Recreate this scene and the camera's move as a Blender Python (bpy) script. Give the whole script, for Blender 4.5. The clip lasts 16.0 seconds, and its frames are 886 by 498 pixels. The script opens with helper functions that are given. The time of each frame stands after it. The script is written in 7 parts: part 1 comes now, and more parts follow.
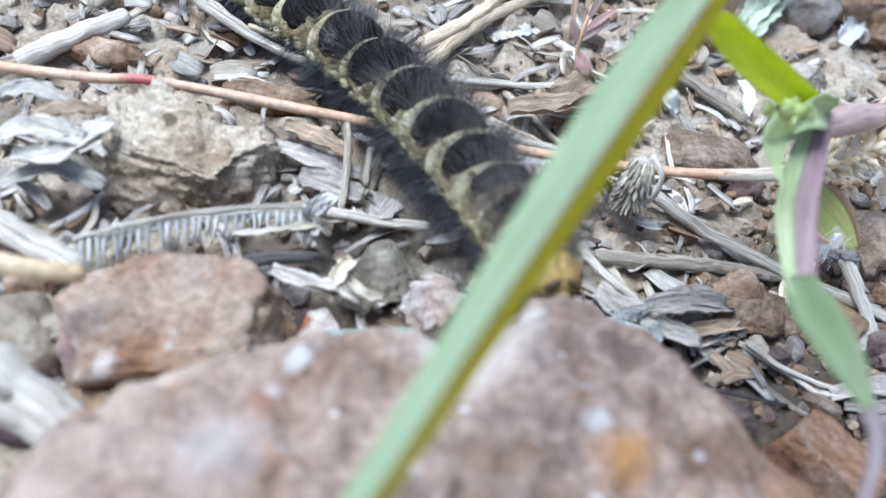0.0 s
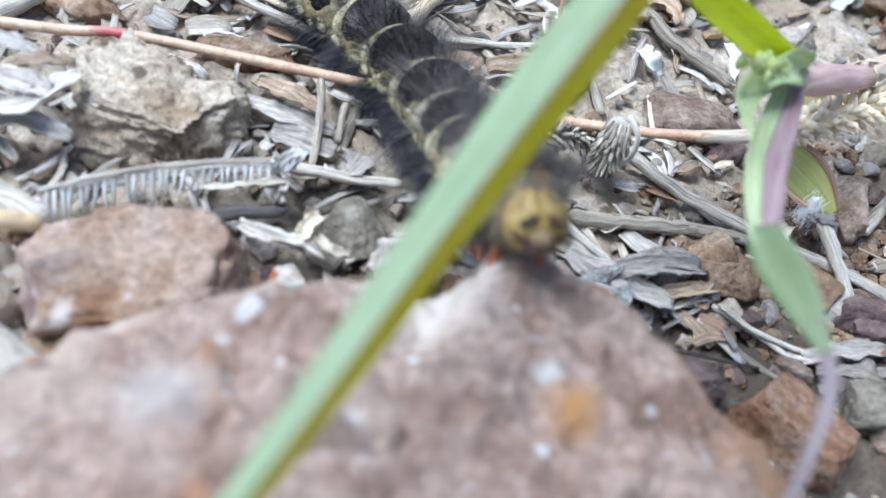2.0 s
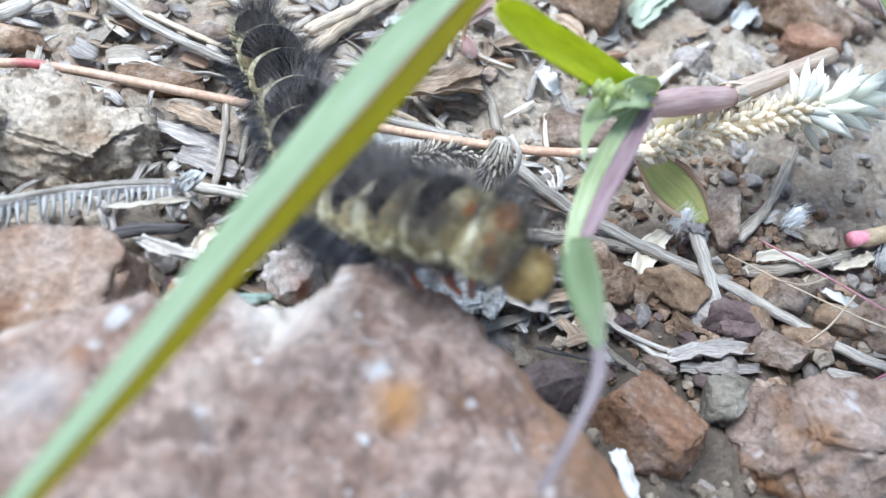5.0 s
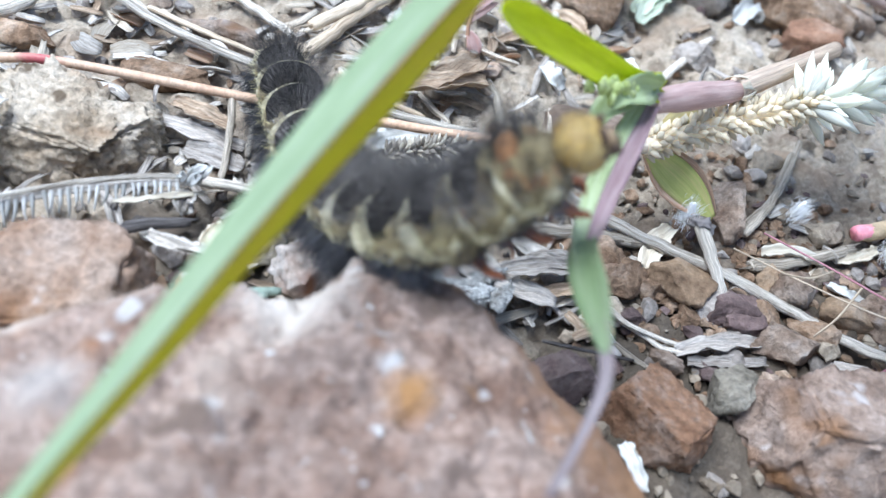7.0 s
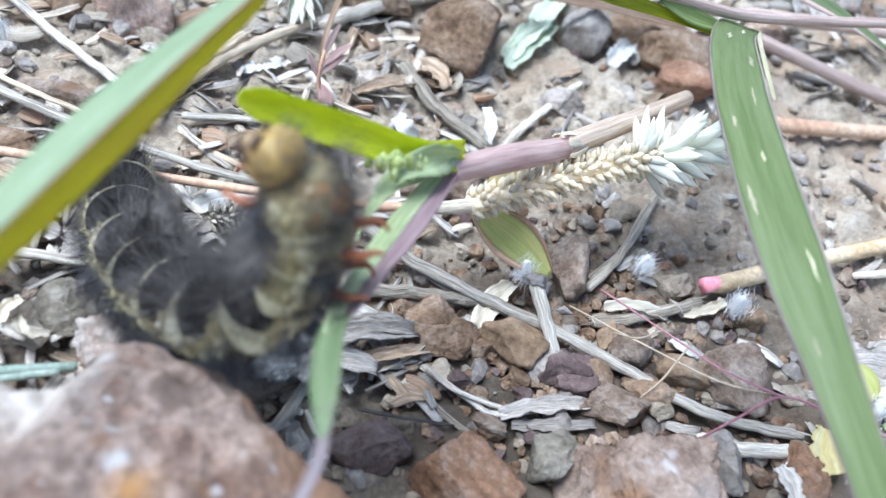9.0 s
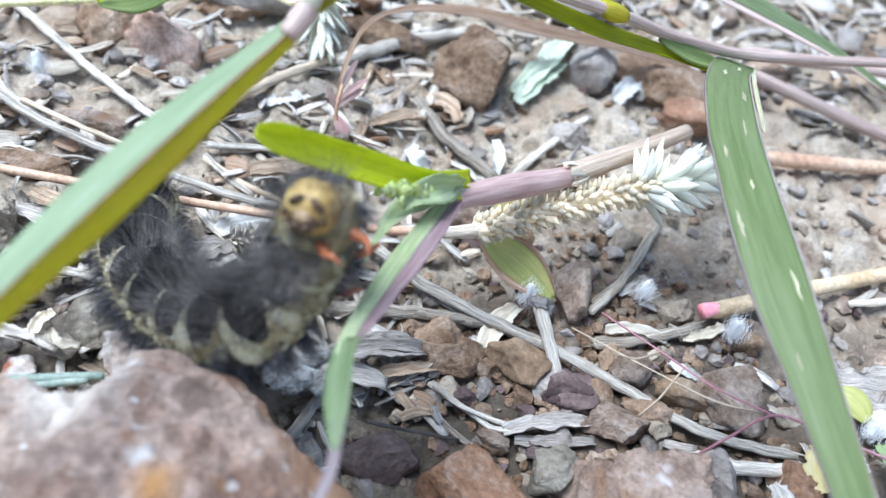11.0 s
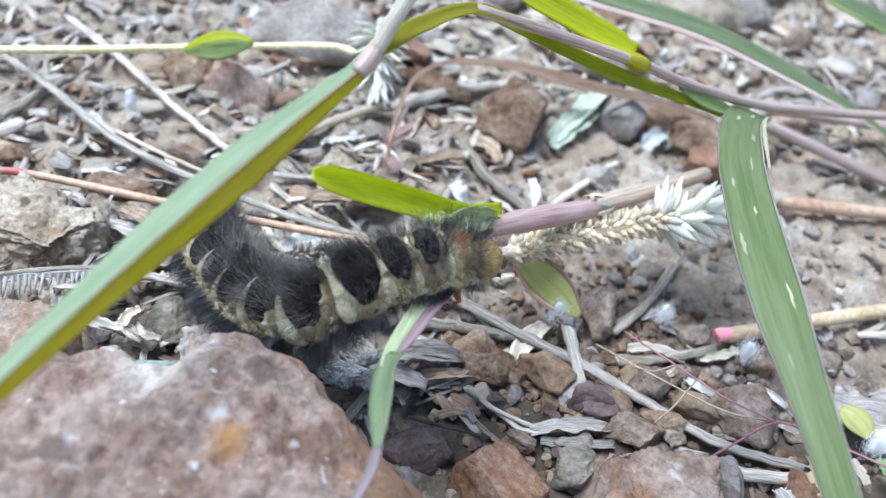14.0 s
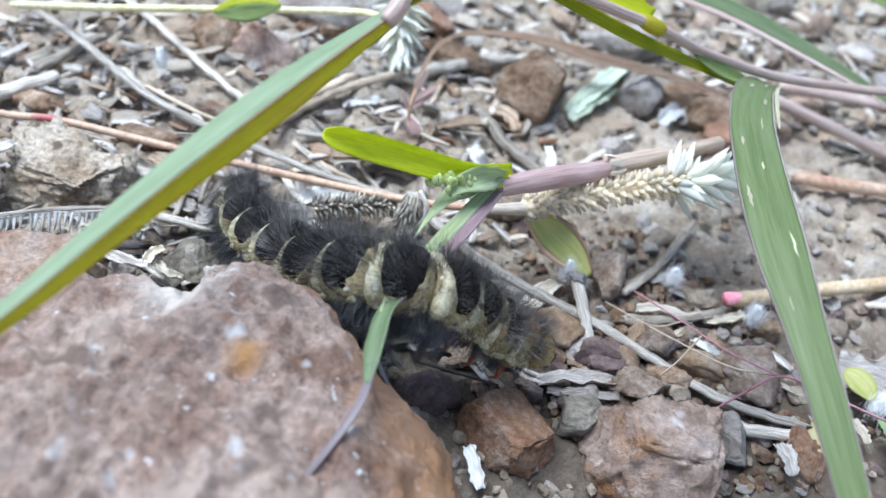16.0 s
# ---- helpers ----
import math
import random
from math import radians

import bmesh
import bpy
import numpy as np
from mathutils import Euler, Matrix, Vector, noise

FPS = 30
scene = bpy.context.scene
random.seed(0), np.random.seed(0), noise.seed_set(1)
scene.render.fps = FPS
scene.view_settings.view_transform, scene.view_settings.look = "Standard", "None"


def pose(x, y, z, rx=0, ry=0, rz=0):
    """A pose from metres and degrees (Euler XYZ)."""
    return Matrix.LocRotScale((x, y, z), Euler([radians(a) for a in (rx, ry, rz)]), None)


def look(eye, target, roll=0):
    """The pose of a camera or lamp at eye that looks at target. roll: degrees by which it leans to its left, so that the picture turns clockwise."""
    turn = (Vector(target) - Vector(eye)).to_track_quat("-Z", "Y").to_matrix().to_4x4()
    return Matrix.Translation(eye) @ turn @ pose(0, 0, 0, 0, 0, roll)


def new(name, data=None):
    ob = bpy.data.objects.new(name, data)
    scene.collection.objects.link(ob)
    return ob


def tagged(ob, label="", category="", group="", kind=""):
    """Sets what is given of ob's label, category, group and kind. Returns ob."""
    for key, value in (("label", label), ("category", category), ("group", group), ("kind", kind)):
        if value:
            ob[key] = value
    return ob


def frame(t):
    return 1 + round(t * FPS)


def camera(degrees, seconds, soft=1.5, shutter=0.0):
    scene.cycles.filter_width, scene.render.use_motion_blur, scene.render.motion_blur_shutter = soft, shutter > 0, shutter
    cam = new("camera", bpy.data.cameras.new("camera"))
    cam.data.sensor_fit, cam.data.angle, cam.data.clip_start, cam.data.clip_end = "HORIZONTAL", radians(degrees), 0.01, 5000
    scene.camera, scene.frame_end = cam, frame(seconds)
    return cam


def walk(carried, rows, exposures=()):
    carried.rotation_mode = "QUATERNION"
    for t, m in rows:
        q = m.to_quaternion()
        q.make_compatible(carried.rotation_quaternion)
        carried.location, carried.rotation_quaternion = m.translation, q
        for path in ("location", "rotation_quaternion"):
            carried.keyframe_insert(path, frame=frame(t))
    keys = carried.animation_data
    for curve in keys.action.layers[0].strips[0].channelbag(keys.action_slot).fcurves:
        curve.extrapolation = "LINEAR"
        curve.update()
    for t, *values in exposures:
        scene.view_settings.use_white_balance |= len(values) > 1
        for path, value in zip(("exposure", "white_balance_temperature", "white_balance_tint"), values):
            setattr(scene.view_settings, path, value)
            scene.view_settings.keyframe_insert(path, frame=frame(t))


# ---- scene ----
cam = camera(53.60, 16.0, soft=1.4)
PATH = [
    (0.0, 0.00000, 0.00000, 0.08062, 42.798, -8.867, 8.570),
    (0.5, 0.00345, -0.00312, 0.08178, 43.443, -8.688, 9.108),
    (1.0, 0.00330, 0.00215, 0.08449, 42.377, -8.497, 8.917),
    (1.5, 0.00290, 0.00135, 0.07976, 42.131, -8.717, 9.336),
    (2.0, 0.00453, -0.00013, 0.07966, 40.891, -9.006, 9.420),
    (2.5, 0.00886, 0.00129, 0.07977, 41.031, -9.015, 9.055),
    (3.0, 0.01029, 0.00277, 0.08068, 40.902, -8.895, 8.714),
    (3.5, 0.01475, 0.00435, 0.08677, 40.885, -8.721, 8.463),
    (4.0, 0.01701, -0.00267, 0.08887, 41.024, -8.687, 8.755),
    (4.5, 0.01763, -0.00346, 0.08944, 41.147, -8.704, 8.940),
    (7.0, 0.01615, -0.00433, 0.08847, 41.284, -8.875, 8.572),
    (7.5, 0.01972, -0.00272, 0.09182, 41.750, -8.618, 8.752),
    (8.0, 0.02779, -0.00065, 0.09303, 42.059, -8.190, 8.972),
    (8.5, 0.03863, 0.00220, 0.09324, 42.055, -8.139, 8.597),
    (9.0, 0.03767, 0.00518, 0.09553, 41.957, -8.313, 8.031),
    (9.5, 0.03622, 0.00452, 0.09672, 42.161, -8.009, 8.069),
    (10.0, 0.03590, 0.00591, 0.09910, 42.028, -7.899, 8.180),
    (12.5, 0.04612, -0.01532, 0.09795, 48.572, -7.908, 11.471),
    (13.0, 0.04384, -0.01679, 0.09970, 48.356, -7.860, 11.763),
    (13.5, 0.04266, -0.01784, 0.10372, 48.246, -7.551, 12.044),
    (14.0, 0.04212, -0.01569, 0.10404, 48.220, -7.049, 12.415),
    (14.5, 0.04240, -0.02087, 0.10276, 48.534, -7.134, 12.787),
    (15.0, 0.04280, -0.01991, 0.10227, 47.862, -7.086, 13.625),
    (15.5, 0.04222, -0.02309, 0.10134, 48.116, -7.510, 14.306),
    (16.0, 0.04559, -0.02350, 0.10038, 48.375, -7.428, 14.630),
]
walk(cam, [(t, pose(*p)) for t, *p in PATH], exposures=((0.0, 0.92), (3.0, 0.95), (7.0, 1.05), (10.0, 1.08), (12.5, 0.95), (14.0, 0.88), (16.0, 0.87)))

# ---- light: bright open shade under a pale sky ----
cam.data.dof.use_dof = True
cam.data.dof.focus_distance = 0.124
cam.data.dof.aperture_fstop = 20.0

world = bpy.data.worlds.new("world")
scene.world = world
world.use_nodes = True
wn, wl = world.node_tree.nodes, world.node_tree.links
sky = wn.new("ShaderNodeTexSky")
sky.sky_type = "NISHITA"
sky.sun_disc = False
sky.sun_elevation = radians(68)
sky.sun_rotation = radians(-90)
sky.air_density, sky.dust_density, sky.ozone_density = 1.0, 1.0, 1.2
wl.new(sky.outputs[0], wn["Background"].inputs[0])
wn["Background"].inputs[1].default_value = 0.12
sun = new("sun", bpy.data.lights.new("sun", "SUN"))
sun.data.energy = 3.2
sun.data.angle = radians(36)
sun.data.color = (0.82, 0.95, 1.11)
sun.matrix_world = look((-0.36, 0.0, 1.0), (0, 0, 0))

# ---- materials ----
MM = 0.001


def surface(name, colours, coarse=150.0, fine=900.0, rough=0.85, bump=0.5, spots=None, sheen=0.0, through_light=0.0, stretch=None, pieces=0.25, spec=0.3, patches=(), fibre=None, grainy=(0.62, 1.3)):
    """A rough natural surface: colours mixed at two scales, fine relief, and each piece a little lighter or darker."""
    m = bpy.data.materials.new(name)
    m.use_nodes = True
    n, l = m.node_tree.nodes, m.node_tree.links
    b = n["Principled BSDF"]
    co = n.new("ShaderNodeTexCoord")
    mp = n.new("ShaderNodeMapping")
    if stretch:
        mp.inputs["Scale"].default_value = stretch
    if fibre:
        mp.inputs["Scale"].default_value = (*fibre, 1)
    l.new(co.outputs["UV" if fibre else "Object"], mp.inputs[0])
    rnd = n.new("ShaderNodeObjectInfo")
    shift = n.new("ShaderNodeVectorMath")
    shift.operation = "MULTIPLY_ADD"
    l.new(rnd.outputs["Random"], shift.inputs[0])
    shift.inputs[1].default_value = (0.7, 0.3, 0.9) if not fibre else (40, 90, 20)
    l.new(mp.outputs[0], shift.inputs[2])

    def noisy(scale, detail, r=0.6):
        t = n.new("ShaderNodeTexNoise")
        t.inputs["Scale"].default_value, t.inputs["Detail"].default_value, t.inputs["Roughness"].default_value = scale, detail, r
        l.new(shift.outputs[0], t.inputs["Vector"])
        return t

    big, small = noisy(coarse, 8, 0.66), noisy(fine, 5, 0.75)
    ramp = n.new("ShaderNodeValToRGB")
    el = ramp.color_ramp.elements
    k = len(colours)
    order = [0.32 + 0.36 * i / (k - 1) for i in range(k)]
    while len(el) > 1:
        el.remove(el[-1])
    el[0].position, el[0].color = order[0], (*colours[0], 1)
    for p, c in zip(order[1:], colours[1:]):
        e = el.new(p)
        e.color = (*c, 1)
    l.new(big.outputs[0], ramp.inputs[0])
    grain = n.new("ShaderNodeMapRange")
    grain.inputs[1].default_value, grain.inputs[2].default_value, grain.inputs[3].default_value, grain.inputs[4].default_value = 0.3, 0.7, *grainy
    l.new(small.outputs[0], grain.inputs[0])
    tint = n.new("ShaderNodeMapRange")
    tint.inputs[3].default_value, tint.inputs[4].default_value = 1 - pieces, 1 + pieces
    l.new(rnd.outputs["Random"], tint.inputs[0])
    isl = n.new("ShaderNodeNewGeometry")
    tint2 = n.new("ShaderNodeMapRange")
    tint2.inputs[3].default_value, tint2.inputs[4].default_value = 1 - pieces, 1 + pieces
    l.new(isl.outputs["Random Per Island"], tint2.inputs[0])
    mul = n.new("ShaderNodeMath")
    mul.operation = "MULTIPLY"
    l.new(grain.outputs[0], mul.inputs[0])
    l.new(tint.outputs[0], mul.inputs[1])
    mul2 = n.new("ShaderNodeMath")
    mul2.operation = "MULTIPLY"
    l.new(mul.outputs[0], mul2.inputs[0])
    l.new(tint2.outputs[0], mul2.inputs[1])
    sc = n.new("ShaderNodeVectorMath")
    sc.operation = "SCALE"
    l.new(ramp.outputs[0], sc.inputs[0])
    l.new(mul2.outputs[0], sc.inputs["Scale"])
    col = sc.outputs[0]
    for colour, scale, lo, hi in spots or ():
        t = noisy(scale, 2)
        r = n.new("ShaderNodeMapRange")
        r.inputs[1].default_value, r.inputs[2].default_value = lo, hi
        l.new(t.outputs[0], r.inputs[0])
        mx = n.new("ShaderNodeMix")
        mx.data_type = "RGBA"
        l.new(r.outputs[0], mx.inputs["Factor"])
        l.new(col, mx.inputs["A"])
        mx.inputs["B"].default_value = (*colour, 1)
        col = mx.outputs["Result"]
    # Ragged patches round a place: stains, and on soil and big rock painted shade and highlights.
    for colour, place, reach in patches:
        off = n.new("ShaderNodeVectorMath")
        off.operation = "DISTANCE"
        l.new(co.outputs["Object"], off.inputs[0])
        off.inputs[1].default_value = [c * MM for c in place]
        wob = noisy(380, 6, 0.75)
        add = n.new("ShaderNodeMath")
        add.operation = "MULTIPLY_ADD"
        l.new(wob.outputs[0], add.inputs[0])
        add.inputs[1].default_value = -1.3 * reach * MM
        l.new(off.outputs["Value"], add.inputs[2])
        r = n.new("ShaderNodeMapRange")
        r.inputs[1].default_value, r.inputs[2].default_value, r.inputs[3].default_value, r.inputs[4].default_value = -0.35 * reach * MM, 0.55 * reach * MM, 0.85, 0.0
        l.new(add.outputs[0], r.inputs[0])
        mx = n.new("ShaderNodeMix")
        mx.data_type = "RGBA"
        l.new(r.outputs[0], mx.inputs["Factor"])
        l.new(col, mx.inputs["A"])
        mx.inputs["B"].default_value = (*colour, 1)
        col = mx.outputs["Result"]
    l.new(col, b.inputs["Base Color"])
    b.inputs["Roughness"].default_value = rough
    b.inputs["Specular IOR Level"].default_value = spec
    if sheen:
        b.inputs["Sheen Weight"].default_value = sheen
    if bump:
        add = n.new("ShaderNodeMath")
        l.new(big.outputs[0], add.inputs[0])
        l.new(small.outputs[0], add.inputs[1])
        bp = n.new("ShaderNodeBump")
        bp.inputs["Strength"].default_value = bump
        bp.inputs["Distance"].default_value = 0.0009 if not fibre else 0.0004
        l.new(add.outputs[0], bp.inputs["Height"])
        l.new(bp.outputs[0], b.inputs["Normal"])
    if through_light:
        tr = n.new("ShaderNodeBsdfTranslucent")
        l.new(col, tr.inputs[0])
        mixer = n.new("ShaderNodeMixShader")
        mixer.inputs[0].default_value = through_light
        l.new(b.outputs[0], mixer.inputs[1])
        l.new(tr.outputs[0], mixer.inputs[2])
        l.new(mixer.outputs[0], n["Material Output"].inputs[0])
    return m


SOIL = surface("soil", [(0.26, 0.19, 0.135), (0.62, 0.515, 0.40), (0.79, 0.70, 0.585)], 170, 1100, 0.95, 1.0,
               # Dark patches: browner earth, with the shade of gravel crevices painted into the colour.
               spots=[((0.50, 0.37, 0.27), 52, 0.54, 0.70), ((0.27, 0.19, 0.15), 75, 0.60, 0.75)], patches=[((0.15, 0.11, 0.08), (64, 66, -1), 42.0), ((0.15, 0.11, 0.08), (100, 70, -2), 44.0), ((0.10, 0.08, 0.06), (48, 62, -1), 20.0), ((0.10, 0.08, 0.06), (72, 76, -1), 13.0), ((0.12, 0.10, 0.08), (-8, 66, 4), 14.0)])
ROCK_BIG = surface("big_rock_stone", [(0.175, 0.10, 0.07), (0.31, 0.203, 0.155), (0.435, 0.318, 0.26), (0.345, 0.237, 0.192)], 130, 900, 0.8, 1.0, grainy=(0.5, 1.42),
                   spots=[((0.56, 0.445, 0.37), 55, 0.51, 0.65), ((0.60, 0.56, 0.53), 150, 0.62, 0.70), ((0.20, 0.14, 0.11), 130, 0.60, 0.70), ((0.42, 0.21, 0.08), 85, 0.66, 0.74), ((0.68, 0.65, 0.62), 420, 0.67, 0.72), ((0.40, 0.20, 0.11), 95, 0.62, 0.72)],
                   # Cream patches at crest and notch are painted highlights; orange and brown are the stone's.
                   patches=[((0.55, 0.44, 0.355), (-8, 34, 21), 9.0), ((0.55, 0.43, 0.34), (6, 50, 24), 7.0), ((0.46, 0.23, 0.08), (9.2, 13.9, 25.5), 2.7), ((0.70, 0.63, 0.56), (-2.5, 23, 21.5), 6.5), ((0.42, 0.215, 0.10), (26, 24, 14), 11.0), ((0.38, 0.19, 0.085), (31, 16, 12), 12.0), ((0.40, 0.21, 0.10), (33, 7, 10), 10.0), ((0.27, 0.15, 0.08), (32, 24, 10), 8.0), ((0.50, 0.44, 0.40), (-20, 9, 23), 4.0), ((0.40, 0.235, 0.155), (24, 21, 12), 10.0)])
ROCK_PINK = surface("pink_stone", [(0.20, 0.12, 0.08), (0.43, 0.32, 0.245), (0.60, 0.49, 0.41)], 180, 1000, 0.85, 1.0, grainy=(0.5, 1.4),
                    spots=[((0.58, 0.53, 0.50), 160, 0.60, 0.75), ((0.25, 0.14, 0.08), 120, 0.62, 0.75)])
ROCK_BLOCK = surface("blocky_stone", [(0.17, 0.105, 0.075), (0.36, 0.26, 0.205), (0.52, 0.41, 0.35)], 120, 900, 0.85, 0.9, grainy=(0.6, 1.35),
                     spots=[((0.56, 0.50, 0.47), 190, 0.62, 0.74), ((0.30, 0.15, 0.07), 80, 0.56, 0.70), ((0.19, 0.165, 0.16), 90, 0.60, 0.72)])
ROCK_ROSE = surface("rosy_stone", [(0.32, 0.17, 0.115), (0.58, 0.40, 0.32), (0.72, 0.56, 0.48)], 150, 900, 0.85, 1.0, grainy=(0.6, 1.35))
ROCK_BROWN = surface("brown_stone", [(0.14, 0.076, 0.042), (0.41, 0.265, 0.17), (0.60, 0.46, 0.35)], 200, 1000, 0.85, 1.0, grainy=(0.5, 1.4))
ROCK_RED = surface("red_stone", [(0.20, 0.09, 0.045), (0.36, 0.20, 0.12), (0.50, 0.38, 0.31)], 150, 1000, 0.8, 1.0, grainy=(0.5, 1.4))
ROCK_ORANGE = surface("orange_stone", [(0.24, 0.115, 0.07), (0.40, 0.22, 0.14), (0.5, 0.34, 0.25)], 140, 900, 0.8, 0.6)
ROCK_OCHRE = surface("ochre_stone", [(0.14, 0.085, 0.05), (0.34, 0.228, 0.143), (0.50, 0.385, 0.285)], 150, 900, 0.8, 0.6)
ROCK_TAN = surface("tan_stone", [(0.24, 0.195, 0.165), (0.44, 0.385, 0.34), (0.56, 0.51, 0.47)], 140, 900, 0.9, 0.8)
ROCK_DARK = surface("dark_stone", [(0.07, 0.045, 0.042), (0.19, 0.13, 0.12), (0.34, 0.265, 0.24)], 160, 900, 0.8, 0.8)
ROCK_OLIVE = surface("olive_stone", [(0.13, 0.11, 0.085), (0.32, 0.28, 0.22), (0.47, 0.43, 0.365)], 160, 900, 0.9, 1.0)
ROCK_GREY = surface("clod", [(0.18, 0.136, 0.098), (0.43, 0.35, 0.265), (0.59, 0.51, 0.41)], 130, 800, 0.95, 1.0)
ROCK_LUMPY = surface("lumpy_rock_stone", [(0.35, 0.26, 0.175), (0.58, 0.475, 0.36), (0.75, 0.66, 0.545)], 130, 900, 0.9, 1.0, grainy=(0.5, 1.4),
                     spots=[((0.17, 0.125, 0.085), 230, 0.60, 0.68), ((0.46, 0.31, 0.20), 80, 0.58, 0.72)])
WOOD_PALE = surface("pale_wood", [(0.28, 0.23, 0.18), (0.62, 0.555, 0.47), (0.79, 0.74, 0.655)], 1.0, 3.2, 0.85, 0.8, fibre=(2.6, 0.10), grainy=(0.42, 1.38))
WOOD_GREY = surface("grey_wood", [(0.14, 0.11, 0.08), (0.41, 0.35, 0.28), (0.60, 0.54, 0.455)], 1.0, 3.2, 0.85, 0.9, fibre=(2.6, 0.10), grainy=(0.42, 1.45))
WOOD_DARK = surface("dark_wood", [(0.05, 0.042, 0.04), (0.15, 0.135, 0.13), (0.26, 0.24, 0.235)], 1.0, 3.2, 0.85, 0.9, fibre=(2.6, 0.10), grainy=(0.42, 1.45))
STRAW = surface("straw", [(0.30, 0.22, 0.15), (0.52, 0.42, 0.31), (0.64, 0.55, 0.44)], 1.0, 3.2, 0.75, 0.5, fibre=(2.6, 0.10))
STEM_STRAW = surface("straw_stem", [(0.50, 0.34, 0.19), (0.66, 0.49, 0.31), (0.74, 0.6, 0.42)], 160, 900, 0.6, 0.12)
STEM_RED = surface("red_stem", [(0.51, 0.28, 0.185), (0.605, 0.39, 0.265), (0.67, 0.48, 0.345)], 90, 900, 0.45, 0.08, patches=[((0.42, 0.05, 0.08), (-80.2, -5.7, -3.5), 3.0), ((0.42, 0.05, 0.08), (-12.4, 1.7, -5.5), 2.6)])
STEM_PURPLE = surface("purple_stem", [(0.32, 0.215, 0.185), (0.47, 0.35, 0.305), (0.57, 0.47, 0.42)], 0.9, 3.0, 0.55, 0.3, fibre=(1.6, 0.05))
STEM_YELLOW = surface("yellow_stem", [(0.50, 0.45, 0.20), (0.62, 0.56, 0.32), (0.68, 0.62, 0.42)], 120, 900, 0.5, 0.2)
STEM_MIX = surface("grey_green_stem", [(0.27, 0.24, 0.19), (0.38, 0.35, 0.28), (0.48, 0.45, 0.38)], 1.0, 3.0, 0.6, 0.3, fibre=(2.2, 0.08))
STEM_TEAL = surface("teal_stem", [(0.13, 0.18, 0.145), (0.22, 0.28, 0.235), (0.33, 0.38, 0.335)], 160, 900, 0.5, 0.2)
PINK_END = surface("pink_end", [(0.70, 0.20, 0.26), (0.78, 0.34, 0.36)], 200, 900, 0.5, 0.2)
HUSK_GREY = surface("grey_husk", [(0.28, 0.235, 0.20), (0.51, 0.455, 0.405), (0.66, 0.61, 0.56)], 1.0, 3.0, 0.85, 0.8, through_light=0.1, fibre=(2.2, 0.16), grainy=(0.45, 1.4))
HUSK_BROWN = surface("brown_husk", [(0.22, 0.14, 0.09), (0.46, 0.34, 0.24), (0.60, 0.49, 0.38)], 1.0, 3.0, 0.75, 0.6, through_light=0.15, fibre=(2.2, 0.16), grainy=(0.45, 1.4))
HUSK_PALE = surface("pale_husk", [(0.36, 0.31, 0.26), (0.60, 0.55, 0.49), (0.74, 0.70, 0.65)], 1.0, 3.0, 0.8, 0.6, through_light=0.15, fibre=(2.2, 0.16), grainy=(0.45, 1.4))
BLADE_RIM = surface("blade_rim", [(0.17, 0.135, 0.125), (0.25, 0.21, 0.185)], 0.8, 2.6, 0.6, 0.2, fibre=(1.8, 0.10))
BLADE_LINE = surface("blade_line", [(0.36, 0.20, 0.13), (0.45, 0.29, 0.18)], 0.8, 2.6, 0.6, 0.2, through_light=0.3, fibre=(1.8, 0.10))
DEAD_BLADE = surface("dead_blade", [(0.52, 0.31, 0.19), (0.68, 0.47, 0.33), (0.76, 0.60, 0.47)], 1.0, 3.0, 0.8, 0.5, through_light=0.4, fibre=(2.2, 0.10))
CRUST = surface("crust", [(0.24, 0.22, 0.20), (0.74, 0.73, 0.70), (0.90, 0.90, 0.88)], 520, 1700, 0.95, 1.0, grainy=(0.4, 1.4))
SCAR = surface("scar", [(0.30, 0.29, 0.17), (0.44, 0.41, 0.28)], 0.8, 2.6, 0.7, 0.3, fibre=(1.8, 0.10))
STEM_CRIMSON = surface("crimson_stem", [(0.36, 0.13, 0.17), (0.46, 0.20, 0.24), (0.54, 0.30, 0.32)], 120, 1000, 0.55, 0.2)
LEAF_MINT = surface("pale_leaf", [(0.38, 0.46, 0.22), (0.50, 0.58, 0.33), (0.61, 0.67, 0.46)], 0.8, 2.6, 0.55, 0.2, through_light=0.35, fibre=(1.8, 0.10), grainy=(0.86, 1.12))
HUSK_CREAM = surface("cream_husk", [(0.50, 0.42, 0.31), (0.68, 0.61, 0.49), (0.78, 0.74, 0.65)], 0.8, 2.6, 0.7, 0.4, through_light=0.2, fibre=(1.8, 0.10), grainy=(0.86, 1.12))
HUSK_WHITE = surface("white_husk", [(0.55, 0.54, 0.50), (0.70, 0.695, 0.66), (0.80, 0.795, 0.765)], 0.8, 2.6, 0.6, 0.3, through_light=0.2, fibre=(1.8, 0.10), grainy=(0.86, 1.12))
HUSK_MINT = surface("mint_leaf", [(0.40, 0.48, 0.36), (0.56, 0.62, 0.50), (0.68, 0.72, 0.62)], 0.8, 2.6, 0.65, 0.3, through_light=0.3, fibre=(1.8, 0.10), grainy=(0.86, 1.12))
HUSK_YELLOW = surface("yellow_leaf", [(0.60, 0.48, 0.20), (0.70, 0.60, 0.30), (0.76, 0.70, 0.46)], 0.8, 2.6, 0.65, 0.3, through_light=0.3, fibre=(1.8, 0.10), grainy=(0.86, 1.12))
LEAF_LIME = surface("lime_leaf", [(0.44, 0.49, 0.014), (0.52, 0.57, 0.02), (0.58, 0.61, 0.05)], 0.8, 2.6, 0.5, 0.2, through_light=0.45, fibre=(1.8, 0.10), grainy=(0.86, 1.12))
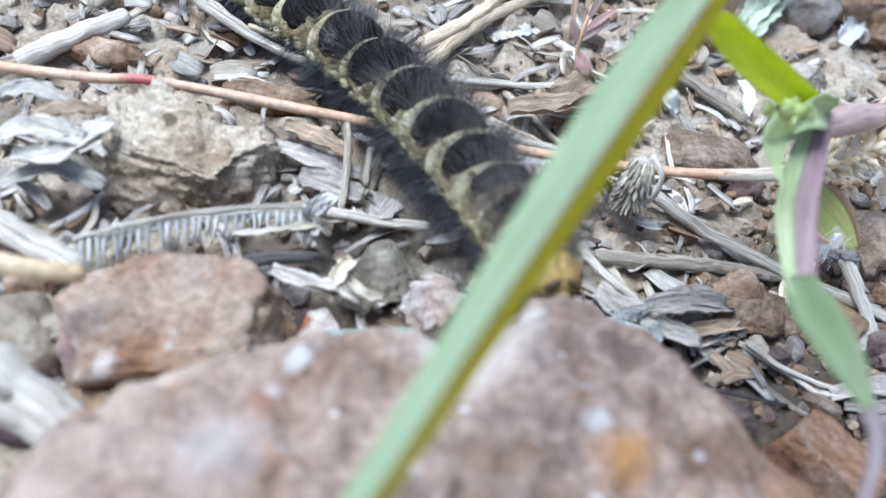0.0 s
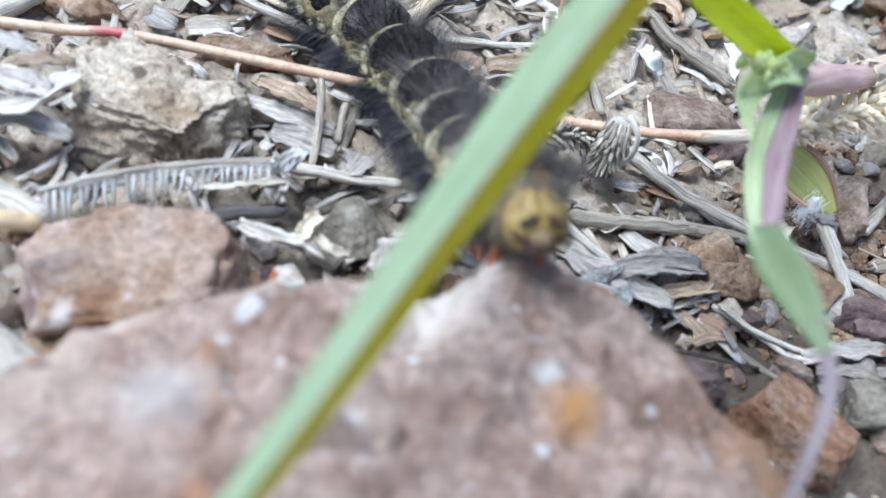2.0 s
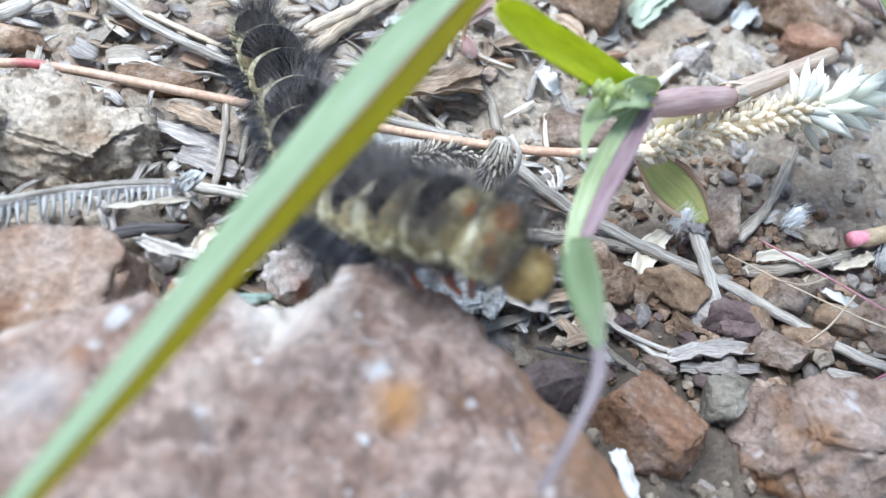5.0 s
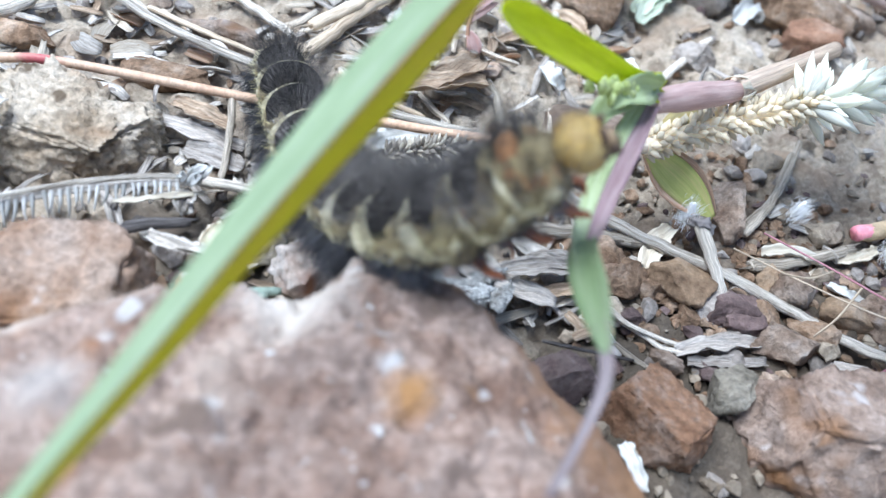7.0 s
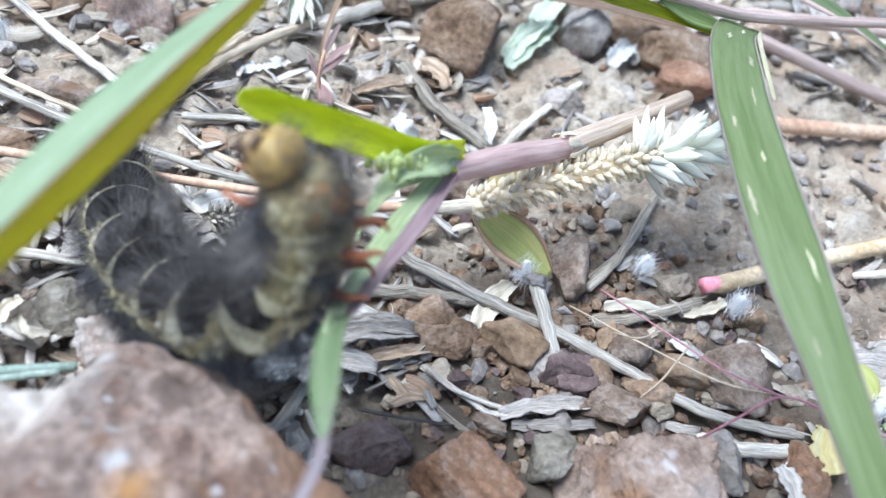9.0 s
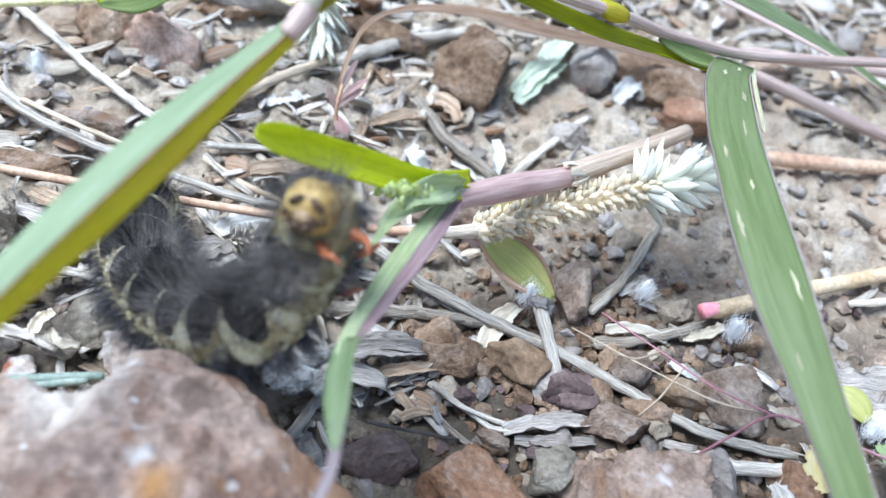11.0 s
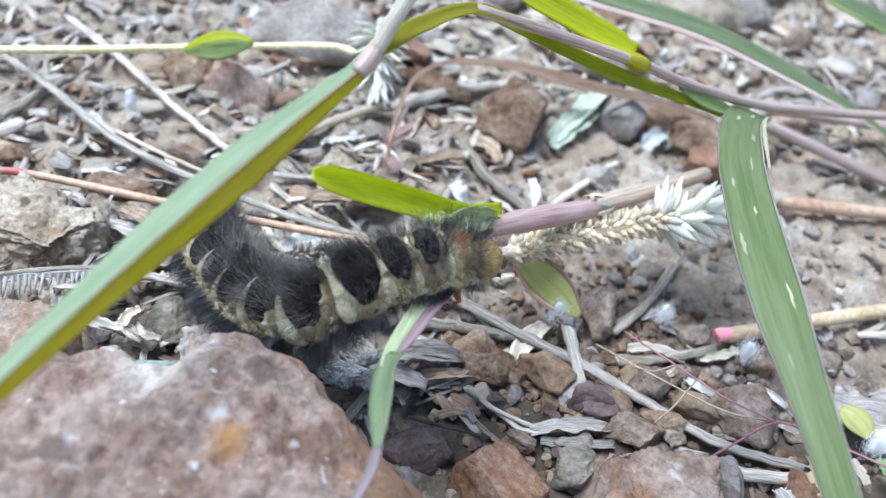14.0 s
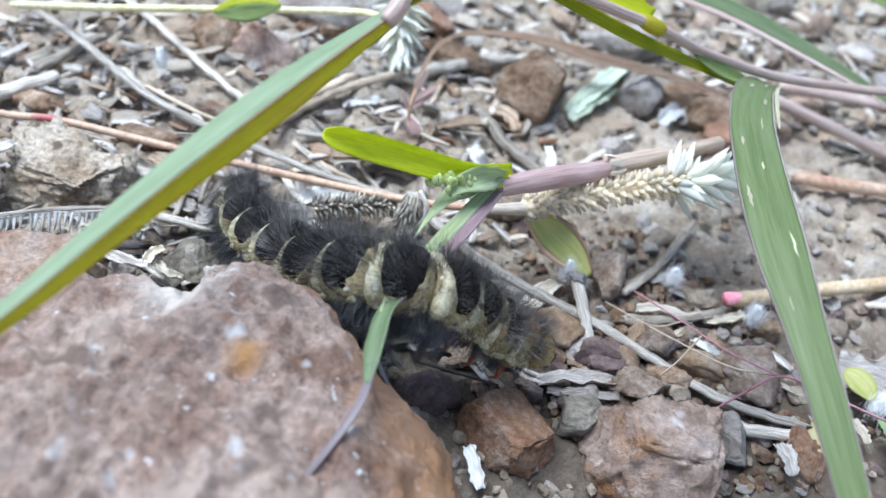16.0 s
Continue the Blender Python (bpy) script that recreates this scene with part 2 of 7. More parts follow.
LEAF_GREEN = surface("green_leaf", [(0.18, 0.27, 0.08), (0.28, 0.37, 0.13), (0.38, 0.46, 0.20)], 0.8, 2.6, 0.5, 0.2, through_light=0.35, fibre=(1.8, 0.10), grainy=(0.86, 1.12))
LEAF_SAGE = surface("sage_leaf", [(0.185, 0.255, 0.125), (0.25, 0.325, 0.165), (0.31, 0.37, 0.22)], 0.8, 2.6, 0.55, 0.2, through_light=0.3, fibre=(1.8, 0.10), grainy=(0.86, 1.12))
BLADE_MINT = surface("mint_blade", [(0.235, 0.32, 0.18), (0.295, 0.385, 0.225), (0.345, 0.42, 0.275)], 0.8, 2.6, 0.55, 0.2, through_light=0.3, fibre=(1.8, 0.10), grainy=(0.9, 1.1))
BLADE_YELLOW = surface("yellow_blade", [(0.84, 0.80, 0.13), (0.90, 0.88, 0.17), (0.88, 0.78, 0.22)], 0.8, 2.6, 0.55, 0.2, through_light=0.88, fibre=(1.8, 0.10), grainy=(0.9, 1.1))
LEAF_EDGE = surface("leaf_edge", [(0.60, 0.56, 0.07), (0.70, 0.68, 0.09), (0.62, 0.52, 0.13)], 0.8, 2.6, 0.55, 0.2, through_light=0.72, fibre=(1.8, 0.10), grainy=(0.86, 1.12))
LEAF_PURPLE = surface("purple_leaf", [(0.27, 0.165, 0.15), (0.385, 0.26, 0.24), (0.475, 0.365, 0.335)], 0.8, 2.6, 0.5, 0.2, through_light=0.2, fibre=(1.8, 0.10), grainy=(0.86, 1.12))
LEAF_MAUVE = surface("mauve_leaf", [(0.21, 0.125, 0.145), (0.295, 0.20, 0.215), (0.385, 0.29, 0.30)], 0.8, 2.6, 0.5, 0.2, through_light=0.2, fibre=(1.8, 0.10), grainy=(0.86, 1.12))
LEAF_TAIL = surface("leaf_tail", [(0.17, 0.125, 0.13), (0.25, 0.20, 0.205), (0.34, 0.29, 0.285)], 0.8, 2.6, 0.5, 0.2, through_light=0.2, fibre=(1.8, 0.10), grainy=(0.86, 1.12))
LEAF_FOLD = surface("turned_leaf", [(0.19, 0.28, 0.13), (0.26, 0.355, 0.185), (0.35, 0.42, 0.26)], 0.8, 2.6, 0.5, 0.2, through_light=0.4, fibre=(1.8, 0.10), grainy=(0.86, 1.12))
HUSK_TAN = surface("tan_husk", [(0.42, 0.335, 0.25), (0.60, 0.52, 0.42), (0.70, 0.64, 0.555)], 1.0, 3.0, 0.8, 0.5, through_light=0.15, fibre=(2.2, 0.16))
HUSK_PINK = surface("pink_husk", [(0.44, 0.31, 0.235), (0.63, 0.49, 0.38), (0.74, 0.62, 0.50)], 1.0, 3.0, 0.75, 0.5, through_light=0.15, fibre=(2.4, 0.06))
LEAF_OLIVE = surface("olive_leaf", [(0.40, 0.42, 0.13), (0.50, 0.51, 0.18), (0.60, 0.50, 0.23)], 0.8, 2.6, 0.35, 0.2, through_light=0.3, fibre=(1.8, 0.10), grainy=(0.86, 1.12))
BUD = surface("bud", [(0.38, 0.46, 0.13), (0.54, 0.62, 0.26), (0.68, 0.72, 0.45)], 300, 1500, 0.6, 0.5, through_light=0.2)
BRACT = surface("bract", [(0.84, 0.72, 0.52), (0.91, 0.82, 0.65), (0.94, 0.89, 0.76)], 0.8, 2.6, 0.6, 0.1, through_light=0.42, fibre=(1.8, 0.10), grainy=(0.86, 1.12))
BRACT_WHITE = surface("white_bract", [(0.90, 0.90, 0.80), (0.95, 0.95, 0.86), (0.97, 0.97, 0.90)], 0.8, 2.6, 0.6, 0.1, through_light=0.42, fibre=(1.8, 0.10), grainy=(0.86, 1.12))
BRACT_DRY = surface("dry_bract", [(0.18, 0.15, 0.12), (0.36, 0.32, 0.27), (0.54, 0.50, 0.44)], 260, 1200, 0.8, 0.4, through_light=0.1)
FLUFF = surface("fluff", [(0.93, 0.93, 0.92), (0.96, 0.96, 0.95)], 260, 1200, 0.9, 0.0, through_light=0.15, pieces=0.04, grainy=(0.95, 1.02))
SKIN = surface("caterpillar_skin", [(0.135, 0.097, 0.045), (0.36, 0.284, 0.148), (0.55, 0.475, 0.32)], 420, 2200, 0.6, 0.6,
               spots=[((0.70, 0.69, 0.60), 800, 0.63, 0.68), ((0.085, 0.065, 0.04), 460, 0.55, 0.64)], pieces=0.08)
SKIN_FRONT = surface("caterpillar_front_skin", [(0.085, 0.058, 0.03), (0.25, 0.195, 0.10), (0.42, 0.355, 0.21)], 380, 2000, 0.6, 0.6,
                     spots=[((0.30, 0.12, 0.045), 260, 0.62, 0.74), ((0.46, 0.43, 0.31), 700, 0.67, 0.73)], pieces=0.08)
RUST = surface("caterpillar_rust", [(0.16, 0.07, 0.03), (0.32, 0.16, 0.07)], 400, 2000, 0.6, 0.5, pieces=0.05)
BAND = surface("caterpillar_band", [(0.26, 0.215, 0.12), (0.52, 0.465, 0.30), (0.70, 0.66, 0.52)], 500, 2200, 0.6, 0.6, spots=[((0.12, 0.09, 0.05), 600, 0.60, 0.70)], pieces=0.08)
VELVET = surface("caterpillar_velvet", [(0.004, 0.004, 0.004), (0.010, 0.009, 0.009), (0.020, 0.018, 0.018)], 500, 2500, 0.9, 0.6, pieces=0.05, spec=0.1)
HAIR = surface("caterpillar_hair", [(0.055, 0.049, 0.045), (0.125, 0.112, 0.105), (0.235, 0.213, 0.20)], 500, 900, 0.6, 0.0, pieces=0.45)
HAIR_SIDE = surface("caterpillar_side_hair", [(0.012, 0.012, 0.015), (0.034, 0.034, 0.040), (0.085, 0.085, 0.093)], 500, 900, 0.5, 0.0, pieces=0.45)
HAIR_PALE = surface("caterpillar_pale_hair", [(0.42, 0.35, 0.16), (0.58, 0.52, 0.30)], 500, 900, 0.6, 0.0, pieces=0.3)
HEAD = surface("caterpillar_head", [(0.14, 0.075, 0.028), (0.34, 0.22, 0.07), (0.47, 0.345, 0.14)], 260, 1500, 0.4, 0.2, spots=[((0.14, 0.07, 0.025), 330, 0.60, 0.68)], pieces=0.05)
FACE = surface("caterpillar_face", [(0.035, 0.02, 0.012), (0.08, 0.045, 0.025)], 400, 1500, 0.5, 0.2)
MOUTH = surface("caterpillar_mouth", [(0.20, 0.13, 0.07), (0.36, 0.26, 0.16)], 400, 1500, 0.4, 0.2)
LEG = surface("caterpillar_leg", [(0.26, 0.075, 0.03), (0.40, 0.14, 0.065)], 400, 1500, 0.35, 0.1)
PROLEG = surface("caterpillar_proleg", [(0.10, 0.075, 0.06), (0.20, 0.16, 0.14)], 400, 1500, 0.6, 0.3)
PINK_LEAF = surface("pink_leaf", [(0.78, 0.54, 0.50), (0.84, 0.64, 0.60), (0.88, 0.73, 0.69)], 0.8, 2.6, 0.6, 0.2, through_light=0.6, fibre=(1.8, 0.10), grainy=(0.86, 1.12))
BLADE = surface("blade_leaf", [(0.145, 0.205, 0.072), (0.195, 0.26, 0.10), (0.25, 0.315, 0.145)], 0.8, 2.6, 0.5, 0.12, through_light=0.3, spots=[((0.55, 0.55, 0.42), 1.6, 0.74, 0.78)], fibre=(1.2, 0.06), grainy=(0.86, 1.12))
ROCK_WHITE = surface("white_chip", [(0.34, 0.22, 0.17), (0.66, 0.58, 0.52), (0.80, 0.78, 0.75)], 220, 900, 0.85, 0.9, spots=[((0.34, 0.13, 0.07), 170, 0.60, 0.70)])
ROCK_CHIP = surface("rusty_chip", [(0.50, 0.36, 0.29), (0.72, 0.62, 0.55), (0.82, 0.78, 0.74)], 220, 900, 0.85, 0.9, patches=[((0.30, 0.10, 0.045), (1.6, -1.6, 0.2), 1.7), ((0.42, 0.17, 0.07), (1.2, -1.4, -1.2), 1.5)])
ROCK_SIDE = surface("side_stone", [(0.33, 0.18, 0.105), (0.53, 0.37, 0.275), (0.65, 0.51, 0.42)], 120, 900, 0.85, 0.9, grainy=(0.55, 1.38), spots=[((0.62, 0.54, 0.49), 170, 0.60, 0.70)],
                    patches=[((0.36, 0.17, 0.06), (4, -6.5, -1.5), 6.5), ((0.38, 0.19, 0.075), (-3, -7, -2.5), 5.0), ((0.40, 0.27, 0.25), (-7.5, -4, 1), 4.5)])

# ---- helpers of this scene; lengths in millimetres ----
rng = random.Random(7)


def ground_height(x, y):
    """The soil's height at a place: a low bank on one side, gently rising away, crumbly."""
    z = 1.5 + 3.5 * math.tanh(-(x - 20) / 25) + min(8.0, max(-2.0, (y - 80) * 0.05))
    z += 1.1 * noise.noise((x / 17, y / 17, 3.1)) + 0.7 * noise.noise((x / 6, y / 6, 9.2))
    return z


def shape(name, bm, material, parent=None, label="", origin=(0, 0, 0), smooth=True):
    """Links a bmesh in millimetres, whose origin is at a place, as one mesh object."""
    bmesh.ops.scale(bm, vec=(MM, MM, MM), verts=bm.verts)
    me = bpy.data.meshes.new(name)
    bm.to_mesh(me)
    bm.free()
    for p in me.polygons:
        p.use_smooth = smooth
    me.materials.append(material)
    ob = new(name, me)
    ob.location = Vector(origin) * MM
    if parent:
        ob.parent = parent
    if label:
        ob["label"] = label
    return ob


def part(name, bm, material, parent, label="", smooth=True):
    """One part of a thing; its bmesh is in the thing's space."""
    return shape(name, bm, material, parent, label, smooth=smooth)


def base(name, origin, label, category, group=""):
    """The Empty that parents a thing's parts."""
    ob = new(name)
    ob.empty_display_size = 0.002
    ob.location = Vector(origin) * MM
    return tagged(ob, label, category, group)


def glide(points, n):
    """n places along a smooth curve through the points, evenly spaced by length."""
    p = [Vector(q) for q in points]
    p = [2 * p[0] - p[1], *p, 2 * p[-1] - p[-2]]
    fine = []
    for a, b, c, d in zip(p, p[1:], p[2:], p[3:]):
        for i in range(12):
            u = i / 12
            fine.append(0.5 * ((2 * b) + (c - a) * u + (2 * a - 5 * b + 4 * c - d) * u * u + (3 * b - a - 3 * c + d) * u ** 3))
    fine.append(p[-2].copy())
    s = [0.0]
    for a, b in zip(fine, fine[1:]):
        s.append(s[-1] + (b - a).length)
    out, j = [], 0
    for i in range(n):
        w = s[-1] * i / (n - 1)
        while j < len(s) - 2 and s[j + 1] < w:
            j += 1
        out.append(fine[j].lerp(fine[j + 1], (w - s[j]) / max(1e-9, s[j + 1] - s[j])))
    return out


def tube(bm, pts, radius, sides=8, rugged=0.0, flat=1.0, seed=0.0):
    """A closed tube along places; radius is a number or a function of 0..1. rugged: relief by share of the radius."""
    rings, n = [], len(pts)
    side = None
    uv = bm.loops.layers.uv.verify()
    run = [0.0]
    for a, b in zip(pts, pts[1:]):
        run.append(run[-1] + (b - a).length)
    wide = 2 * math.pi * (radius(0.5) if callable(radius) else radius)
    for i, p in enumerate(pts):
        t = (pts[min(i + 1, n - 1)] - pts[max(i - 1, 0)]).normalized()
        if side is None:
            side = t.cross(Vector((0.1, 0.2, 1))).normalized()
        side = (side - t * side.dot(t)).normalized()
        up = side.cross(t)
        r = radius(i / (n - 1)) if callable(radius) else radius
        ring = []
        for k in range(sides):
            a = 2 * math.pi * k / sides
            q = r * (1 + rugged * noise.noise((k * 1.7 + seed, i * 0.22, seed * 3.1)) + 0.6 * rugged * noise.noise((p.x / 3 + seed, p.y / 3, k)))
            ring.append(bm.verts.new(p + side * (math.cos(a) * q) + up * (math.sin(a) * q * flat)))
        rings.append(ring)
    for i, (a, b) in enumerate(zip(rings, rings[1:])):
        for k in range(sides):
            f = bm.faces.new((a[k], a[(k + 1) % sides], b[(k + 1) % sides], b[k]))
            for loop, (du, dv) in zip(f.loops, ((0, 0), (1, 0), (1, 1), (0, 1))):
                loop[uv].uv = ((k + du) / sides * wide + seed, run[i + dv])
    bm.faces.new(rings[0][::-1])
    bm.faces.new(rings[-1])
    return bm


def ribbon(bm, pts, width, thick=0.12, curl=0.0, up=(0, 0, 1), cross=7, ripple=0.0, seed=0.0, notch=0.0, lo=-1.0, hi=1.0):
    """A thin blade with thickness along places; width is a function of 0..1, curl bends its edges upward, lo and hi bound the strip across."""
    n = len(pts)
    top, bottom = [], []
    uv = bm.loops.layers.uv.verify()
    run = [0.0]
    for a, b in zip(pts, pts[1:]):
        run.append(run[-1] + (b - a).length)
    half = width(0.5) / 2
    for i, p in enumerate(pts):
        t = (pts[min(i + 1, n - 1)] - pts[max(i - 1, 0)]).normalized()
        s = t.cross(Vector(up)).normalized()
        v = s.cross(t)
        u = i / (n - 1)
        w = width(u) / 2
        a, b = [], []
        for k in range(cross):
            c = lo + (hi - lo) * k / (cross - 1)
            edge = 1 + notch * noise.noise((i * 0.4 + seed, c * 2.0, seed)) * (abs(c) > 0.9)
            q = p + s * (c * w * edge) + v * (curl * w * c * c + ripple * noise.noise((u * 5 + seed, c * 1.5, seed)))
            a.append(bm.verts.new(q + v * thick / 2))
            b.append(bm.verts.new(q - v * thick / 2))
        top.append(a)
        bottom.append(b)
    for i in range(n - 1):
        for k in range(cross - 1):
            c = [half * (lo + (hi - lo) * (k + d) / (cross - 1)) + seed for d in (0, 1)]
            for f, order in ((bm.faces.new((top[i][k], top[i][k + 1], top[i + 1][k + 1], top[i + 1][k])), (0, 1, 1, 0)), (bm.faces.new((bottom[i][k + 1], bottom[i][k], bottom[i + 1][k], bottom[i + 1][k + 1])), (1, 0, 0, 1))):
                for loop, d, e in zip(f.loops, order, (0, 0, 1, 1)):
                    loop[uv].uv = (c[d], run[i + e])
        bm.faces.new((bottom[i][0], top[i][0], top[i + 1][0], bottom[i + 1][0]))
        bm.faces.new((top[i][-1], bottom[i][-1], bottom[i + 1][-1], top[i + 1][-1]))
    for k in range(cross - 1):
        bm.faces.new((bottom[0][k], bottom[0][k + 1], top[0][k + 1], top[0][k]))
        bm.faces.new((top[-1][k], top[-1][k + 1], bottom[-1][k + 1], bottom[-1][k]))
    return bm


def pebble_mesh(bm, size, seed, level=3, sharp=0.6, centre=(0, 0, 0), turn=0.0, rough=0.07, flats=()):
    """A broken stone: a ball cut by random planes and roughened."""
    r = random.Random(seed)
    made = bmesh.ops.create_icosphere(bm, subdivisions=level, radius=1.0)["verts"]
    cuts = []
    for i in range(int(9 + 6 * sharp)):
        d = Vector((r.gauss(0, 1), r.gauss(0, 1), r.gauss(0, 0.9))).normalized()
        cuts.append((d, r.uniform(0.46, 0.80) + 0.2 * (1 - sharp)))
    cuts = [(Vector(n).normalized(), lim) for n, lim in flats] or cuts
    o = r.uniform(0, 90)
    m = Matrix.Rotation(turn, 3, "Z")
    for v in made:
        d = v.co.copy()
        for n, lim in cuts:
            e = d.dot(n) - lim
            if e > 0:
                d -= n * e * (0.74 + 0.25 * sharp)
        k = 1 + rough * 1.5 * noise.noise(v.co * 1.6 + Vector((o, 0, 0))) + rough * noise.noise(v.co * 4 + Vector((0, o, 0))) + rough * 0.8 * noise.noise(v.co * 9 + Vector((0, 0, o))) + rough * 0.6 * noise.noise(v.co * 21)
        d *= k * 1.30
        v.co = m @ Vector((d.x * size[0] / 2, d.y * size[1] / 2, d.z * size[2] / 2)) + Vector(centre)
    return bm


stones_made = [0]


def stone(x, y, z, sx, sy, sz, material, label, yaw=0, sharp=0.6, level=4, name="stone", rough=0.09, flats=()):
    stones_made[0] += 1
    bm = pebble_mesh(bmesh.new(), (sx, sy, sz), stones_made[0] * 13 + 5, level, sharp, turn=radians(yaw), rough=rough, flats=flats)
    return tagged(shape(name, bm, material, origin=(x, y, z)), label, "stone", "stones on the soil")


def twig(points, width, material, label):
    """A dry stem or stick: uneven, slightly tapered, with ragged broken ends."""
    stones_made[0] += 1
    seed = stones_made[0] * 0.77
    origin = Vector(points[len(points) // 2])
    length = sum((Vector(b) - Vector(a)).length for a, b in zip(points, points[1:]))
    pts = [p - origin for p in glide(points, max(10, min(90, int(length * 1.6))))]
    stem = "STEM" if material.name.endswith("stem") else "WOOD"
    r = width / 2
    wob = 0.0 if stem == "STEM" else min(0.35, r * 0.3)
    for i, p in enumerate(pts):
        p += Vector((noise.noise((i * 0.3, seed, 0)), noise.noise((i * 0.3, seed, 5)), noise.noise((i * 0.3, seed, 9)))) * wob
    bm = tube(bmesh.new(), pts, lambda u: r * (1.05 - 0.2 * u) * (1.0 if 0.02 < u < 0.98 else 0.75), 12, 0.06 if stem == "STEM" else 0.17, 1.0 if stem == "STEM" else 0.8, seed)
    kind = "stem" if stem == "STEM" else "twig"
    made = tagged(shape(kind, bm, material, origin=origin), label, kind, "dry stems and twigs on the soil" if kind == "twig" else "")
    if kind == "twig" and width > 1.25:
        own = random.Random(int(seed * 100))
        for end, inner in ((pts[0], pts[2]), (pts[-1], pts[-3])):
            out = (end - inner).normalized()
            for i in range(own.randint(2, 3)):
                side = Vector((own.gauss(0, 1), own.gauss(0, 1), own.gauss(0, 1))).cross(out).normalized() * r * own.uniform(0.25, 0.75)
                far = end + side * 1.3 + out * width * own.uniform(0.3, 1.1)
                part("splinter", tube(bmesh.new(), glide([end - out * width * 0.8 + side * 0.8, end + side, far], 7), lambda u: r * 0.38 * (1 - 0.85 * u), 6, 0.3, 0.6, seed + i), material, made)
    return made


def husk(points, width, material, label, curl=0.4):
    """A dry scrap of leaf or husk: thin, curled across, torn at its edges, with fine ribs."""
    stones_made[0] += 1
    seed = stones_made[0] * 1.31
    origin = Vector(points[len(points) // 2])
    pts = [p - origin for p in glide(points, 22)]
    tilt = rng.uniform(-0.35, 0.35)
    bm = ribbon(bmesh.new(), pts, lambda u: width * (0.35 + 0.65 * math.sin(math.pi * min(1, max(0, 0.08 + 0.86 * u))) ** 0.6), 0.16, curl, (tilt, tilt * 0.6, 1), 11, width * 0.16, seed, 0.5)
    for v in bm.verts:
        v.co.z += 0.10 * math.sin(seed + 9 * v.co.x + 7 * v.co.y)
    return tagged(shape("dry_husk", bm, material, origin=origin), label, "dry husk", "husks and scraps in the litter")

# ---- the ground: one sheet, fine where it is seen near ----
def spaced(lo, hi, step, far, grow):
    a = [lo + step * i for i in range(int((hi - lo) / step) + 1)]
    s, up, down = step, [a[-1]], [a[0]]
    while up[-1] < far:
        s *= grow
        up.append(up[-1] + s)
        down.append(down[-1] - s)
    return down[:0:-1] + a + up[1:]


def build_ground():
    xs, ys = spaced(-75, 150, 0.8, 60000, 1.35), spaced(25, 260, 0.8, 60000, 1.35)
    verts = []
    for y in ys:
        for x in xs:
            z = ground_height(x, y)
            if -75 <= x <= 150 and 25 <= y <= 260:
                z += 0.7 * noise.noise((x / 2.3, y / 2.3, 1.7)) + 0.6 * noise.noise((x / 1.1, y / 1.1, 4.4)) + 2.0 * abs(noise.noise((x / 4.6, y / 4.6, 7.7))) + 1.2 * abs(noise.noise((x / 2.1, y / 2.1, 2.2))) + 2.4 * abs(noise.noise((x / 8.5, y / 8.5, 5.1))) - 1.5
            verts.append((x * MM, y * MM, z * MM))
    w = len(xs)
    faces = [(j * w + i, j * w + i + 1, (j + 1) * w + i + 1, (j + 1) * w + i) for j in range(len(ys) - 1) for i in range(w - 1)]
    me = bpy.data.meshes.new("ground")
    me.from_pydata(verts, [], faces)
    for p in me.polygons:
        p.use_smooth = True
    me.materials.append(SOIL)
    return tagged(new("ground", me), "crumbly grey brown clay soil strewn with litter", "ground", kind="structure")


build_ground()


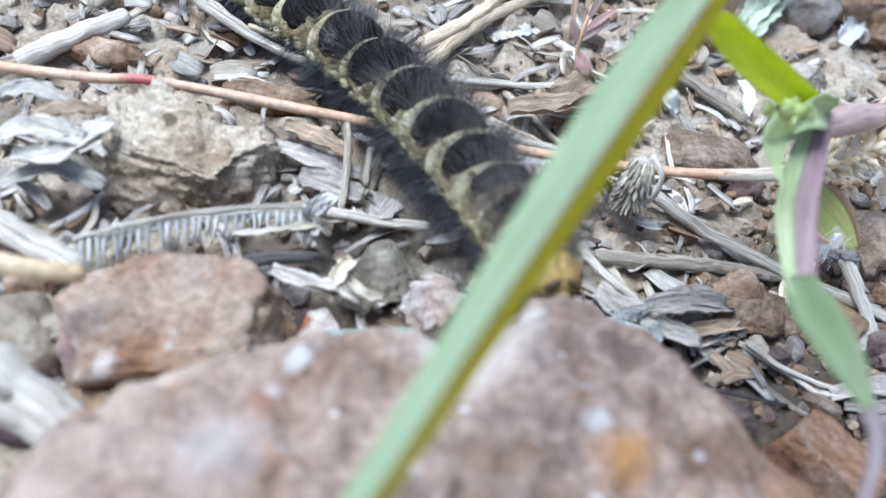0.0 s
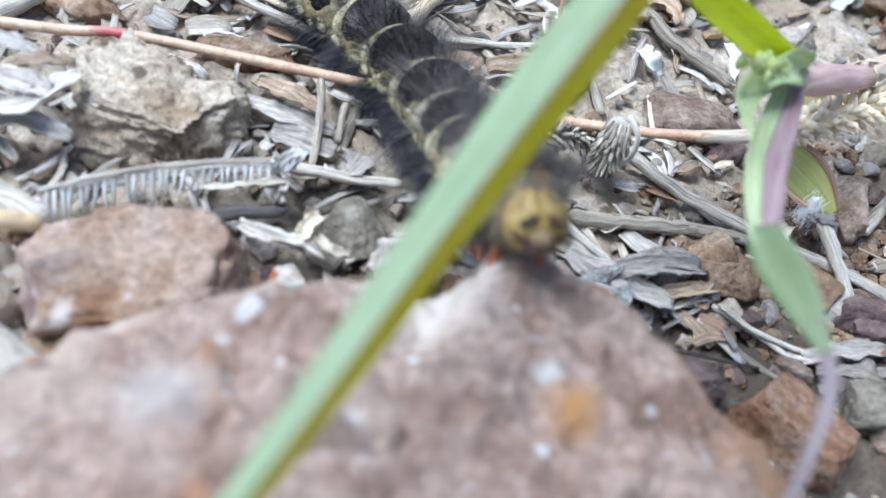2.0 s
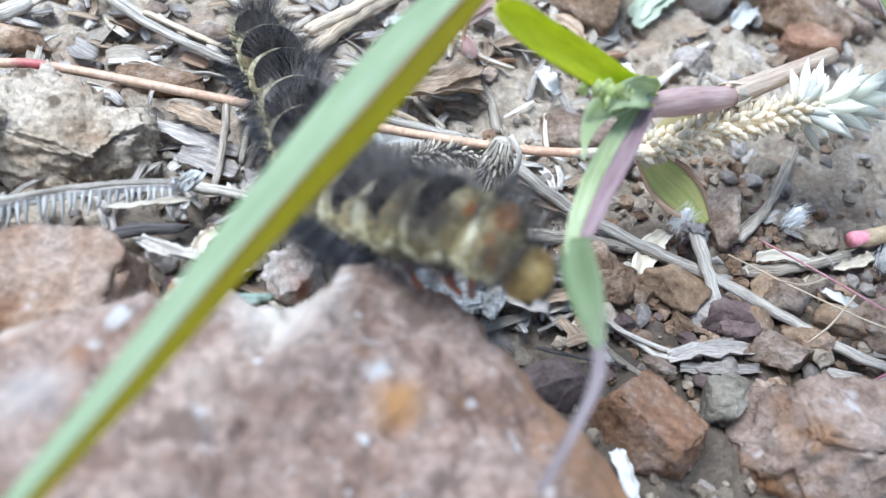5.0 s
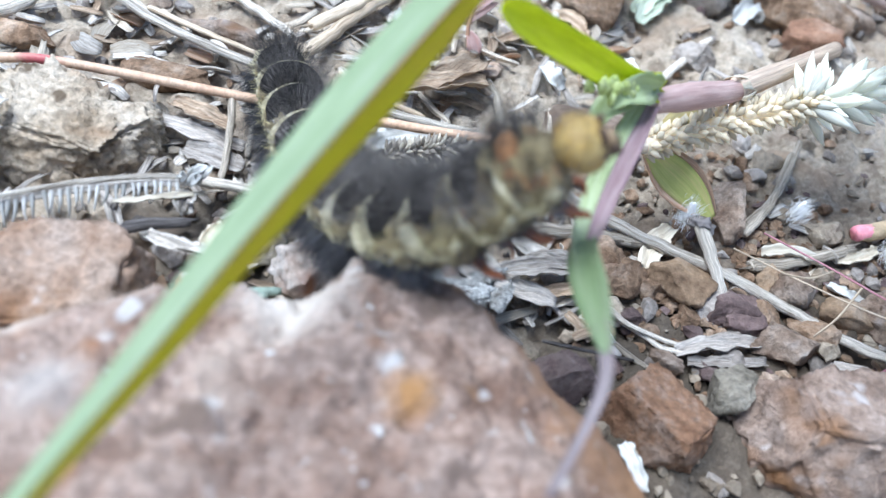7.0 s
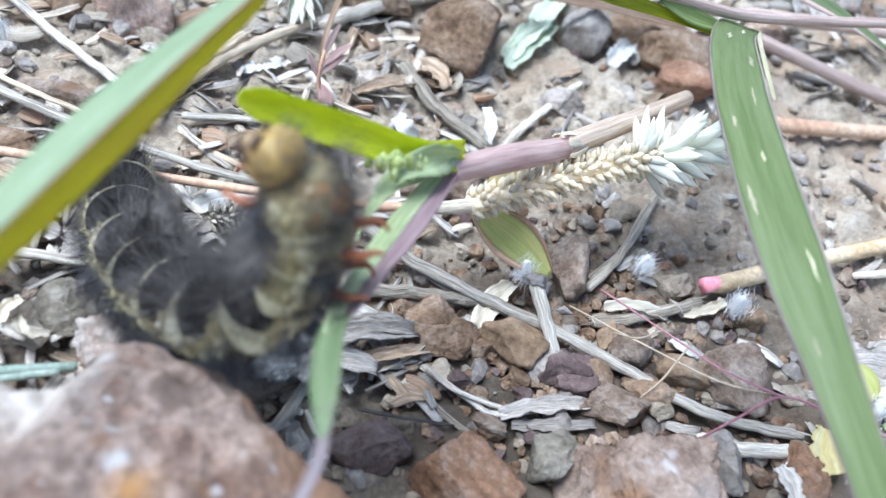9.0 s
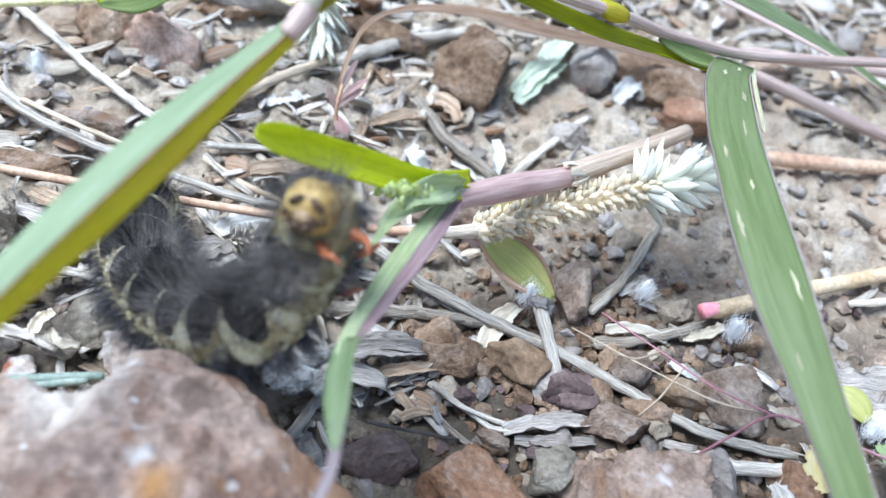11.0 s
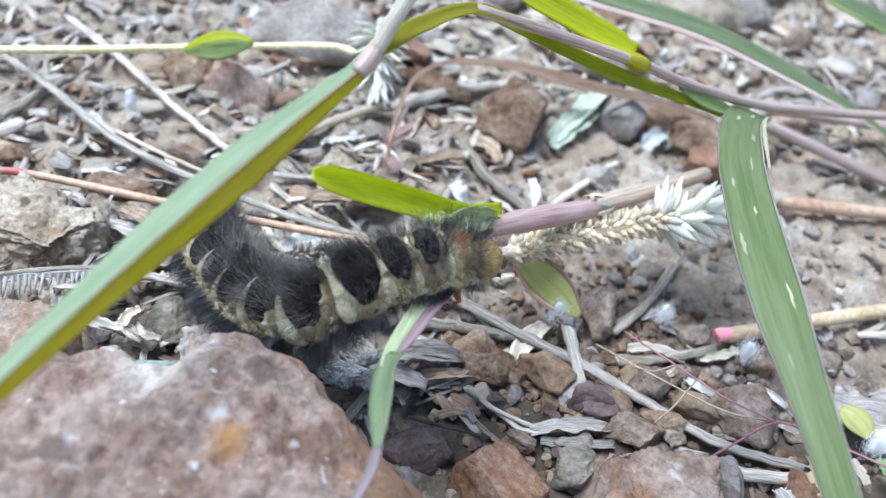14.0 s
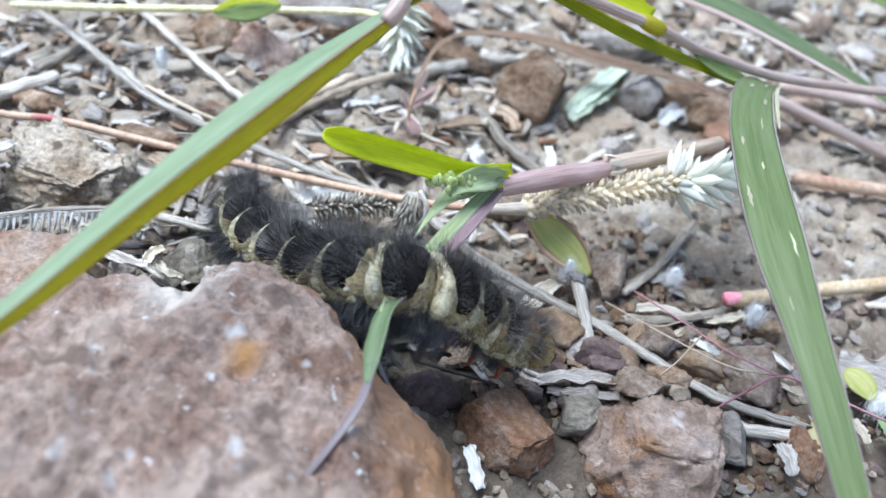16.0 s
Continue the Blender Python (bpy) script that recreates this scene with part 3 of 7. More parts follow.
# ---- the big rock in the foreground ----
def build_big_rock():
    cx, cy = 8.0, 22.0
    turns = (-180, -135, -90, -45, -10, 27, 43, 56, 67, 77, 87, 96, 104, 113, 130, 145, 160, 180)
    reach = (34, 26, 20, 25, 28, 28, 28, 29, 30.5, 31, 29.5, 25, 25, 26, 27.5, 30, 34, 33)
    flank = (6, 6, 8, 14, 16, 15, 12, 6, 4, 3.5, 3, 3, 3, 3.5, 4, 5, 6, 6)
    top = (21, 22, 21, 23, 22, 22, 23, 24, 24.5, 25, 25, 21.5, 21.5, 22, 22, 21, 20, 21)
    nt, nr = 300, 96
    bm = bmesh.new()
    grid = []
    for j in range(nr):
        row = []
        v = j / (nr - 1)
        for i in range(nt):
            a = -180 + 360 * i / nt
            r1, f1, z1 = np.interp(a, turns, reach), np.interp(a, turns, flank), np.interp(a, turns, top)
            if v < 0.6:
                u = v / 0.6
                r = r1 * u * 0.985
                z = 25.5 + (z1 - 25.5) * u ** 2.5 - 0.6 * u ** 8
            else:
                u = (v - 0.6) / 0.4
                r = r1 * 0.985 + f1 * (1 - (1 - u) ** 1.6)
                z = (z1 - 0.6) + (-3 - z1) * u ** 1.35
            x, y = cx + r * math.cos(radians(a)), cy + r * math.sin(radians(a))
            q = Vector((x, y, z))
            d = 1.5 * noise.noise(q / 9) + 1.1 * noise.noise(q / 4.1 + Vector((5, 0, 0))) + 0.55 * noise.noise(q / 1.7) + 0.3 * noise.noise(q / 0.8) - 1.5 * abs(noise.noise(q / 5.2 + Vector((3, 1, 7)))) - 0.8 * abs(noise.noise(q / 2.4 + Vector((1, 8, 2)))) + 0.4
            k = 0.35 if v < 0.6 else 0.7
            row.append(bm.verts.new((x - cx + d * k * math.cos(radians(a)) * v, y - cy + d * k * math.sin(radians(a)) * v, z + d * (1 if v < 0.6 else 0.6))))
        grid.append(row)
    for a, b in zip(grid, grid[1:]):
        for i in range(nt):
            bm.faces.new((a[i], b[i], b[(i + 1) % nt], a[(i + 1) % nt])[::-1])
    bmesh.ops.remove_doubles(bm, verts=grid[0], dist=0.6)
    bmesh.ops.recalc_face_normals(bm, faces=bm.faces)
    return tagged(shape("rock", bm, ROCK_BIG, origin=(cx, cy, 0)), "large pinkish tan rock with white and rusty specks", "rock")


build_big_rock()
stone(-23.8, 50.0, 6.5, 20, 15.5, 16, ROCK_SIDE, "pinkish brown blocky stone with a rusty underside", yaw=14, sharp=1.0, level=5, rough=0.07, flats=(((0.05, -0.12, 1), 0.56), ((0.1, -1, -0.15), 0.62), ((1, -0.2, 0.1), 0.72), ((-1, -0.3, 0.2), 0.74), ((0.7, -0.3, 0.8), 0.78), ((-0.5, 0.3, 0.9), 0.70), ((0, 1, 0.2), 0.7), ((0.2, -0.75, 0.7), 0.74)))
stone(-32.0, 75.2, 6.4, 18.5, 14, 14, ROCK_LUMPY, "pale tan lumpy stone with a pitted dark face", yaw=-10, sharp=1.0, level=6, rough=0.13, flats=(((0.12, -0.1, 1), 0.52), ((0.15, -1, 0.38), 0.60), ((1, -0.3, 0.2), 0.68), ((-1, -0.3, 0.2), 0.70), ((-0.5, -0.3, 0.8), 0.68), ((0, 1, 0.2), 0.7), ((0.6, -0.9, 0.1), 0.66)))

# stones
stone(-18.6, 125.0, 6.6, 14.0, 11.0, 12.0, ROCK_ROSE, "rosy pink rounded stone on the bare soil", yaw=0, sharp=0.8)
stone(-28.6, 125.0, 8.2, 8.5, 9.6, 8.2, ROCK_BROWN, "dusky reddish brown stone beside a pinkish one", yaw=0, sharp=0.8)
stone(7.9, 153.6, 8.7, 10.8, 8.3, 6.8, ROCK_ORANGE, "rusty orange brown pebble lying on the soil", yaw=0, sharp=0.8)
stone(-11.6, 139.6, 8.8, 13.3, 6.0, 4.9, ROCK_BROWN, "dark rusty stone half sunk in the soil", yaw=0, sharp=0.8)
stone(35.7, 139.8, 5.8, 13.1, 14.4, 11.8, ROCK_BROWN, "dark brown stone half buried in crumbly soil", yaw=0, sharp=0.8)
stone(77.4, 142.5, 3.0, 9.5, 7.8, 6.4, ROCK_ORANGE, "orange brown pebble under a grass blade", yaw=0, sharp=0.8)
stone(70.9, 155.2, 3.5, 17.5, 6.9, 5.6, ROCK_BROWN, "flat reddish brown stone on the soil", yaw=0, sharp=0.8)
stone(55.2, 131.8, 2.1, 6.4, 5.1, 4.2, ROCK_TAN, "pale cream pebble on the soil", yaw=0, sharp=0.8)
stone(57.6, 151.4, 4.1, 8.7, 9.5, 7.8, ROCK_TAN, "pale tan stone on the soil", yaw=0, sharp=0.8)
stone(48.2, 55.6, 0.2, 13.0, 12.0, 11.0, ROCK_RED, "brick red split stone with a pale dusty top", yaw=-28, sharp=1.0, level=5, rough=0.06, flats=(((0.05, 0.25, 1), 0.42), ((-0.25, -1, 0.25), 0.48), ((1, -0.1, 0.15), 0.62), ((-1, 0.25, 0.1), 0.72), ((0.3, 1, 0), 0.6), ((0.6, -0.9, -0.2), 0.66), ((-0.7, -0.2, 0.8), 0.72)))
stone(69.8, 58.6, 1.8, 18.5, 16.0, 17.0, ROCK_BLOCK, "large pinkish grey blocky stone with a dusty face", yaw=10, sharp=1.0, level=5, rough=0.10, flats=(((0.05, 0.1, 1), 0.50), ((-0.1, -1, 0.55), 0.56), ((1, -0.15, 0.2), 0.62), ((-1, -0.1, 0.5), 0.60), ((0, 1, 0.2), 0.6), ((0.75, -0.7, 0.5), 0.72), ((-0.6, 0.6, 0.8), 0.66), ((-0.7, -0.8, 0), 0.75)))
stone(58.5, 93.7, 1.1, 5.9, 9.1, 7.5, ROCK_PINK, "small upright pinkish brown stone", yaw=0, sharp=0.8)
stone(58.3, 76.0, -0.8, 7.4, 4.9, 4.0, ROCK_DARK, "dark purplish pebble among gravel", yaw=0, sharp=0.8)
stone(51.6, 78.5, 0.1, 8.7, 7.0, 5.7, ROCK_OCHRE, "yellowish brown pebble beside a dry twig", yaw=0, sharp=0.8)
stone(39.7, 79.5, 0.7, 8.2, 6.5, 5.3, ROCK_BROWN, "reddish brown pebble under a dry twig", yaw=0, sharp=0.8)
stone(68.1, 82.3, -0.3, 6.9, 6.1, 5.0, ROCK_PINK, "pinkish brown pebble beside a pale twig", yaw=0, sharp=0.8)
stone(64.8, 83.7, -0.7, 3.3, 4.1, 3.3, ROCK_OCHRE, "small ochre pebble among gravel", yaw=0, sharp=0.8)
stone(63.6, 76.6, -0.9, 4.5, 4.5, 3.7, ROCK_BROWN, "small reddish pebble among gravel", yaw=0, sharp=0.8)
stone(60.6, 74.1, -1.4, 4.5, 2.5, 2.1, ROCK_TAN, "small pale tan pebble among gravel", yaw=0, sharp=0.8)
stone(66.3, 72.5, -1.0, 9.6, 5.3, 4.3, ROCK_PINK, "flattish pinkish stone behind a blocky one", yaw=0, sharp=0.8)
stone(71.0, 76.0, -1.0, 6.7, 4.9, 4.0, ROCK_BROWN, "reddish brown pebble beside a pale twig", yaw=0, sharp=0.8)
stone(75.7, 79.6, -0.8, 7.2, 5.2, 4.2, ROCK_OCHRE, "brown pebble with ochre stains", yaw=0, sharp=0.8)
stone(83.1, 80.7, 0.1, 10.8, 8.9, 7.3, ROCK_PINK, "flat pinkish grey stone half sunk in the soil", yaw=0, sharp=0.8)
stone(84.8, 92.1, -0.1, 5.2, 5.5, 4.5, ROCK_OCHRE, "brown pebble beside white fluff", yaw=0, sharp=0.8)
stone(57.2, 62.1, -0.8, 6.2, 7.8, 6.4, ROCK_OLIVE, "olive grey angular pebble", yaw=0, sharp=0.9)
stone(50.0, 53.0, -1.8, 6.0, 4.4, 3.6, ROCK_BROWN, "dark reddish chip of stone on the soil", yaw=0, sharp=0.9)
stone(35.9, 59.2, 0.1, 9.1, 6.8, 5.6, ROCK_DARK, "dark reddish stone in shade", yaw=0, sharp=0.8)
stone(80.0, 66.0, -1.0, 6.7, 7.4, 6.0, ROCK_TAN, "pale brown stone under a fallen twig", yaw=0, sharp=0.8)
stone(90.8, 66.6, -0.8, 7.9, 8.2, 6.7, ROCK_RED, "dark reddish stone under a grass blade", yaw=0, sharp=0.8)
stone(55.8, 76.1, -0.6, 6.2, 5.1, 4.2, ROCK_TAN, "greyish tan pebble under a stick", yaw=0, sharp=0.8)
stone(47.0, 77.0, -0.6, 3.5, 3.4, 2.8, ROCK_BROWN, "small brown pebble on clay soil", yaw=0, sharp=0.8)
stone(-4.9, 66.1, 4.9, 6.5, 6.4, 5.2, ROCK_OLIVE, "rough grey crumbly pebble", yaw=0, sharp=0.8)
stone(41.3, 77.7, 0.3, 8.7, 6.0, 4.9, ROCK_BROWN, "brown stone under dry straw", yaw=0, sharp=0.8)
stone(37.1, 103.4, 2.3, 14.1, 7.3, 6.0, ROCK_PINK, "grey pink stone half sunk in the soil", yaw=0, sharp=0.8)
stone(-20.4, 102.2, 7.0, 12.7, 5.3, 4.3, ROCK_PINK, "flat pinkish grey stone behind straw", yaw=0, sharp=0.8)
stone(-47.2, 92.4, 6.7, 9.0, 5.0, 4.1, ROCK_BROWN, "flat reddish stone behind a red stem", yaw=0, sharp=0.8)
stone(-37.7, 46.7, 4.3, 9.0, 9.3, 7.6, ROCK_GREY, "dull grey lump of soil", yaw=0, sharp=0.8)
stone(-28.1, 39.5, 5.9, 7.8, 6.3, 5.2, ROCK_OCHRE, "pale ochre stone beside a large rock", yaw=0, sharp=0.8)
stone(77.8, 149.2, 3.7, 17.2, 9.4, 7.7, ROCK_BROWN, "reddish stone in the litter", yaw=0, sharp=0.8)
stone(60.2, 75.9, -0.8, 7.4, 5.1, 4.2, ROCK_DARK, "dark grey purple pebble on clay", yaw=0, sharp=0.8)
stone(21.7, 67.5, 1.9, 10.8, 5.6, 4.6, ROCK_WHITE, "white crusty flake of lichen beside a rock", yaw=0, sharp=0.8)
stone(1.6, 62.0, 5.6, 6.0, 4.8, 5.4, ROCK_CHIP, "white chip of stone with a rust red face", yaw=0, sharp=1.0, rough=0.14, flats=(((0.2, -0.5, 0.8), 0.6), ((0.9, -0.5, 0.2), 0.62), ((-0.8, -0.5, 0.3), 0.6)))
stone(-10.5, 57.0, 4.2, 4.3, 4.0, 3.3, ROCK_WHITE, "small white and brown chip of stone", yaw=0, sharp=0.8)
stone(-13.3, 55.7, 4.1, 3.0, 3.3, 2.7, ROCK_BROWN, "small brown crumb among husks", yaw=0, sharp=0.8)
stone(-9.7, 146.9, 11.1, 28.9, 14.6, 11.9, ROCK_TAN, "broad pale pinkish stone in the distance", yaw=0, sharp=0.8)
stone(-23.8, 90.5, 6.5, 12.5, 5.3, 4.3, ROCK_BROWN, "flat pinkish stone beside a red stem", yaw=0, sharp=0.8)
stone(53.4, 173.5, 5.5, 18.5, 10.2, 8.3, ROCK_TAN, "tan stone in the litter", yaw=0, sharp=0.8)
stone(16.3, 144.1, 6.7, 15.5, 6.6, 5.4, ROCK_BROWN, "flat brown stone behind a pale stick", yaw=0, sharp=0.8)

# dry twigs and stems on the soil
twig([(-68.7, 116.5, 11.8), (-48.6, 107.7, 11.4), (-31.3, 99.1, 9.8), (-14.6, 94.1, 9.3), (5.3, 91.7, 7.9), (20.6, 94.3, 5.1)], 1.6, WOOD_PALE, "long pale grey dry twig lying across the soil")
twig([(-57.3, 131.1, 11.5), (-42.5, 123.4, 10.1), (-25.5, 112.2, 9.4), (-10.8, 104.5, 7.7)], 1.7, WOOD_PALE, "thick grey dry twig on the soil")
twig([(-53.1, 99.8, 8.0), (-51.0, 107.2, 8.3), (-47.8, 115.5, 8.7)], 2.09, WOOD_GREY, "short split grey twig on the soil")
twig([(24.7, 92.8, 4.5), (34.1, 87.6, 3.1), (46.2, 83.7, 1.9), (57.1, 80.8, 1.4), (68.7, 77.3, 0.0), (78.0, 73.7, -0.2), (91.8, 73.4, -1.3)], 1.96, WOOD_PALE, "long pale weathered twig lying across gravel")
twig([(25.2, 79.7, 2.8), (36.8, 82.1, 1.6), (46.5, 83.6, 0.9), (51.5, 82.5, 0.6)], 1.76, WOOD_GREY, "flattened grey twig half under another")
stub = twig([(52.6, 86.0, 4.8), (54.8, 81.6, 3.2), (57.0, 77.0, 0.6)], 2.2, WOOD_PALE, "short broken stick with a frayed knobbly top")
knob = bmesh.new()
for i, place in enumerate(((-2.4, 4.6, 1.8), (-1.4, 4.9, 1.5), (-2.9, 5.4, 1.2), (-1.9, 3.9, 2.3), (-0.7, 4.4, 1.1))):
    pebble_mesh(knob, (2.0, 1.6, 1.3), 1200 + i, 3, 0.6, place, i, 0.3)
part("knob", knob, WOOD_DARK, stub, "dark crumbly knob")
twig([(76.9, 69.2, -0.5), (83.9, 69.5, -0.5), (94.1, 71.1, -0.4)], 2.24, WOOD_PALE, "thick pale straw stalk on the soil")
twig([(62.3, 85.6, -0.5), (69.7, 88.1, 0.0), (78.2, 92.4, 0.7)], 2.14, WOOD_GREY, "flat weathered grey stalk on the soil")
twig([(61.1, 90.1, 0.8), (66.1, 98.6, 1.1), (70.7, 110.6, 1.7)], 1.38, WOOD_GREY, "thin crooked grey twig")
twig([(26.8, 128.6, 5.0), (33.5, 121.2, 3.8), (43.1, 114.4, 2.7)], 2.66, WOOD_GREY, "grey stick lying on the soil")
twig([(28.5, 124.1, 4.6), (29.6, 136.5, 5.0), (30.7, 147.4, 5.5)], 1.82, WOOD_PALE, "short pale stick on the soil")
twig([(45.5, 115.7, 1.6), (50.2, 125.1, 1.8), (58.2, 137.9, 2.2)], 1.56, WOOD_PALE, "thin pale twig on the soil")
twig([(11.0, 131.5, 7.3), (20.4, 142.5, 6.6), (32.2, 153.1, 5.6)], 3.0, WOOD_PALE, "thick pale tan stalk on the soil")
twig([(-7.5, 100.4, 8.3), (0.3, 117.3, 8.7), (11.5, 133.9, 7.3)], 2.13, STRAW, "curved tan straw stalk")
twig([(-0.2, 91.1, 5.4), (2.9, 87.4, 5.9), (6.9, 84.9, 5.4)], 1.54, WOOD_PALE, "thin pale twig end under a stem")
twig([(-9.5, 77.9, 5.3), (-9.2, 83.4, 5.5), (-8.6, 90.1, 5.9)], 1.52, WOOD_GREY, "thin grey twig under a stem")
twig([(-2.6, 101.1, 6.1), (3.3, 97.2, 5.4), (7.0, 95.8, 5.0)], 1.21, WOOD_PALE, "thin dry stem on the soil")
twig([(5.0, 104.4, 5.6), (10.9, 99.9, 4.7), (15.3, 96.5, 4.0)], 1.23, WOOD_GREY, "thin grey dry stem on the soil")
twig([(-0.6, 103.0, 6.0), (8.4, 107.3, 5.4), (16.2, 111.2, 4.6)], 1.27, WOOD_PALE, "thin pale straw on the soil")
twig([(-56.9, 85.8, 7.3), (-53.1, 92.1, 7.6), (-47.6, 98.6, 8.9)], 3.14, WOOD_PALE, "broken pale weathered stick with a chipped end")
twig([(-14.3, 71.6, 7.2), (-8.3, 72.1, 6.9), (-1.0, 73.4, 6.6)], 1.59, WOOD_PALE, "split weathered twig with dark cracks")
twig([(-20.1, 61.9, 6.8), (-16.1, 63.5, 6.8), (-12.6, 64.8, 6.8)], 1.75, WOOD_DARK, "short dark grey twig")
twig([(20.1, 77.7, 3.4), (31.2, 81.2, 2.1), (46.3, 84.0, 1.0)], 2.19, WOOD_GREY, "flattened grey twig with long cracks")
twig([(17.5, 74.9, 6.6), (20.9, 72.2, 6.0), (25.2, 70.8, 4.3)], 1.34, WOOD_PALE, "short pale twig leaning on straw")
twig([(-38.3, 105.0, 9.2), (-32.2, 101.1, 9.0), (-26.2, 99.5, 8.8)], 1.56, WOOD_PALE, "pale twig behind the animal")
twig([(-2.6, 102.6, 7.1), (5.5, 104.9, 6.6), (13.9, 107.2, 5.7)], 1.30, WOOD_PALE, "pale thin straw on the soil")
twig([(-8.3, 105.3, 9.6), (-4.2, 111.2, 9.7), (1.4, 121.4, 9.8)], 2.14, STRAW, "tan straw stalk propped on litter")
twig([(-13.9, 85.1, 9.8), (-12.5, 79.4, 8.5), (-11.7, 73.3, 6.2)], 1.04, WOOD_GREY, "thin upright grey twig among straw")
twig([(-10.1, 83.0, 8.6), (-10.1, 80.3, 7.4), (-9.8, 78.2, 6.3)], 0.90, WOOD_GREY, "thin grey twig among straw")
twig([(23.2, 99.6, 3.0), (21.7, 104.7, 3.5), (19.7, 109.2, 4.0)], 1.58, WOOD_GREY, "short grey twig on litter")
twig([(61.5, 92.2, 0.9), (67.4, 101.0, 1.2), (72.3, 114.1, 1.8)], 1.23, WOOD_GREY, "thin leaning grey twig")
twig([(39.4, 71.9, -0.2), (44.3, 69.7, -0.6), (49.2, 67.5, -1.0), (52.9, 68.0, -1.1)], 0.96, WOOD_PALE, "thin kinked pale twig on clay soil")
twig([(32.6, 62.9, 1.0), (38.4, 63.3, 0.5), (45.0, 64.4, -0.9)], 0.57, WOOD_DARK, "thin dark wiry stem")
twig([(40.8, 67.8, -1.0), (45.0, 65.1, -1.4), (48.9, 63.6, -1.7)], 1.02, WOOD_GREY, "grey straw bit on clay soil")
twig([(39.8, 71.5, 0.8), (44.7, 68.8, 0.3), (51.7, 68.5, -1.1)], 0.82, WOOD_PALE, "thin bent white stem")
twig([(86.1, 156.9, 7.9), (98.3, 153.6, 6.7), (113.3, 148.7, 5.4), (150.0, 138.0, 3.6)], 2.64, STEM_PURPLE, "brownish purple creeping stem")
twig([(86.7, 159.5, 10.0), (99.5, 162.9, 9.2), (115.7, 166.3, 8.3), (160.0, 176.0, 6.0)], 2.47, STEM_PURPLE, "dull purple creeping grass stem")
twig([(90.9, 134.7, 3.8), (101.1, 136.6, 3.8), (113.8, 139.1, 4.0), (150.0, 147.0, 4.6)], 2.71, STEM_RED, "salmon red smooth creeping stem")
twig([(78.8, 94.4, 1.9), (83.8, 97.2, 1.9), (94.0, 102.9, 2.2), (111.9, 112.3, 2.6), (145.0, 130.0, 3.4)], 2.64, STEM_STRAW, "straw coloured stem with a bright pink broken end")
twig([(-60.8, 106.0, 16.2), (-44.0, 113.0, 16.6), (-27.4, 120.0, 17.4), (-12.5, 126.0, 18.2), (-0.6, 128.0, 20.0), (6.5, 119.0, 25.0)], 1.47, STEM_YELLOW, "slender pale yellow stem raised above the soil")
twig([(-9.7, 53.9, 7.1), (-4.9, 56.0, 6.5), (0.3, 58.3, 5.7)], 1.30, STEM_TEAL, "dull green smooth stem lying in litter")
twig([(-12.5, 50.5, 8.0), (-7.4, 53.2, 7.5), (-0.8, 56.6, 6.7)], 1.04, STEM_TEAL, "dull teal green stem lying behind a rock")
twig([(-37.9, 44.0, 21.1), (-33.3, 45.6, 19.2), (-30.0, 47.6, 17.3)], 1.95, STEM_STRAW, "pale orange dry stalk with a ragged end")
twig([(-35.4, 38.2, 14.9), (-31.1, 36.6, 12.9), (-26.8, 35.3, 11.8)], 5.6, WOOD_PALE, "bleached white piece of wood")
twig([(-48.1, 59.5, 7.9), (-41.1, 57.4, 7.8), (-35.4, 55.5, 7.7)], 3.55, WOOD_PALE, "bleached pale piece of stalk")
twig([(-31.3, 100.7, 9.9), (-21.7, 98.0, 9.7), (-11.7, 95.8, 9.3)], 0.98, STRAW, "tan straw crossing the soil")
twig([(-2.4, 100.4, 6.0), (4.9, 97.5, 5.3), (11.5, 96.2, 4.5)], 1.18, STRAW, "thin straw under a red stem")
twig([(14.0, 129.9, 5.8), (16.6, 124.9, 5.2), (17.2, 136.5, 5.7)], 0.77, STRAW, "thin tan straw on the soil")

# husks, chips and dry leaves
husk([(27.8, 73.0, 2.1), (32.4, 74.7, 2.6), (38.1, 76.3, 1.1)], 2.86, HUSK_GREY, "curled grey dry husk on the soil", curl=0.7)
husk([(31.2, 70.3, 0.5), (35.4, 71.8, 1.2), (40.1, 74.6, -0.1)], 2.09, HUSK_BROWN, "curled brown dry leaf scrap", curl=0.7)
husk([(50.7, 67.1, -1.1), (54.9, 68.8, -0.2), (62.3, 71.6, -1.2)], 2.37, HUSK_GREY, "frayed bundle of grey dry grass", curl=0.8)
husk([(52.3, 66.2, -1.2), (57.4, 67.1, -0.8), (63.2, 69.0, -1.3)], 1.91, HUSK_GREY, "flattened grey dry grass blade", curl=0.5)
husk([(24.8, 69.3, 3.3), (29.5, 71.5, 3.8), (37.9, 76.1, 1.2)], 3.39, HUSK_GREY, "broad curled grey husk with fine ribs", curl=0.7)
husk([(19.5, 69.9, 5.1), (25.2, 67.9, 4.2), (33.9, 69.1, 1.2)], 3.96, HUSK_GREY, "long shredded grey brown dry leaf", curl=0.5)
husk([(-23.4, 80.6, 7.8), (-17.9, 79.8, 7.7), (-10.7, 79.9, 6.4)], 2.50, HUSK_GREY, "flat grey blade of dry straw", curl=0.3)
husk([(-21.8, 83.8, 7.9), (-16.9, 81.6, 8.7), (-12.5, 81.2, 7.6)], 2.65, HUSK_BROWN, "curled brown dry leaf among straw", curl=0.8)
husk([(-17.9, 77.4, 6.5), (-13.5, 76.9, 6.4), (-9.8, 76.2, 6.2)], 3.43, HUSK_GREY, "grey dry leaf scrap", curl=0.4)
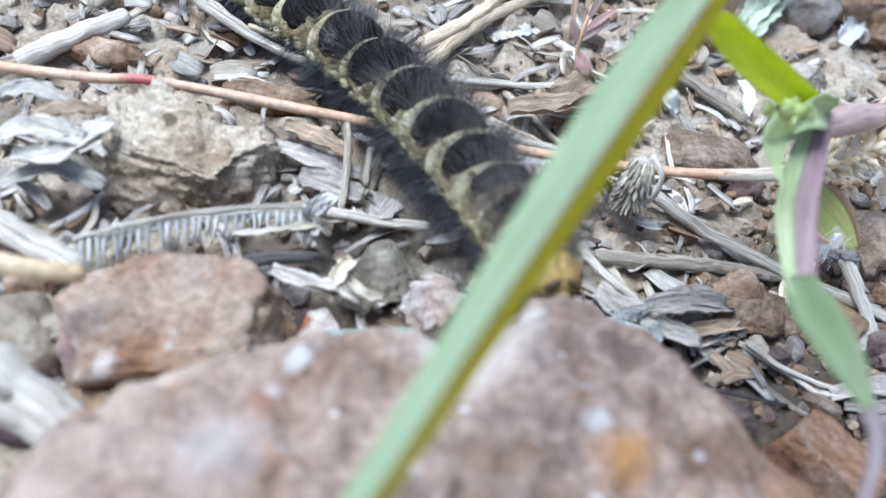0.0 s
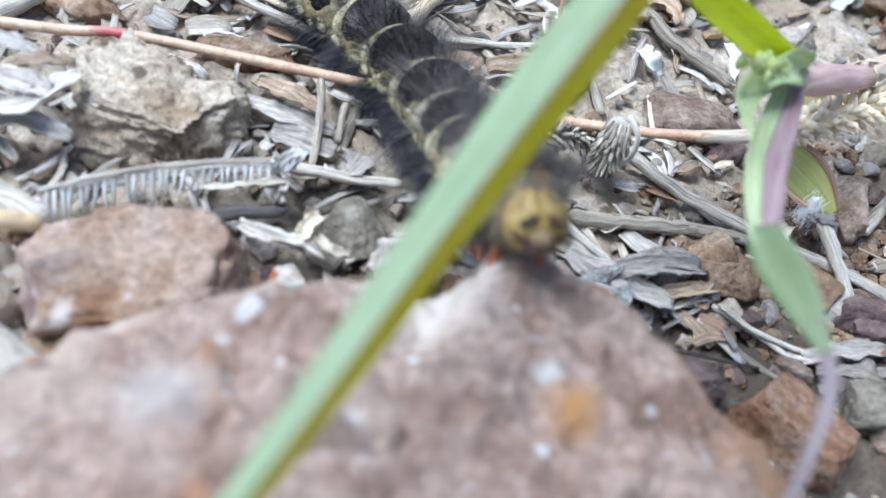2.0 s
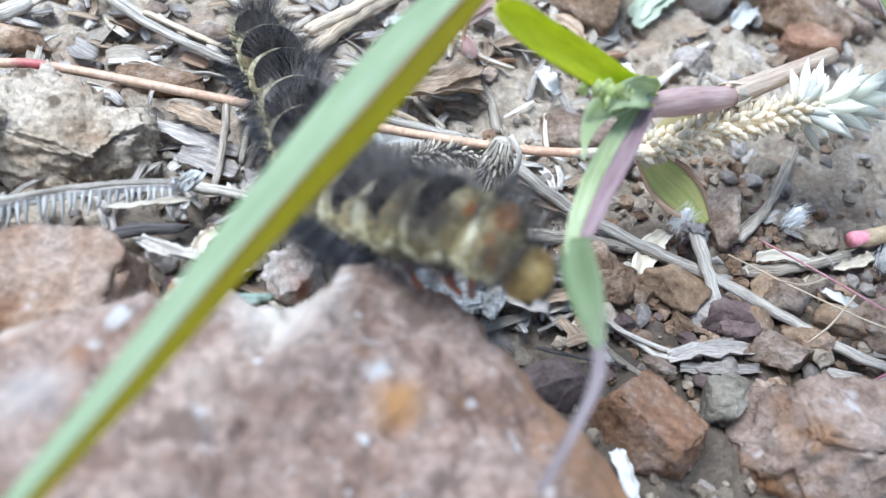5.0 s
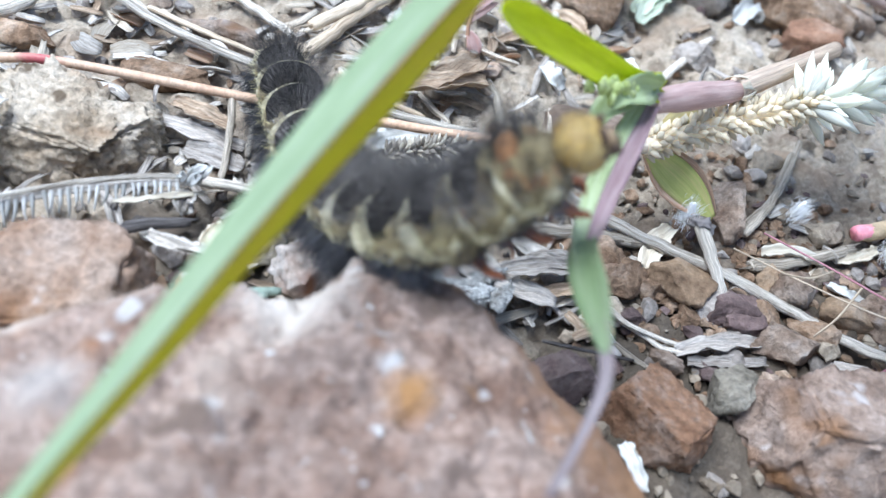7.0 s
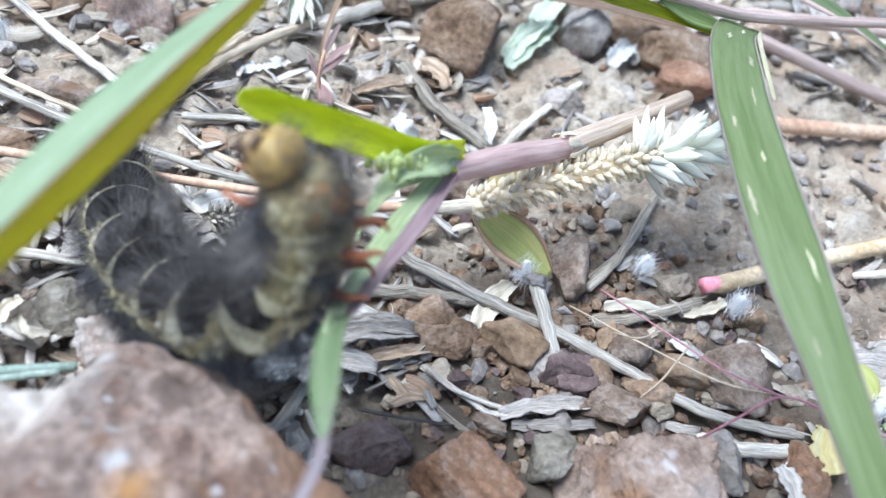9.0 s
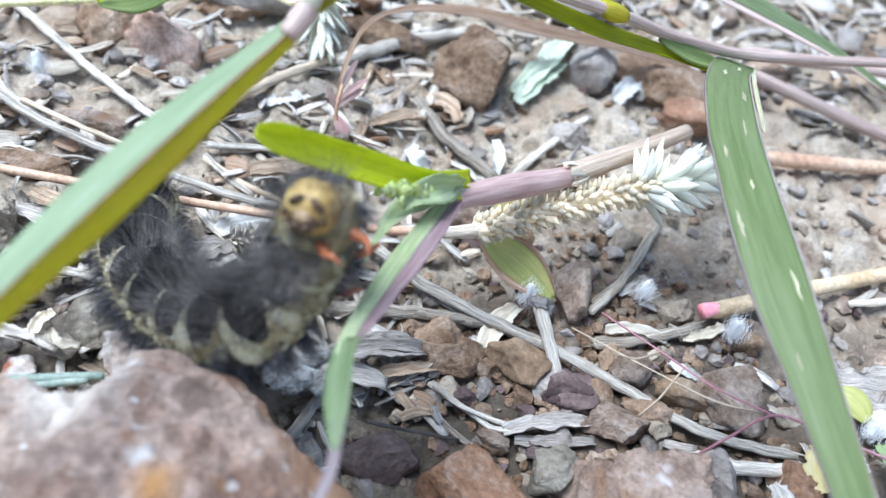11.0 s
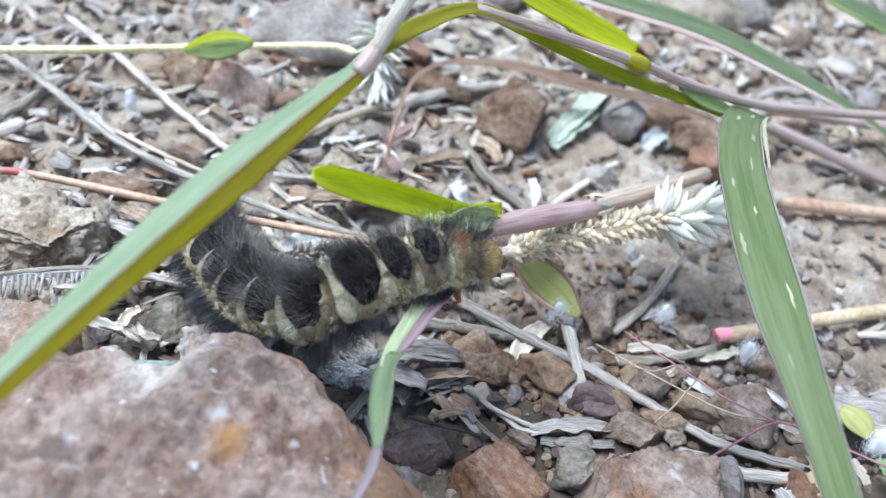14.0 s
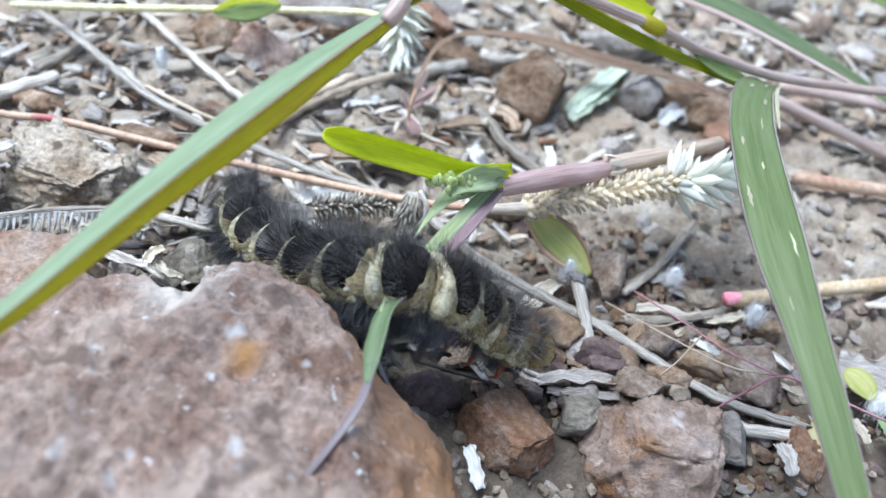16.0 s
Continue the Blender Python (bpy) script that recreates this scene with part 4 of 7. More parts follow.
husk([(-51.6, 73.2, 12.6), (-48.6, 75.2, 12.7), (-44.1, 75.0, 11.7)], 2.59, HUSK_PALE, "pale dry husk in a heap of straw", curl=0.5)
husk([(-48.0, 66.4, 13.3), (-44.6, 68.5, 13.4), (-40.1, 69.2, 12.4)], 3.07, HUSK_PALE, "pale papery husk in a heap of straw", curl=0.5)
husk([(-47.2, 63.0, 9.1), (-42.8, 66.0, 10.3), (-37.0, 66.2, 9.2)], 2.47, HUSK_PALE, "pale flat straw blade in a heap", curl=0.4)
husk([(-46.7, 65.5, 11.2), (-42.0, 66.3, 12.3), (-38.5, 73.1, 12.6)], 3.05, HUSK_PALE, "broad pale torn husk leaning on a stone", curl=0.5)
husk([(-46.6, 70.9, 12.5), (-43.2, 72.3, 13.6), (-39.6, 74.2, 12.7)], 2.27, HUSK_BROWN, "tan torn husk in a heap of straw", curl=0.5)
husk([(-48.3, 65.3, 9.2), (-45.1, 64.7, 8.2), (-42.0, 63.1, 7.1)], 1.37, HUSK_GREY, "grey straw blade in a heap", curl=0.4)
husk([(-16.8, 61.5, 6.7), (-13.3, 60.1, 7.5), (-8.9, 60.3, 6.4)], 1.7, HUSK_PALE, "long pale boat shaped husk", curl=0.9)
husk([(-9.7, 60.8, 7.4), (-9.2, 62.1, 8.5), (-8.4, 64.1, 8.2)], 1.7, HUSK_CREAM, "cream white curled seed husk", curl=0.9)
husk([(-8.8, 62.2, 7.5), (-6.5, 60.2, 7.3), (-4.2, 61.2, 6.1)], 1.5, HUSK_CREAM, "folded cream bract with a brown base", curl=0.9)
husk([(-6.5, 76.4, 7.1), (-7.1, 74.2, 7.0), (-8.2, 73.4, 6.0)], 4.04, HUSK_GREY, "thin grey round leaf scrap", curl=0.3)
husk([(-22.1, 64.3, 8.0), (-17.9, 65.1, 8.9), (-12.4, 68.9, 8.0)], 1.00, HUSK_CREAM, "thin bleached grass blade", curl=0.5)
husk([(-13.8, 65.7, 6.8), (-14.4, 66.7, 7.9), (-13.7, 68.7, 8.0)], 2.54, HUSK_PALE, "pale papery scrap of dry husk", curl=0.5)
husk([(43.2, 51.0, 0.5), (44.5, 49.1, 0.3), (46.4, 46.6, -1.9)], 2.01, HUSK_WHITE, "white spoon shaped curled petal", curl=0.9)
husk([(87.8, 67.5, -0.6), (89.9, 66.2, -0.7), (92.7, 64.4, -1.8)], 2.49, HUSK_WHITE, "white pointed husk on the soil", curl=0.8)
husk([(52.4, 151.6, 4.1), (48.4, 144.7, 3.9), (45.0, 137.2, 2.7)], 4.63, HUSK_MINT, "pale mint green broken leaf", curl=0.5)
husk([(44.5, 139.5, 2.8), (48.2, 148.1, 4.1), (54.3, 163.4, 4.6)], 4.84, HUSK_MINT, "pale greenish dead leaf on the soil", curl=0.5)
husk([(43.5, 116.4, 1.7), (43.4, 118.3, 3.8), (41.9, 121.5, 5.1)], 2.06, HUSK_WHITE, "small white pointed bract", curl=0.8)
husk([(31.2, 111.6, 2.6), (29.5, 112.0, 4.8), (27.8, 114.0, 5.1)], 3.08, HUSK_WHITE, "small white scale on the soil", curl=0.8)
husk([(63.4, 144.6, 2.4), (65.2, 147.4, 3.6), (66.9, 151.4, 3.7)], 3.84, HUSK_WHITE, "small white flake on the soil", curl=0.6)
husk([(2.6, 116.1, 6.4), (5.1, 118.7, 6.3), (7.9, 120.7, 6.1)], 2.96, HUSK_WHITE, "flat white flake on the soil", curl=0.4)
husk([(73.6, 84.9, -0.7), (75.7, 82.7, 0.2), (78.9, 82.5, -0.8)], 1.92, HUSK_WHITE, "white pointed seed husk", curl=0.9)
husk([(63.8, 87.6, 0.1), (67.9, 88.5, 0.6), (73.3, 88.5, -0.5)], 2.14, HUSK_CREAM, "pale greenish cream seed husk", curl=0.9)
husk([(75.7, 89.6, 0.1), (78.6, 90.4, 0.6), (82.4, 93.5, 0.2)], 2.00, HUSK_CREAM, "slender cream seed husk", curl=0.9)
husk([(46.1, 79.5, 0.7), (47.6, 84.4, 0.9), (50.2, 88.2, 1.0)], 3.21, HUSK_CREAM, "pale translucent scrap of husk", curl=0.3)
husk([(94.3, 73.5, 1.7), (93.4, 70.0, 1.5), (94.0, 67.0, 1.4)], 4.44, HUSK_YELLOW, "pale yellow dead leaf", curl=0.3)
husk([(97.0, 86.6, 0.4), (102.5, 86.0, 1.0), (112.0, 87.5, 0.6)], 8.0, HUSK_GREY, "broad pale grey weathered leaf scrap on the soil", curl=0.15)
husk([(101.6, 79.0, 1.6), (105.0, 80.2, 2.2), (110.0, 81.4, 1.8)], 4.0, HUSK_TAN, "broad cream tan dead leaf on soil", curl=0.2)
husk([(97.4, 74.6, 2.0), (98.4, 72.8, 2.0), (99.6, 71.0, 1.6)], 2.2, HUSK_TAN, "small cream husk beside seed fluff", curl=0.4)
husk([(102.0, 75.6, 2.8), (103.0, 72.4, 3.2), (103.6, 69.0, 2.2)], 3.0, LEAF_SAGE, "pale green fallen leaf beside seed fluff", curl=0.35)
husk([(86.4, 66.6, 1.0), (87.6, 64.4, 1.4), (88.6, 62.0, 0.6)], 2.3, HUSK_PALE, "white curled husk beside the blocky stone", curl=0.6)
husk([(5.2, 85.5, 5.6), (8.8, 89.3, 5.4), (13.0, 91.4, 5.0)], 3.77, HUSK_WHITE, "pale oval husk under a stem", curl=0.6)
husk([(6.1, 97.7, 7.2), (12.2, 100.0, 7.6), (19.6, 104.3, 6.8)], 3.93, HUSK_BROWN, "curled orange brown dead leaf", curl=0.8)
husk([(10.3, 101.2, 5.9), (14.9, 104.9, 6.5), (18.6, 111.6, 5.3)], 5.19, HUSK_BROWN, "curled light brown dead leaf", curl=0.8)
husk([(28.1, 81.5, 1.5), (32.2, 81.6, 1.0), (35.5, 82.3, 0.7)], 2.37, HUSK_GREY, "grey dry leaf scrap", curl=0.5)
husk([(0.2, 78.6, 5.7), (3.8, 81.5, 5.6), (7.6, 84.3, 5.3)], 4.53, HUSK_GREY, "pale grey dead leaf", curl=0.3)
husk([(20.3, 118.4, 4.9), (26.0, 122.7, 4.8), (33.4, 127.1, 3.1)], 2.85, HUSK_BROWN, "small crisp brown leaf scrap", curl=0.8)
husk([(27.3, 127.9, 4.4), (31.8, 128.7, 4.4), (34.6, 126.8, 3.0)], 3.82, HUSK_BROWN, "crisp brown curled leaf scrap", curl=0.8)
husk([(9.6, 84.1, 5.1), (2.8, 74.6, 5.3), (-1.1, 72.8, 4.5)], 1.75, HUSK_PALE, "pale bit of dry straw", curl=0.4)
husk([(-14.5, 60.5, 6.6), (-9.9, 60.1, 7.4), (-6.6, 59.9, 6.2)], 1.5, HUSK_PALE, "pale grey green pod husk", curl=0.9)
curved_leaf = [(14.0, 120.5, 6.4), (13.6, 127.4, 9.8), (15.1, 136.0, 13.0), (20.6, 142.9, 13.6), (31.7, 148.6, 12.4), (44.0, 149.4, 11.4), (62.3, 151.7, 9.8), (76.3, 154.0, 7.8)]
bm_leaf = ribbon(bmesh.new(), [p - Vector((31.7, 148.6, 12.4)) for p in glide(curved_leaf, 50)], lambda u: 0.9 + 2.6 * math.sin(math.pi * min(1.0, max(0.0, (u - 0.25) / 0.75))), 0.2, 0.35, (0, -0.2, 1.0), 7, 0.3, 4.0, 0.2)
tagged(shape("dead_grass_blade", bm_leaf, DEAD_BLADE, origin=(31.7, 148.6, 12.4)), "long curved orange brown dead grass blade", "dead grass")
pink_cap = tube(bmesh.new(), glide([(-5.6, -2.6, 0.1), (-4.5, -1.95, 0.15), (-3.2, -1.25, 0.1)], 10), lambda u: 1.25 - 0.15 * u, 10, 0.12)
tagged(shape("broken_stem_end", pink_cap, PINK_END, origin=(83.7, 96.7, 2.1)), "bright pink broken end of a stem", "stem")


# ---- plants ----
def rel(points, origin):
    o = Vector(origin)
    return [Vector(p) - o for p in points]


def small_tube(points, radius, n=24, sides=8, rugged=0.05, flat=1.0, seed=1.0):
    return tube(bmesh.new(), glide(points, n), radius, sides, rugged, flat, seed)


HERB_PIVOT = (53.3, 99.5, 19.0)


def build_herb():
    """The creeping weed with a lime leaf at its node; it bends at the husk."""
    o = HERB_PIVOT
    h = base("herb", o, "creeping weed with a lime leaf and purple sheath", "plant")
    blade = rel([(39.0, 82.5, 27.5), (34.5, 78.5, 30.5), (28.5, 74.5, 35.0), (23.0, 70.5, 39.5), (18.0, 66.2, 44.3)], o)
    lw = lambda u: 3.8 * (0.30 + 0.70 * math.sin(math.pi * min(1.0, 0.15 + 0.62 * u)) ** 0.8) * (1.0 if u < 0.9 else math.sqrt(max(0.05, 1 - ((u - 0.9) / 0.11) ** 2)))
    part("leaf", ribbon(bmesh.new(), glide(blade, 110), lw, 0.22, 0.5, (0.1, -0.75, 0.65), 9, 0.12, 3.0, 0.05), LEAF_LIME, h, "lime yellow fresh leaf with a fine toothed edge")
    fold = rel([(39.3, 84.5, 27.0), (35.6, 80.5, 29.8), (31.0, 77.5, 33.0), (27.5, 75.0, 36.0)], o)
    part("leaf", ribbon(bmesh.new(), glide(fold, 24), lambda u: 2.6 * (1 - 0.75 * u), 0.25, 0.5, (0.3, -0.4, 0.9), 7, 0.15, 8.0, 0.2), LEAF_LIME, h, "folded lime leaf base")
    r = random.Random(3)
    for i in range(24):
        u = i / 23
        c = Vector((30.0, 74.0, 32.6)).lerp(Vector((35.5, 78.8, 29.3)), u) + Vector((r.uniform(-1.0, 1.0), r.uniform(-1.2, 0.4), r.uniform(-1.0, 1.0)))
        part("bud", pebble_mesh(bmesh.new(), (r.uniform(0.6, 1.1), r.uniform(0.6, 1.0), r.uniform(1.0, 1.9)), i + 300, 2, 0.2, c - Vector(o)), BUD, h, "pale green knobbly bud")
    crease = rel([(38.6, 82.0, 28.4), (36.0, 78.8, 30.2), (33.8, 76.2, 30.8), (32.2, 74.2, 30.0)], o)
    part("leaf", ribbon(bmesh.new(), glide(crease, 24), lambda u: 3.6 * math.sin(math.pi * (0.15 + 0.75 * u)), 0.2, 0.6, (-0.1, -0.9, 0.5), 9, 0.5, 12.0, 0.2), LEAF_MINT, h, "crinkled pale green young leaf")
    part("sheath", small_tube(rel([(38.0, 81.0, 26.8), (43.0, 87.2, 24.0), (48.5, 93.6, 21.2), (53.8, 99.3, 18.8)], o), lambda u: 1.25 + 0.55 * math.sin(math.pi * min(1, u * 0.8 + 0.1)), 30, 14, 0.10), LEAF_PURPLE, h, "dull purple leaf sheath")
    husk_part = part("husk", small_tube(rel([(52.6, 98.0, 19.6), (58.4, 104.6, 18.4), (65.0, 112.0, 17.2), (72.0, 120.0, 16.0)], o), lambda u: 1.7 - 0.45 * u, 40, 14, 0.10), HUSK_PINK, h, "papery straw coloured stem husk")
    collar = bmesh.new()
    for k in range(7):
        a = 2 * math.pi * k / 7
        d = Vector((math.cos(a) * 0.7, -math.cos(a) * 0.62, math.sin(a)))
        p0 = Vector((54.6, 100.2, 18.6)) - Vector(o) + d * 1.65
        p1 = Vector((52.0, 97.2, 19.9)) - Vector(o) + d * (1.95 + 0.3 * r.random())
        ribbon(collar, glide([p0, (p0 + p1) / 2 + d * 0.15, p1], 6), lambda u: 1.6 * (1 - 0.6 * u), 0.1, 0.0, d, 3, 0.1, k * 2.0)
    collar_part = part("collar", collar, HUSK_CREAM, h, "torn pale papery collar")
    low = glide(rel([(38.0, 81.6, 26.3), (33.7, 68.5, 27.0), (31.2, 58.8, 29.0), (29.8, 51.2, 31.0), (30.3, 44.3, 33.0), (31.0, 38.4, 34.0), (30.8, 34.6, 34.0), (29.1, 29.8, 33.0), (27.3, 25.8, 32.0)], o), 60)
    wid = lambda u: 2.2 + 1.8 * math.sin(math.pi * min(1.0, 0.1 + 0.9 * u))
    face = (-0.25, -0.75, 0.6)
    upper = low[:34]
    hanging = part("drooping_leaf", ribbon(bmesh.new(), upper, wid, 0.22, 0.35, face, 5, 0.2, 2.0, 0.05, 0.05, 1.0), LEAF_MINT, h, "drooping grey green leaf half")
    part("leaf_half", ribbon(bmesh.new(), upper, wid, 0.22, 0.35, face, 5, 0.2, 2.0, 0.05, -1.0, 0.05), LEAF_MAUVE, hanging, "drooping purple leaf half")
    part("leaf_tail", ribbon(bmesh.new(), low[43:], lambda u: 1.25 - 0.7 * u, 0.3, 0.5, face, 5, 0.1, 3.0), LEAF_TAIL, hanging, "dull purple rolled leaf tail")
    green = [p + Vector((-0.1, -0.2, 0.15)) for p in low[30:47]]
    part("leaf_fold", ribbon(bmesh.new(), green, lambda u: 1.2 + 2.3 * math.sin(math.pi * (0.1 + 0.9 * u)) ** 0.8 - 0.5 * u, 0.2, 0.3, face, 7, 0.1, 6.0), LEAF_FOLD, hanging, "olive green turned leaf blade")
    part("narrow_leaf", ribbon(bmesh.new(), glide(rel([(37.6, 82.4, 28.6), (35.4, 80.0, 28.6), (32.6, 76.4, 28.0), (30.9, 70.4, 29.2), (30.2, 64.0, 30.8)], o), 30), lambda u: 4.0 * (0.55 + 0.45 * math.sin(math.pi * min(1, 0.1 + u))) * (1 - 0.92 * max(0.0, u - 0.25) / 0.75), 0.2, 0.3, (-0.35, -0.75, 0.6), 7, 0.1, 4.0), LEAF_MINT, h, "narrow pale green hanging leaf")
    return h, hanging, (husk_part, collar_part)


def build_drooping_grass():
    """The grass whose long blade hangs close to the viewer."""
    o = (20.0, 71.0, 52.0)
    g = base("grass_plant", o, "arching grass with a long drooping green blade", "grass")
    pts = glide(rel([(20.3, 71.8, 52.0), (15.4, 60.4, 49.6), (10.2, 48.2, 46.6), (5.2, 36.4, 43.4), (1.0, 26.0, 40.4), (-2.8, 16.8, 38.0), (-5.5, 10.0, 36.2)], o), 60)
    w = lambda u: 5.7 * min(1.0, 0.42 + 2.2 * u) * (1 if u < 0.4 else 1 - 0.76 * ((u - 0.4) / 0.6))
    up = (-0.05, -0.22, 0.97)
    part("blade", ribbon(bmesh.new(), pts, w, 0.25, 0.08, up, 7, 0.1, 1.0, 0.0, 0.0, 1.0), BLADE_MINT, g, "pale green drooping blade")
    part("blade_vein", small_tube(pts[::4], lambda u: 0.17 - 0.09 * u, 60, 8), BLADE_LINE, g, "reddish rib along the blade's fold")
    fold = Vector(up).cross((pts[-1] - pts[0]).normalized()) + Vector(up) * 0.4
    part("blade_edge", ribbon(bmesh.new(), pts, w, 0.25, 0.08, fold, 7, 0.1, 1.0, 0.0, -0.85, 0.0), BLADE_YELLOW, g, "yellowing half of the folded blade")
    part("node", small_tube(rel([(19.6, 70.0, 51.6), (20.4, 72.0, 52.6), (21.0, 73.6, 54.0)], o), lambda u: 0.9 + 0.3 * math.sin(math.pi * u), 10, 12), STEM_PURPLE, g, "swollen purple stem node")
    part("stem", small_tube(rel([(20.6, 72.4, 53.0), (22.6, 76.0, 57.5), (25.2, 80.0, 63.0), (31.0, 90.0, 80.0)], o), 0.95, 24, 10), STEM_MIX, g, "striped grey green stem")
    part("upper_leaf", ribbon(bmesh.new(), glide(rel([(20.8, 73.0, 53.2), (24.5, 80.5, 53.6), (29.6, 90.0, 52.4), (37.0, 98.0, 47.6)], o), 30), lambda u: 2.6 * (1 - 0.5 * u), 0.22, 0.4, (0.1, -0.5, 0.85), 7, 0.1, 9.0), LEAF_EDGE, g, "yellow green upper leaf")
    return g


def build_broad_blade():
    """The broad blade beyond the weed, torn at its top."""
    o = (77.0, 128.0, 25.0)
    g = base("broad_grass", o, "broad green grass blade with pale scars", "grass")
    line = [(80.5, 137.0, 20.0), (78.3, 129.3, 24.7), (75.0, 121.2, 28.6), (72.6, 112.8, 31.7), (71.3, 104.0, 33.8), (70.8, 94.9, 35.0), (71.4, 85.5, 35.3), (72.9, 75.7, 34.7), (75.4, 65.5, 33.2), (78.5, 56.0, 31.0), (82.0, 46.0, 28.0), (86.5, 34.0, 23.0)]
    pts = glide(rel(line, o), 90)
    w = lambda u: 5.4 + 1.2 * math.sin(math.pi * min(1.0, u * 1.3)) + 0.7 * math.exp(-((u - 0.62) / 0.1) ** 2) - 2.2 * max(0.0, u - 0.68) / 0.32
    up = (-0.15, -0.45, 0.88)
    for lo, hi, m, name in ((-1.0, -0.92, BLADE_RIM, "blade_edge"), (0.92, 1.0, BLADE_RIM, "blade_edge"), (-0.92, 0.92, BLADE, "blade")):
        part(name, ribbon(bmesh.new(), pts, w, 0.3, -0.05, up, 17 if name == "blade" else 3, 0.08, 2.0, 0.02, lo, hi), m, g)
    r = random.Random(5)
    for u, c in ((0.18, -0.35), (0.24, 0.2), (0.33, -0.6), (0.42, -0.4), (0.47, 0.5), (0.52, -0.12), (0.58, 0.62), (0.66, -0.5), (0.74, 0.3)):
        i = int(u * 89)
        t = (pts[i + 1] - pts[i - 1]).normalized()
        s = t.cross(Vector(up)).normalized()
        c0 = pts[i] + s * (c * w(u) / 2) + s.cross(t) * (0.17 - 0.02 * w(u) * c * c)
        q, ln, wide = s * r.uniform(-0.16, 0.16), r.uniform(0.9, 2.4), r.uniform(0.25, 0.6)
        part("scar", ribbon(bmesh.new(), glide([c0 - t * ln - q, c0 + q * 0.8, c0 + t * ln * 0.3 - q * 0.6, c0 + t * ln + q], 14), lambda v: wide * math.sin(math.pi * (0.04 + 0.92 * v)), 0.06, 0, up, 3, 0.03, u * 30, 0.9), SCAR, g)
    part("torn_flap", ribbon(bmesh.new(), glide(rel([(78.6, 122.0, 28.6), (76.2, 113.4, 32.0), (75.0, 104.6, 34.2), (74.6, 95.0, 35.4)], o), 24), lambda u: 0.55 * math.sin(math.pi * (0.05 + 0.85 * u)) + 0.1, 0.12, 0.3, up, 5, 0.1, 7.0, 0.3), SCAR, g, "torn pale strip along the blade")
    return g


def build_creeping_grass():
    o = (53.3, 109.0, 40.0)
    g = base("creeping_grass", o, "reddish grass runner with yellow green leaves", "grass")
    part("stem", small_tube(rel([(29.6, 90.6, 52.0), (40.2, 100.3, 46.0), (53.3, 109.0, 40.0), (63.7, 118.8, 33.0), (77.2, 126.6, 28.0), (93.9, 137.4, 24.0), (113.1, 145.7, 22.0), (160, 170, 10)], o), 0.85, 70, 10, 0.03), STEM_PURPLE, g, "dull purple runner stem")
    part("node", small_tube(rel([(51.6, 107.8, 40.9), (53.3, 109.0, 40.0), (55.2, 110.6, 38.8)], o), lambda u: 0.95 + 0.4 * math.sin(math.pi * u), 8, 10), LEAF_EDGE, g)
    part("leaf", ribbon(bmesh.new(), glide(rel([(32.1, 95.0, 49.0), (42.5, 102.4, 42.6), (51.9, 108.0, 37.4), (62.4, 116.6, 31.4), (73.4, 121.8, 26.6)], o), 40), lambda u: 2.2 * math.sin(math.pi * (0.12 + 0.84 * u)) + 0.2, 0.25, 0.4, (0.1, -0.6, 0.8), 7, 0.2, 3.0, 0.05), LEAF_LIME, g, "yellow green leaf along the runner")
    part("leaf", ribbon(bmesh.new(), glide(rel([(30.0, 107.0, 50.5), (36.0, 108.5, 47.0), (44.0, 111.0, 43.2), (53.1, 111.5, 40.2)], o), 40), lambda u: 4.4 * (0.75 + 0.25 * math.sin(math.pi * u)) * (1 if u < 0.9 else 0.75), 0.25, 0.3, (0.1, -0.6, 0.8), 7, 0.2, 5.0, 0.05), LEAF_LIME, g, "broad bright yellow leaf")
    part("leaf", ribbon(bmesh.new(), glide(rel([(62.0, 117.0, 33.0), (68.0, 120.0, 29.6), (75.0, 123.5, 26.8)], o), 20), lambda u: 2.6 * math.sin(math.pi * (0.1 + 0.85 * u)), 0.25, 0.4, (0.1, -0.6, 0.8), 5, 0.1, 6.0), LEAF_GREEN, g)
    return g


def build_far_blade(points, width, label, edge):
    o = points[1]
    g = base("tall_grass", o, label, "grass")
    pts = glide(rel(points, o), 40)
    w = lambda u: width * math.sin(math.pi * (0.15 + 0.8 * u)) + 0.3
    part("blade", ribbon(bmesh.new(), pts, w, 0.25, 0.25, (0, -0.5, 0.85), 5, 0.2, 2.0, 0.05, -1.0, 0.4), LEAF_SAGE, g)
    part("blade_edge", ribbon(bmesh.new(), pts, w, 0.25, 0.25, (0, -0.5, 0.85), 3, 0.2, 2.0, 0.05, 0.4, 1.0), edge, g)
    return g


def bract_mesh(name, length, width, material):
    bm = bmesh.new()
    ribbon(bm, glide([(0, 0, 0), (length * 0.35, 0, width * 0.22), (length * 0.75, 0, width * 0.2), (length, 0, 0.0)], 7), lambda u: width * (math.sin(math.pi * (0.12 + 0.6 * u)) if u < 0.6 else 1.0 - 0.94 * ((u - 0.6) / 0.4) ** 1.1), 0.12, -0.8, (0, 0, 1), 5)
    bmesh.ops.scale(bm, vec=(MM, MM, MM), verts=bm.verts)
    me = bpy.data.meshes.new(name)
    bm.to_mesh(me)
    bm.free()
    me.materials.append(material)
    for p in me.polygons:
        p.use_smooth = True
    return me


def aim(place, forward, up):
    x = Vector(forward).normalized()
    y = Vector(up).cross(x).normalized()
    z = x.cross(y)
    m = Matrix((x, y, z)).transposed().to_4x4()
    m.translation = Vector(place) * MM
    return m


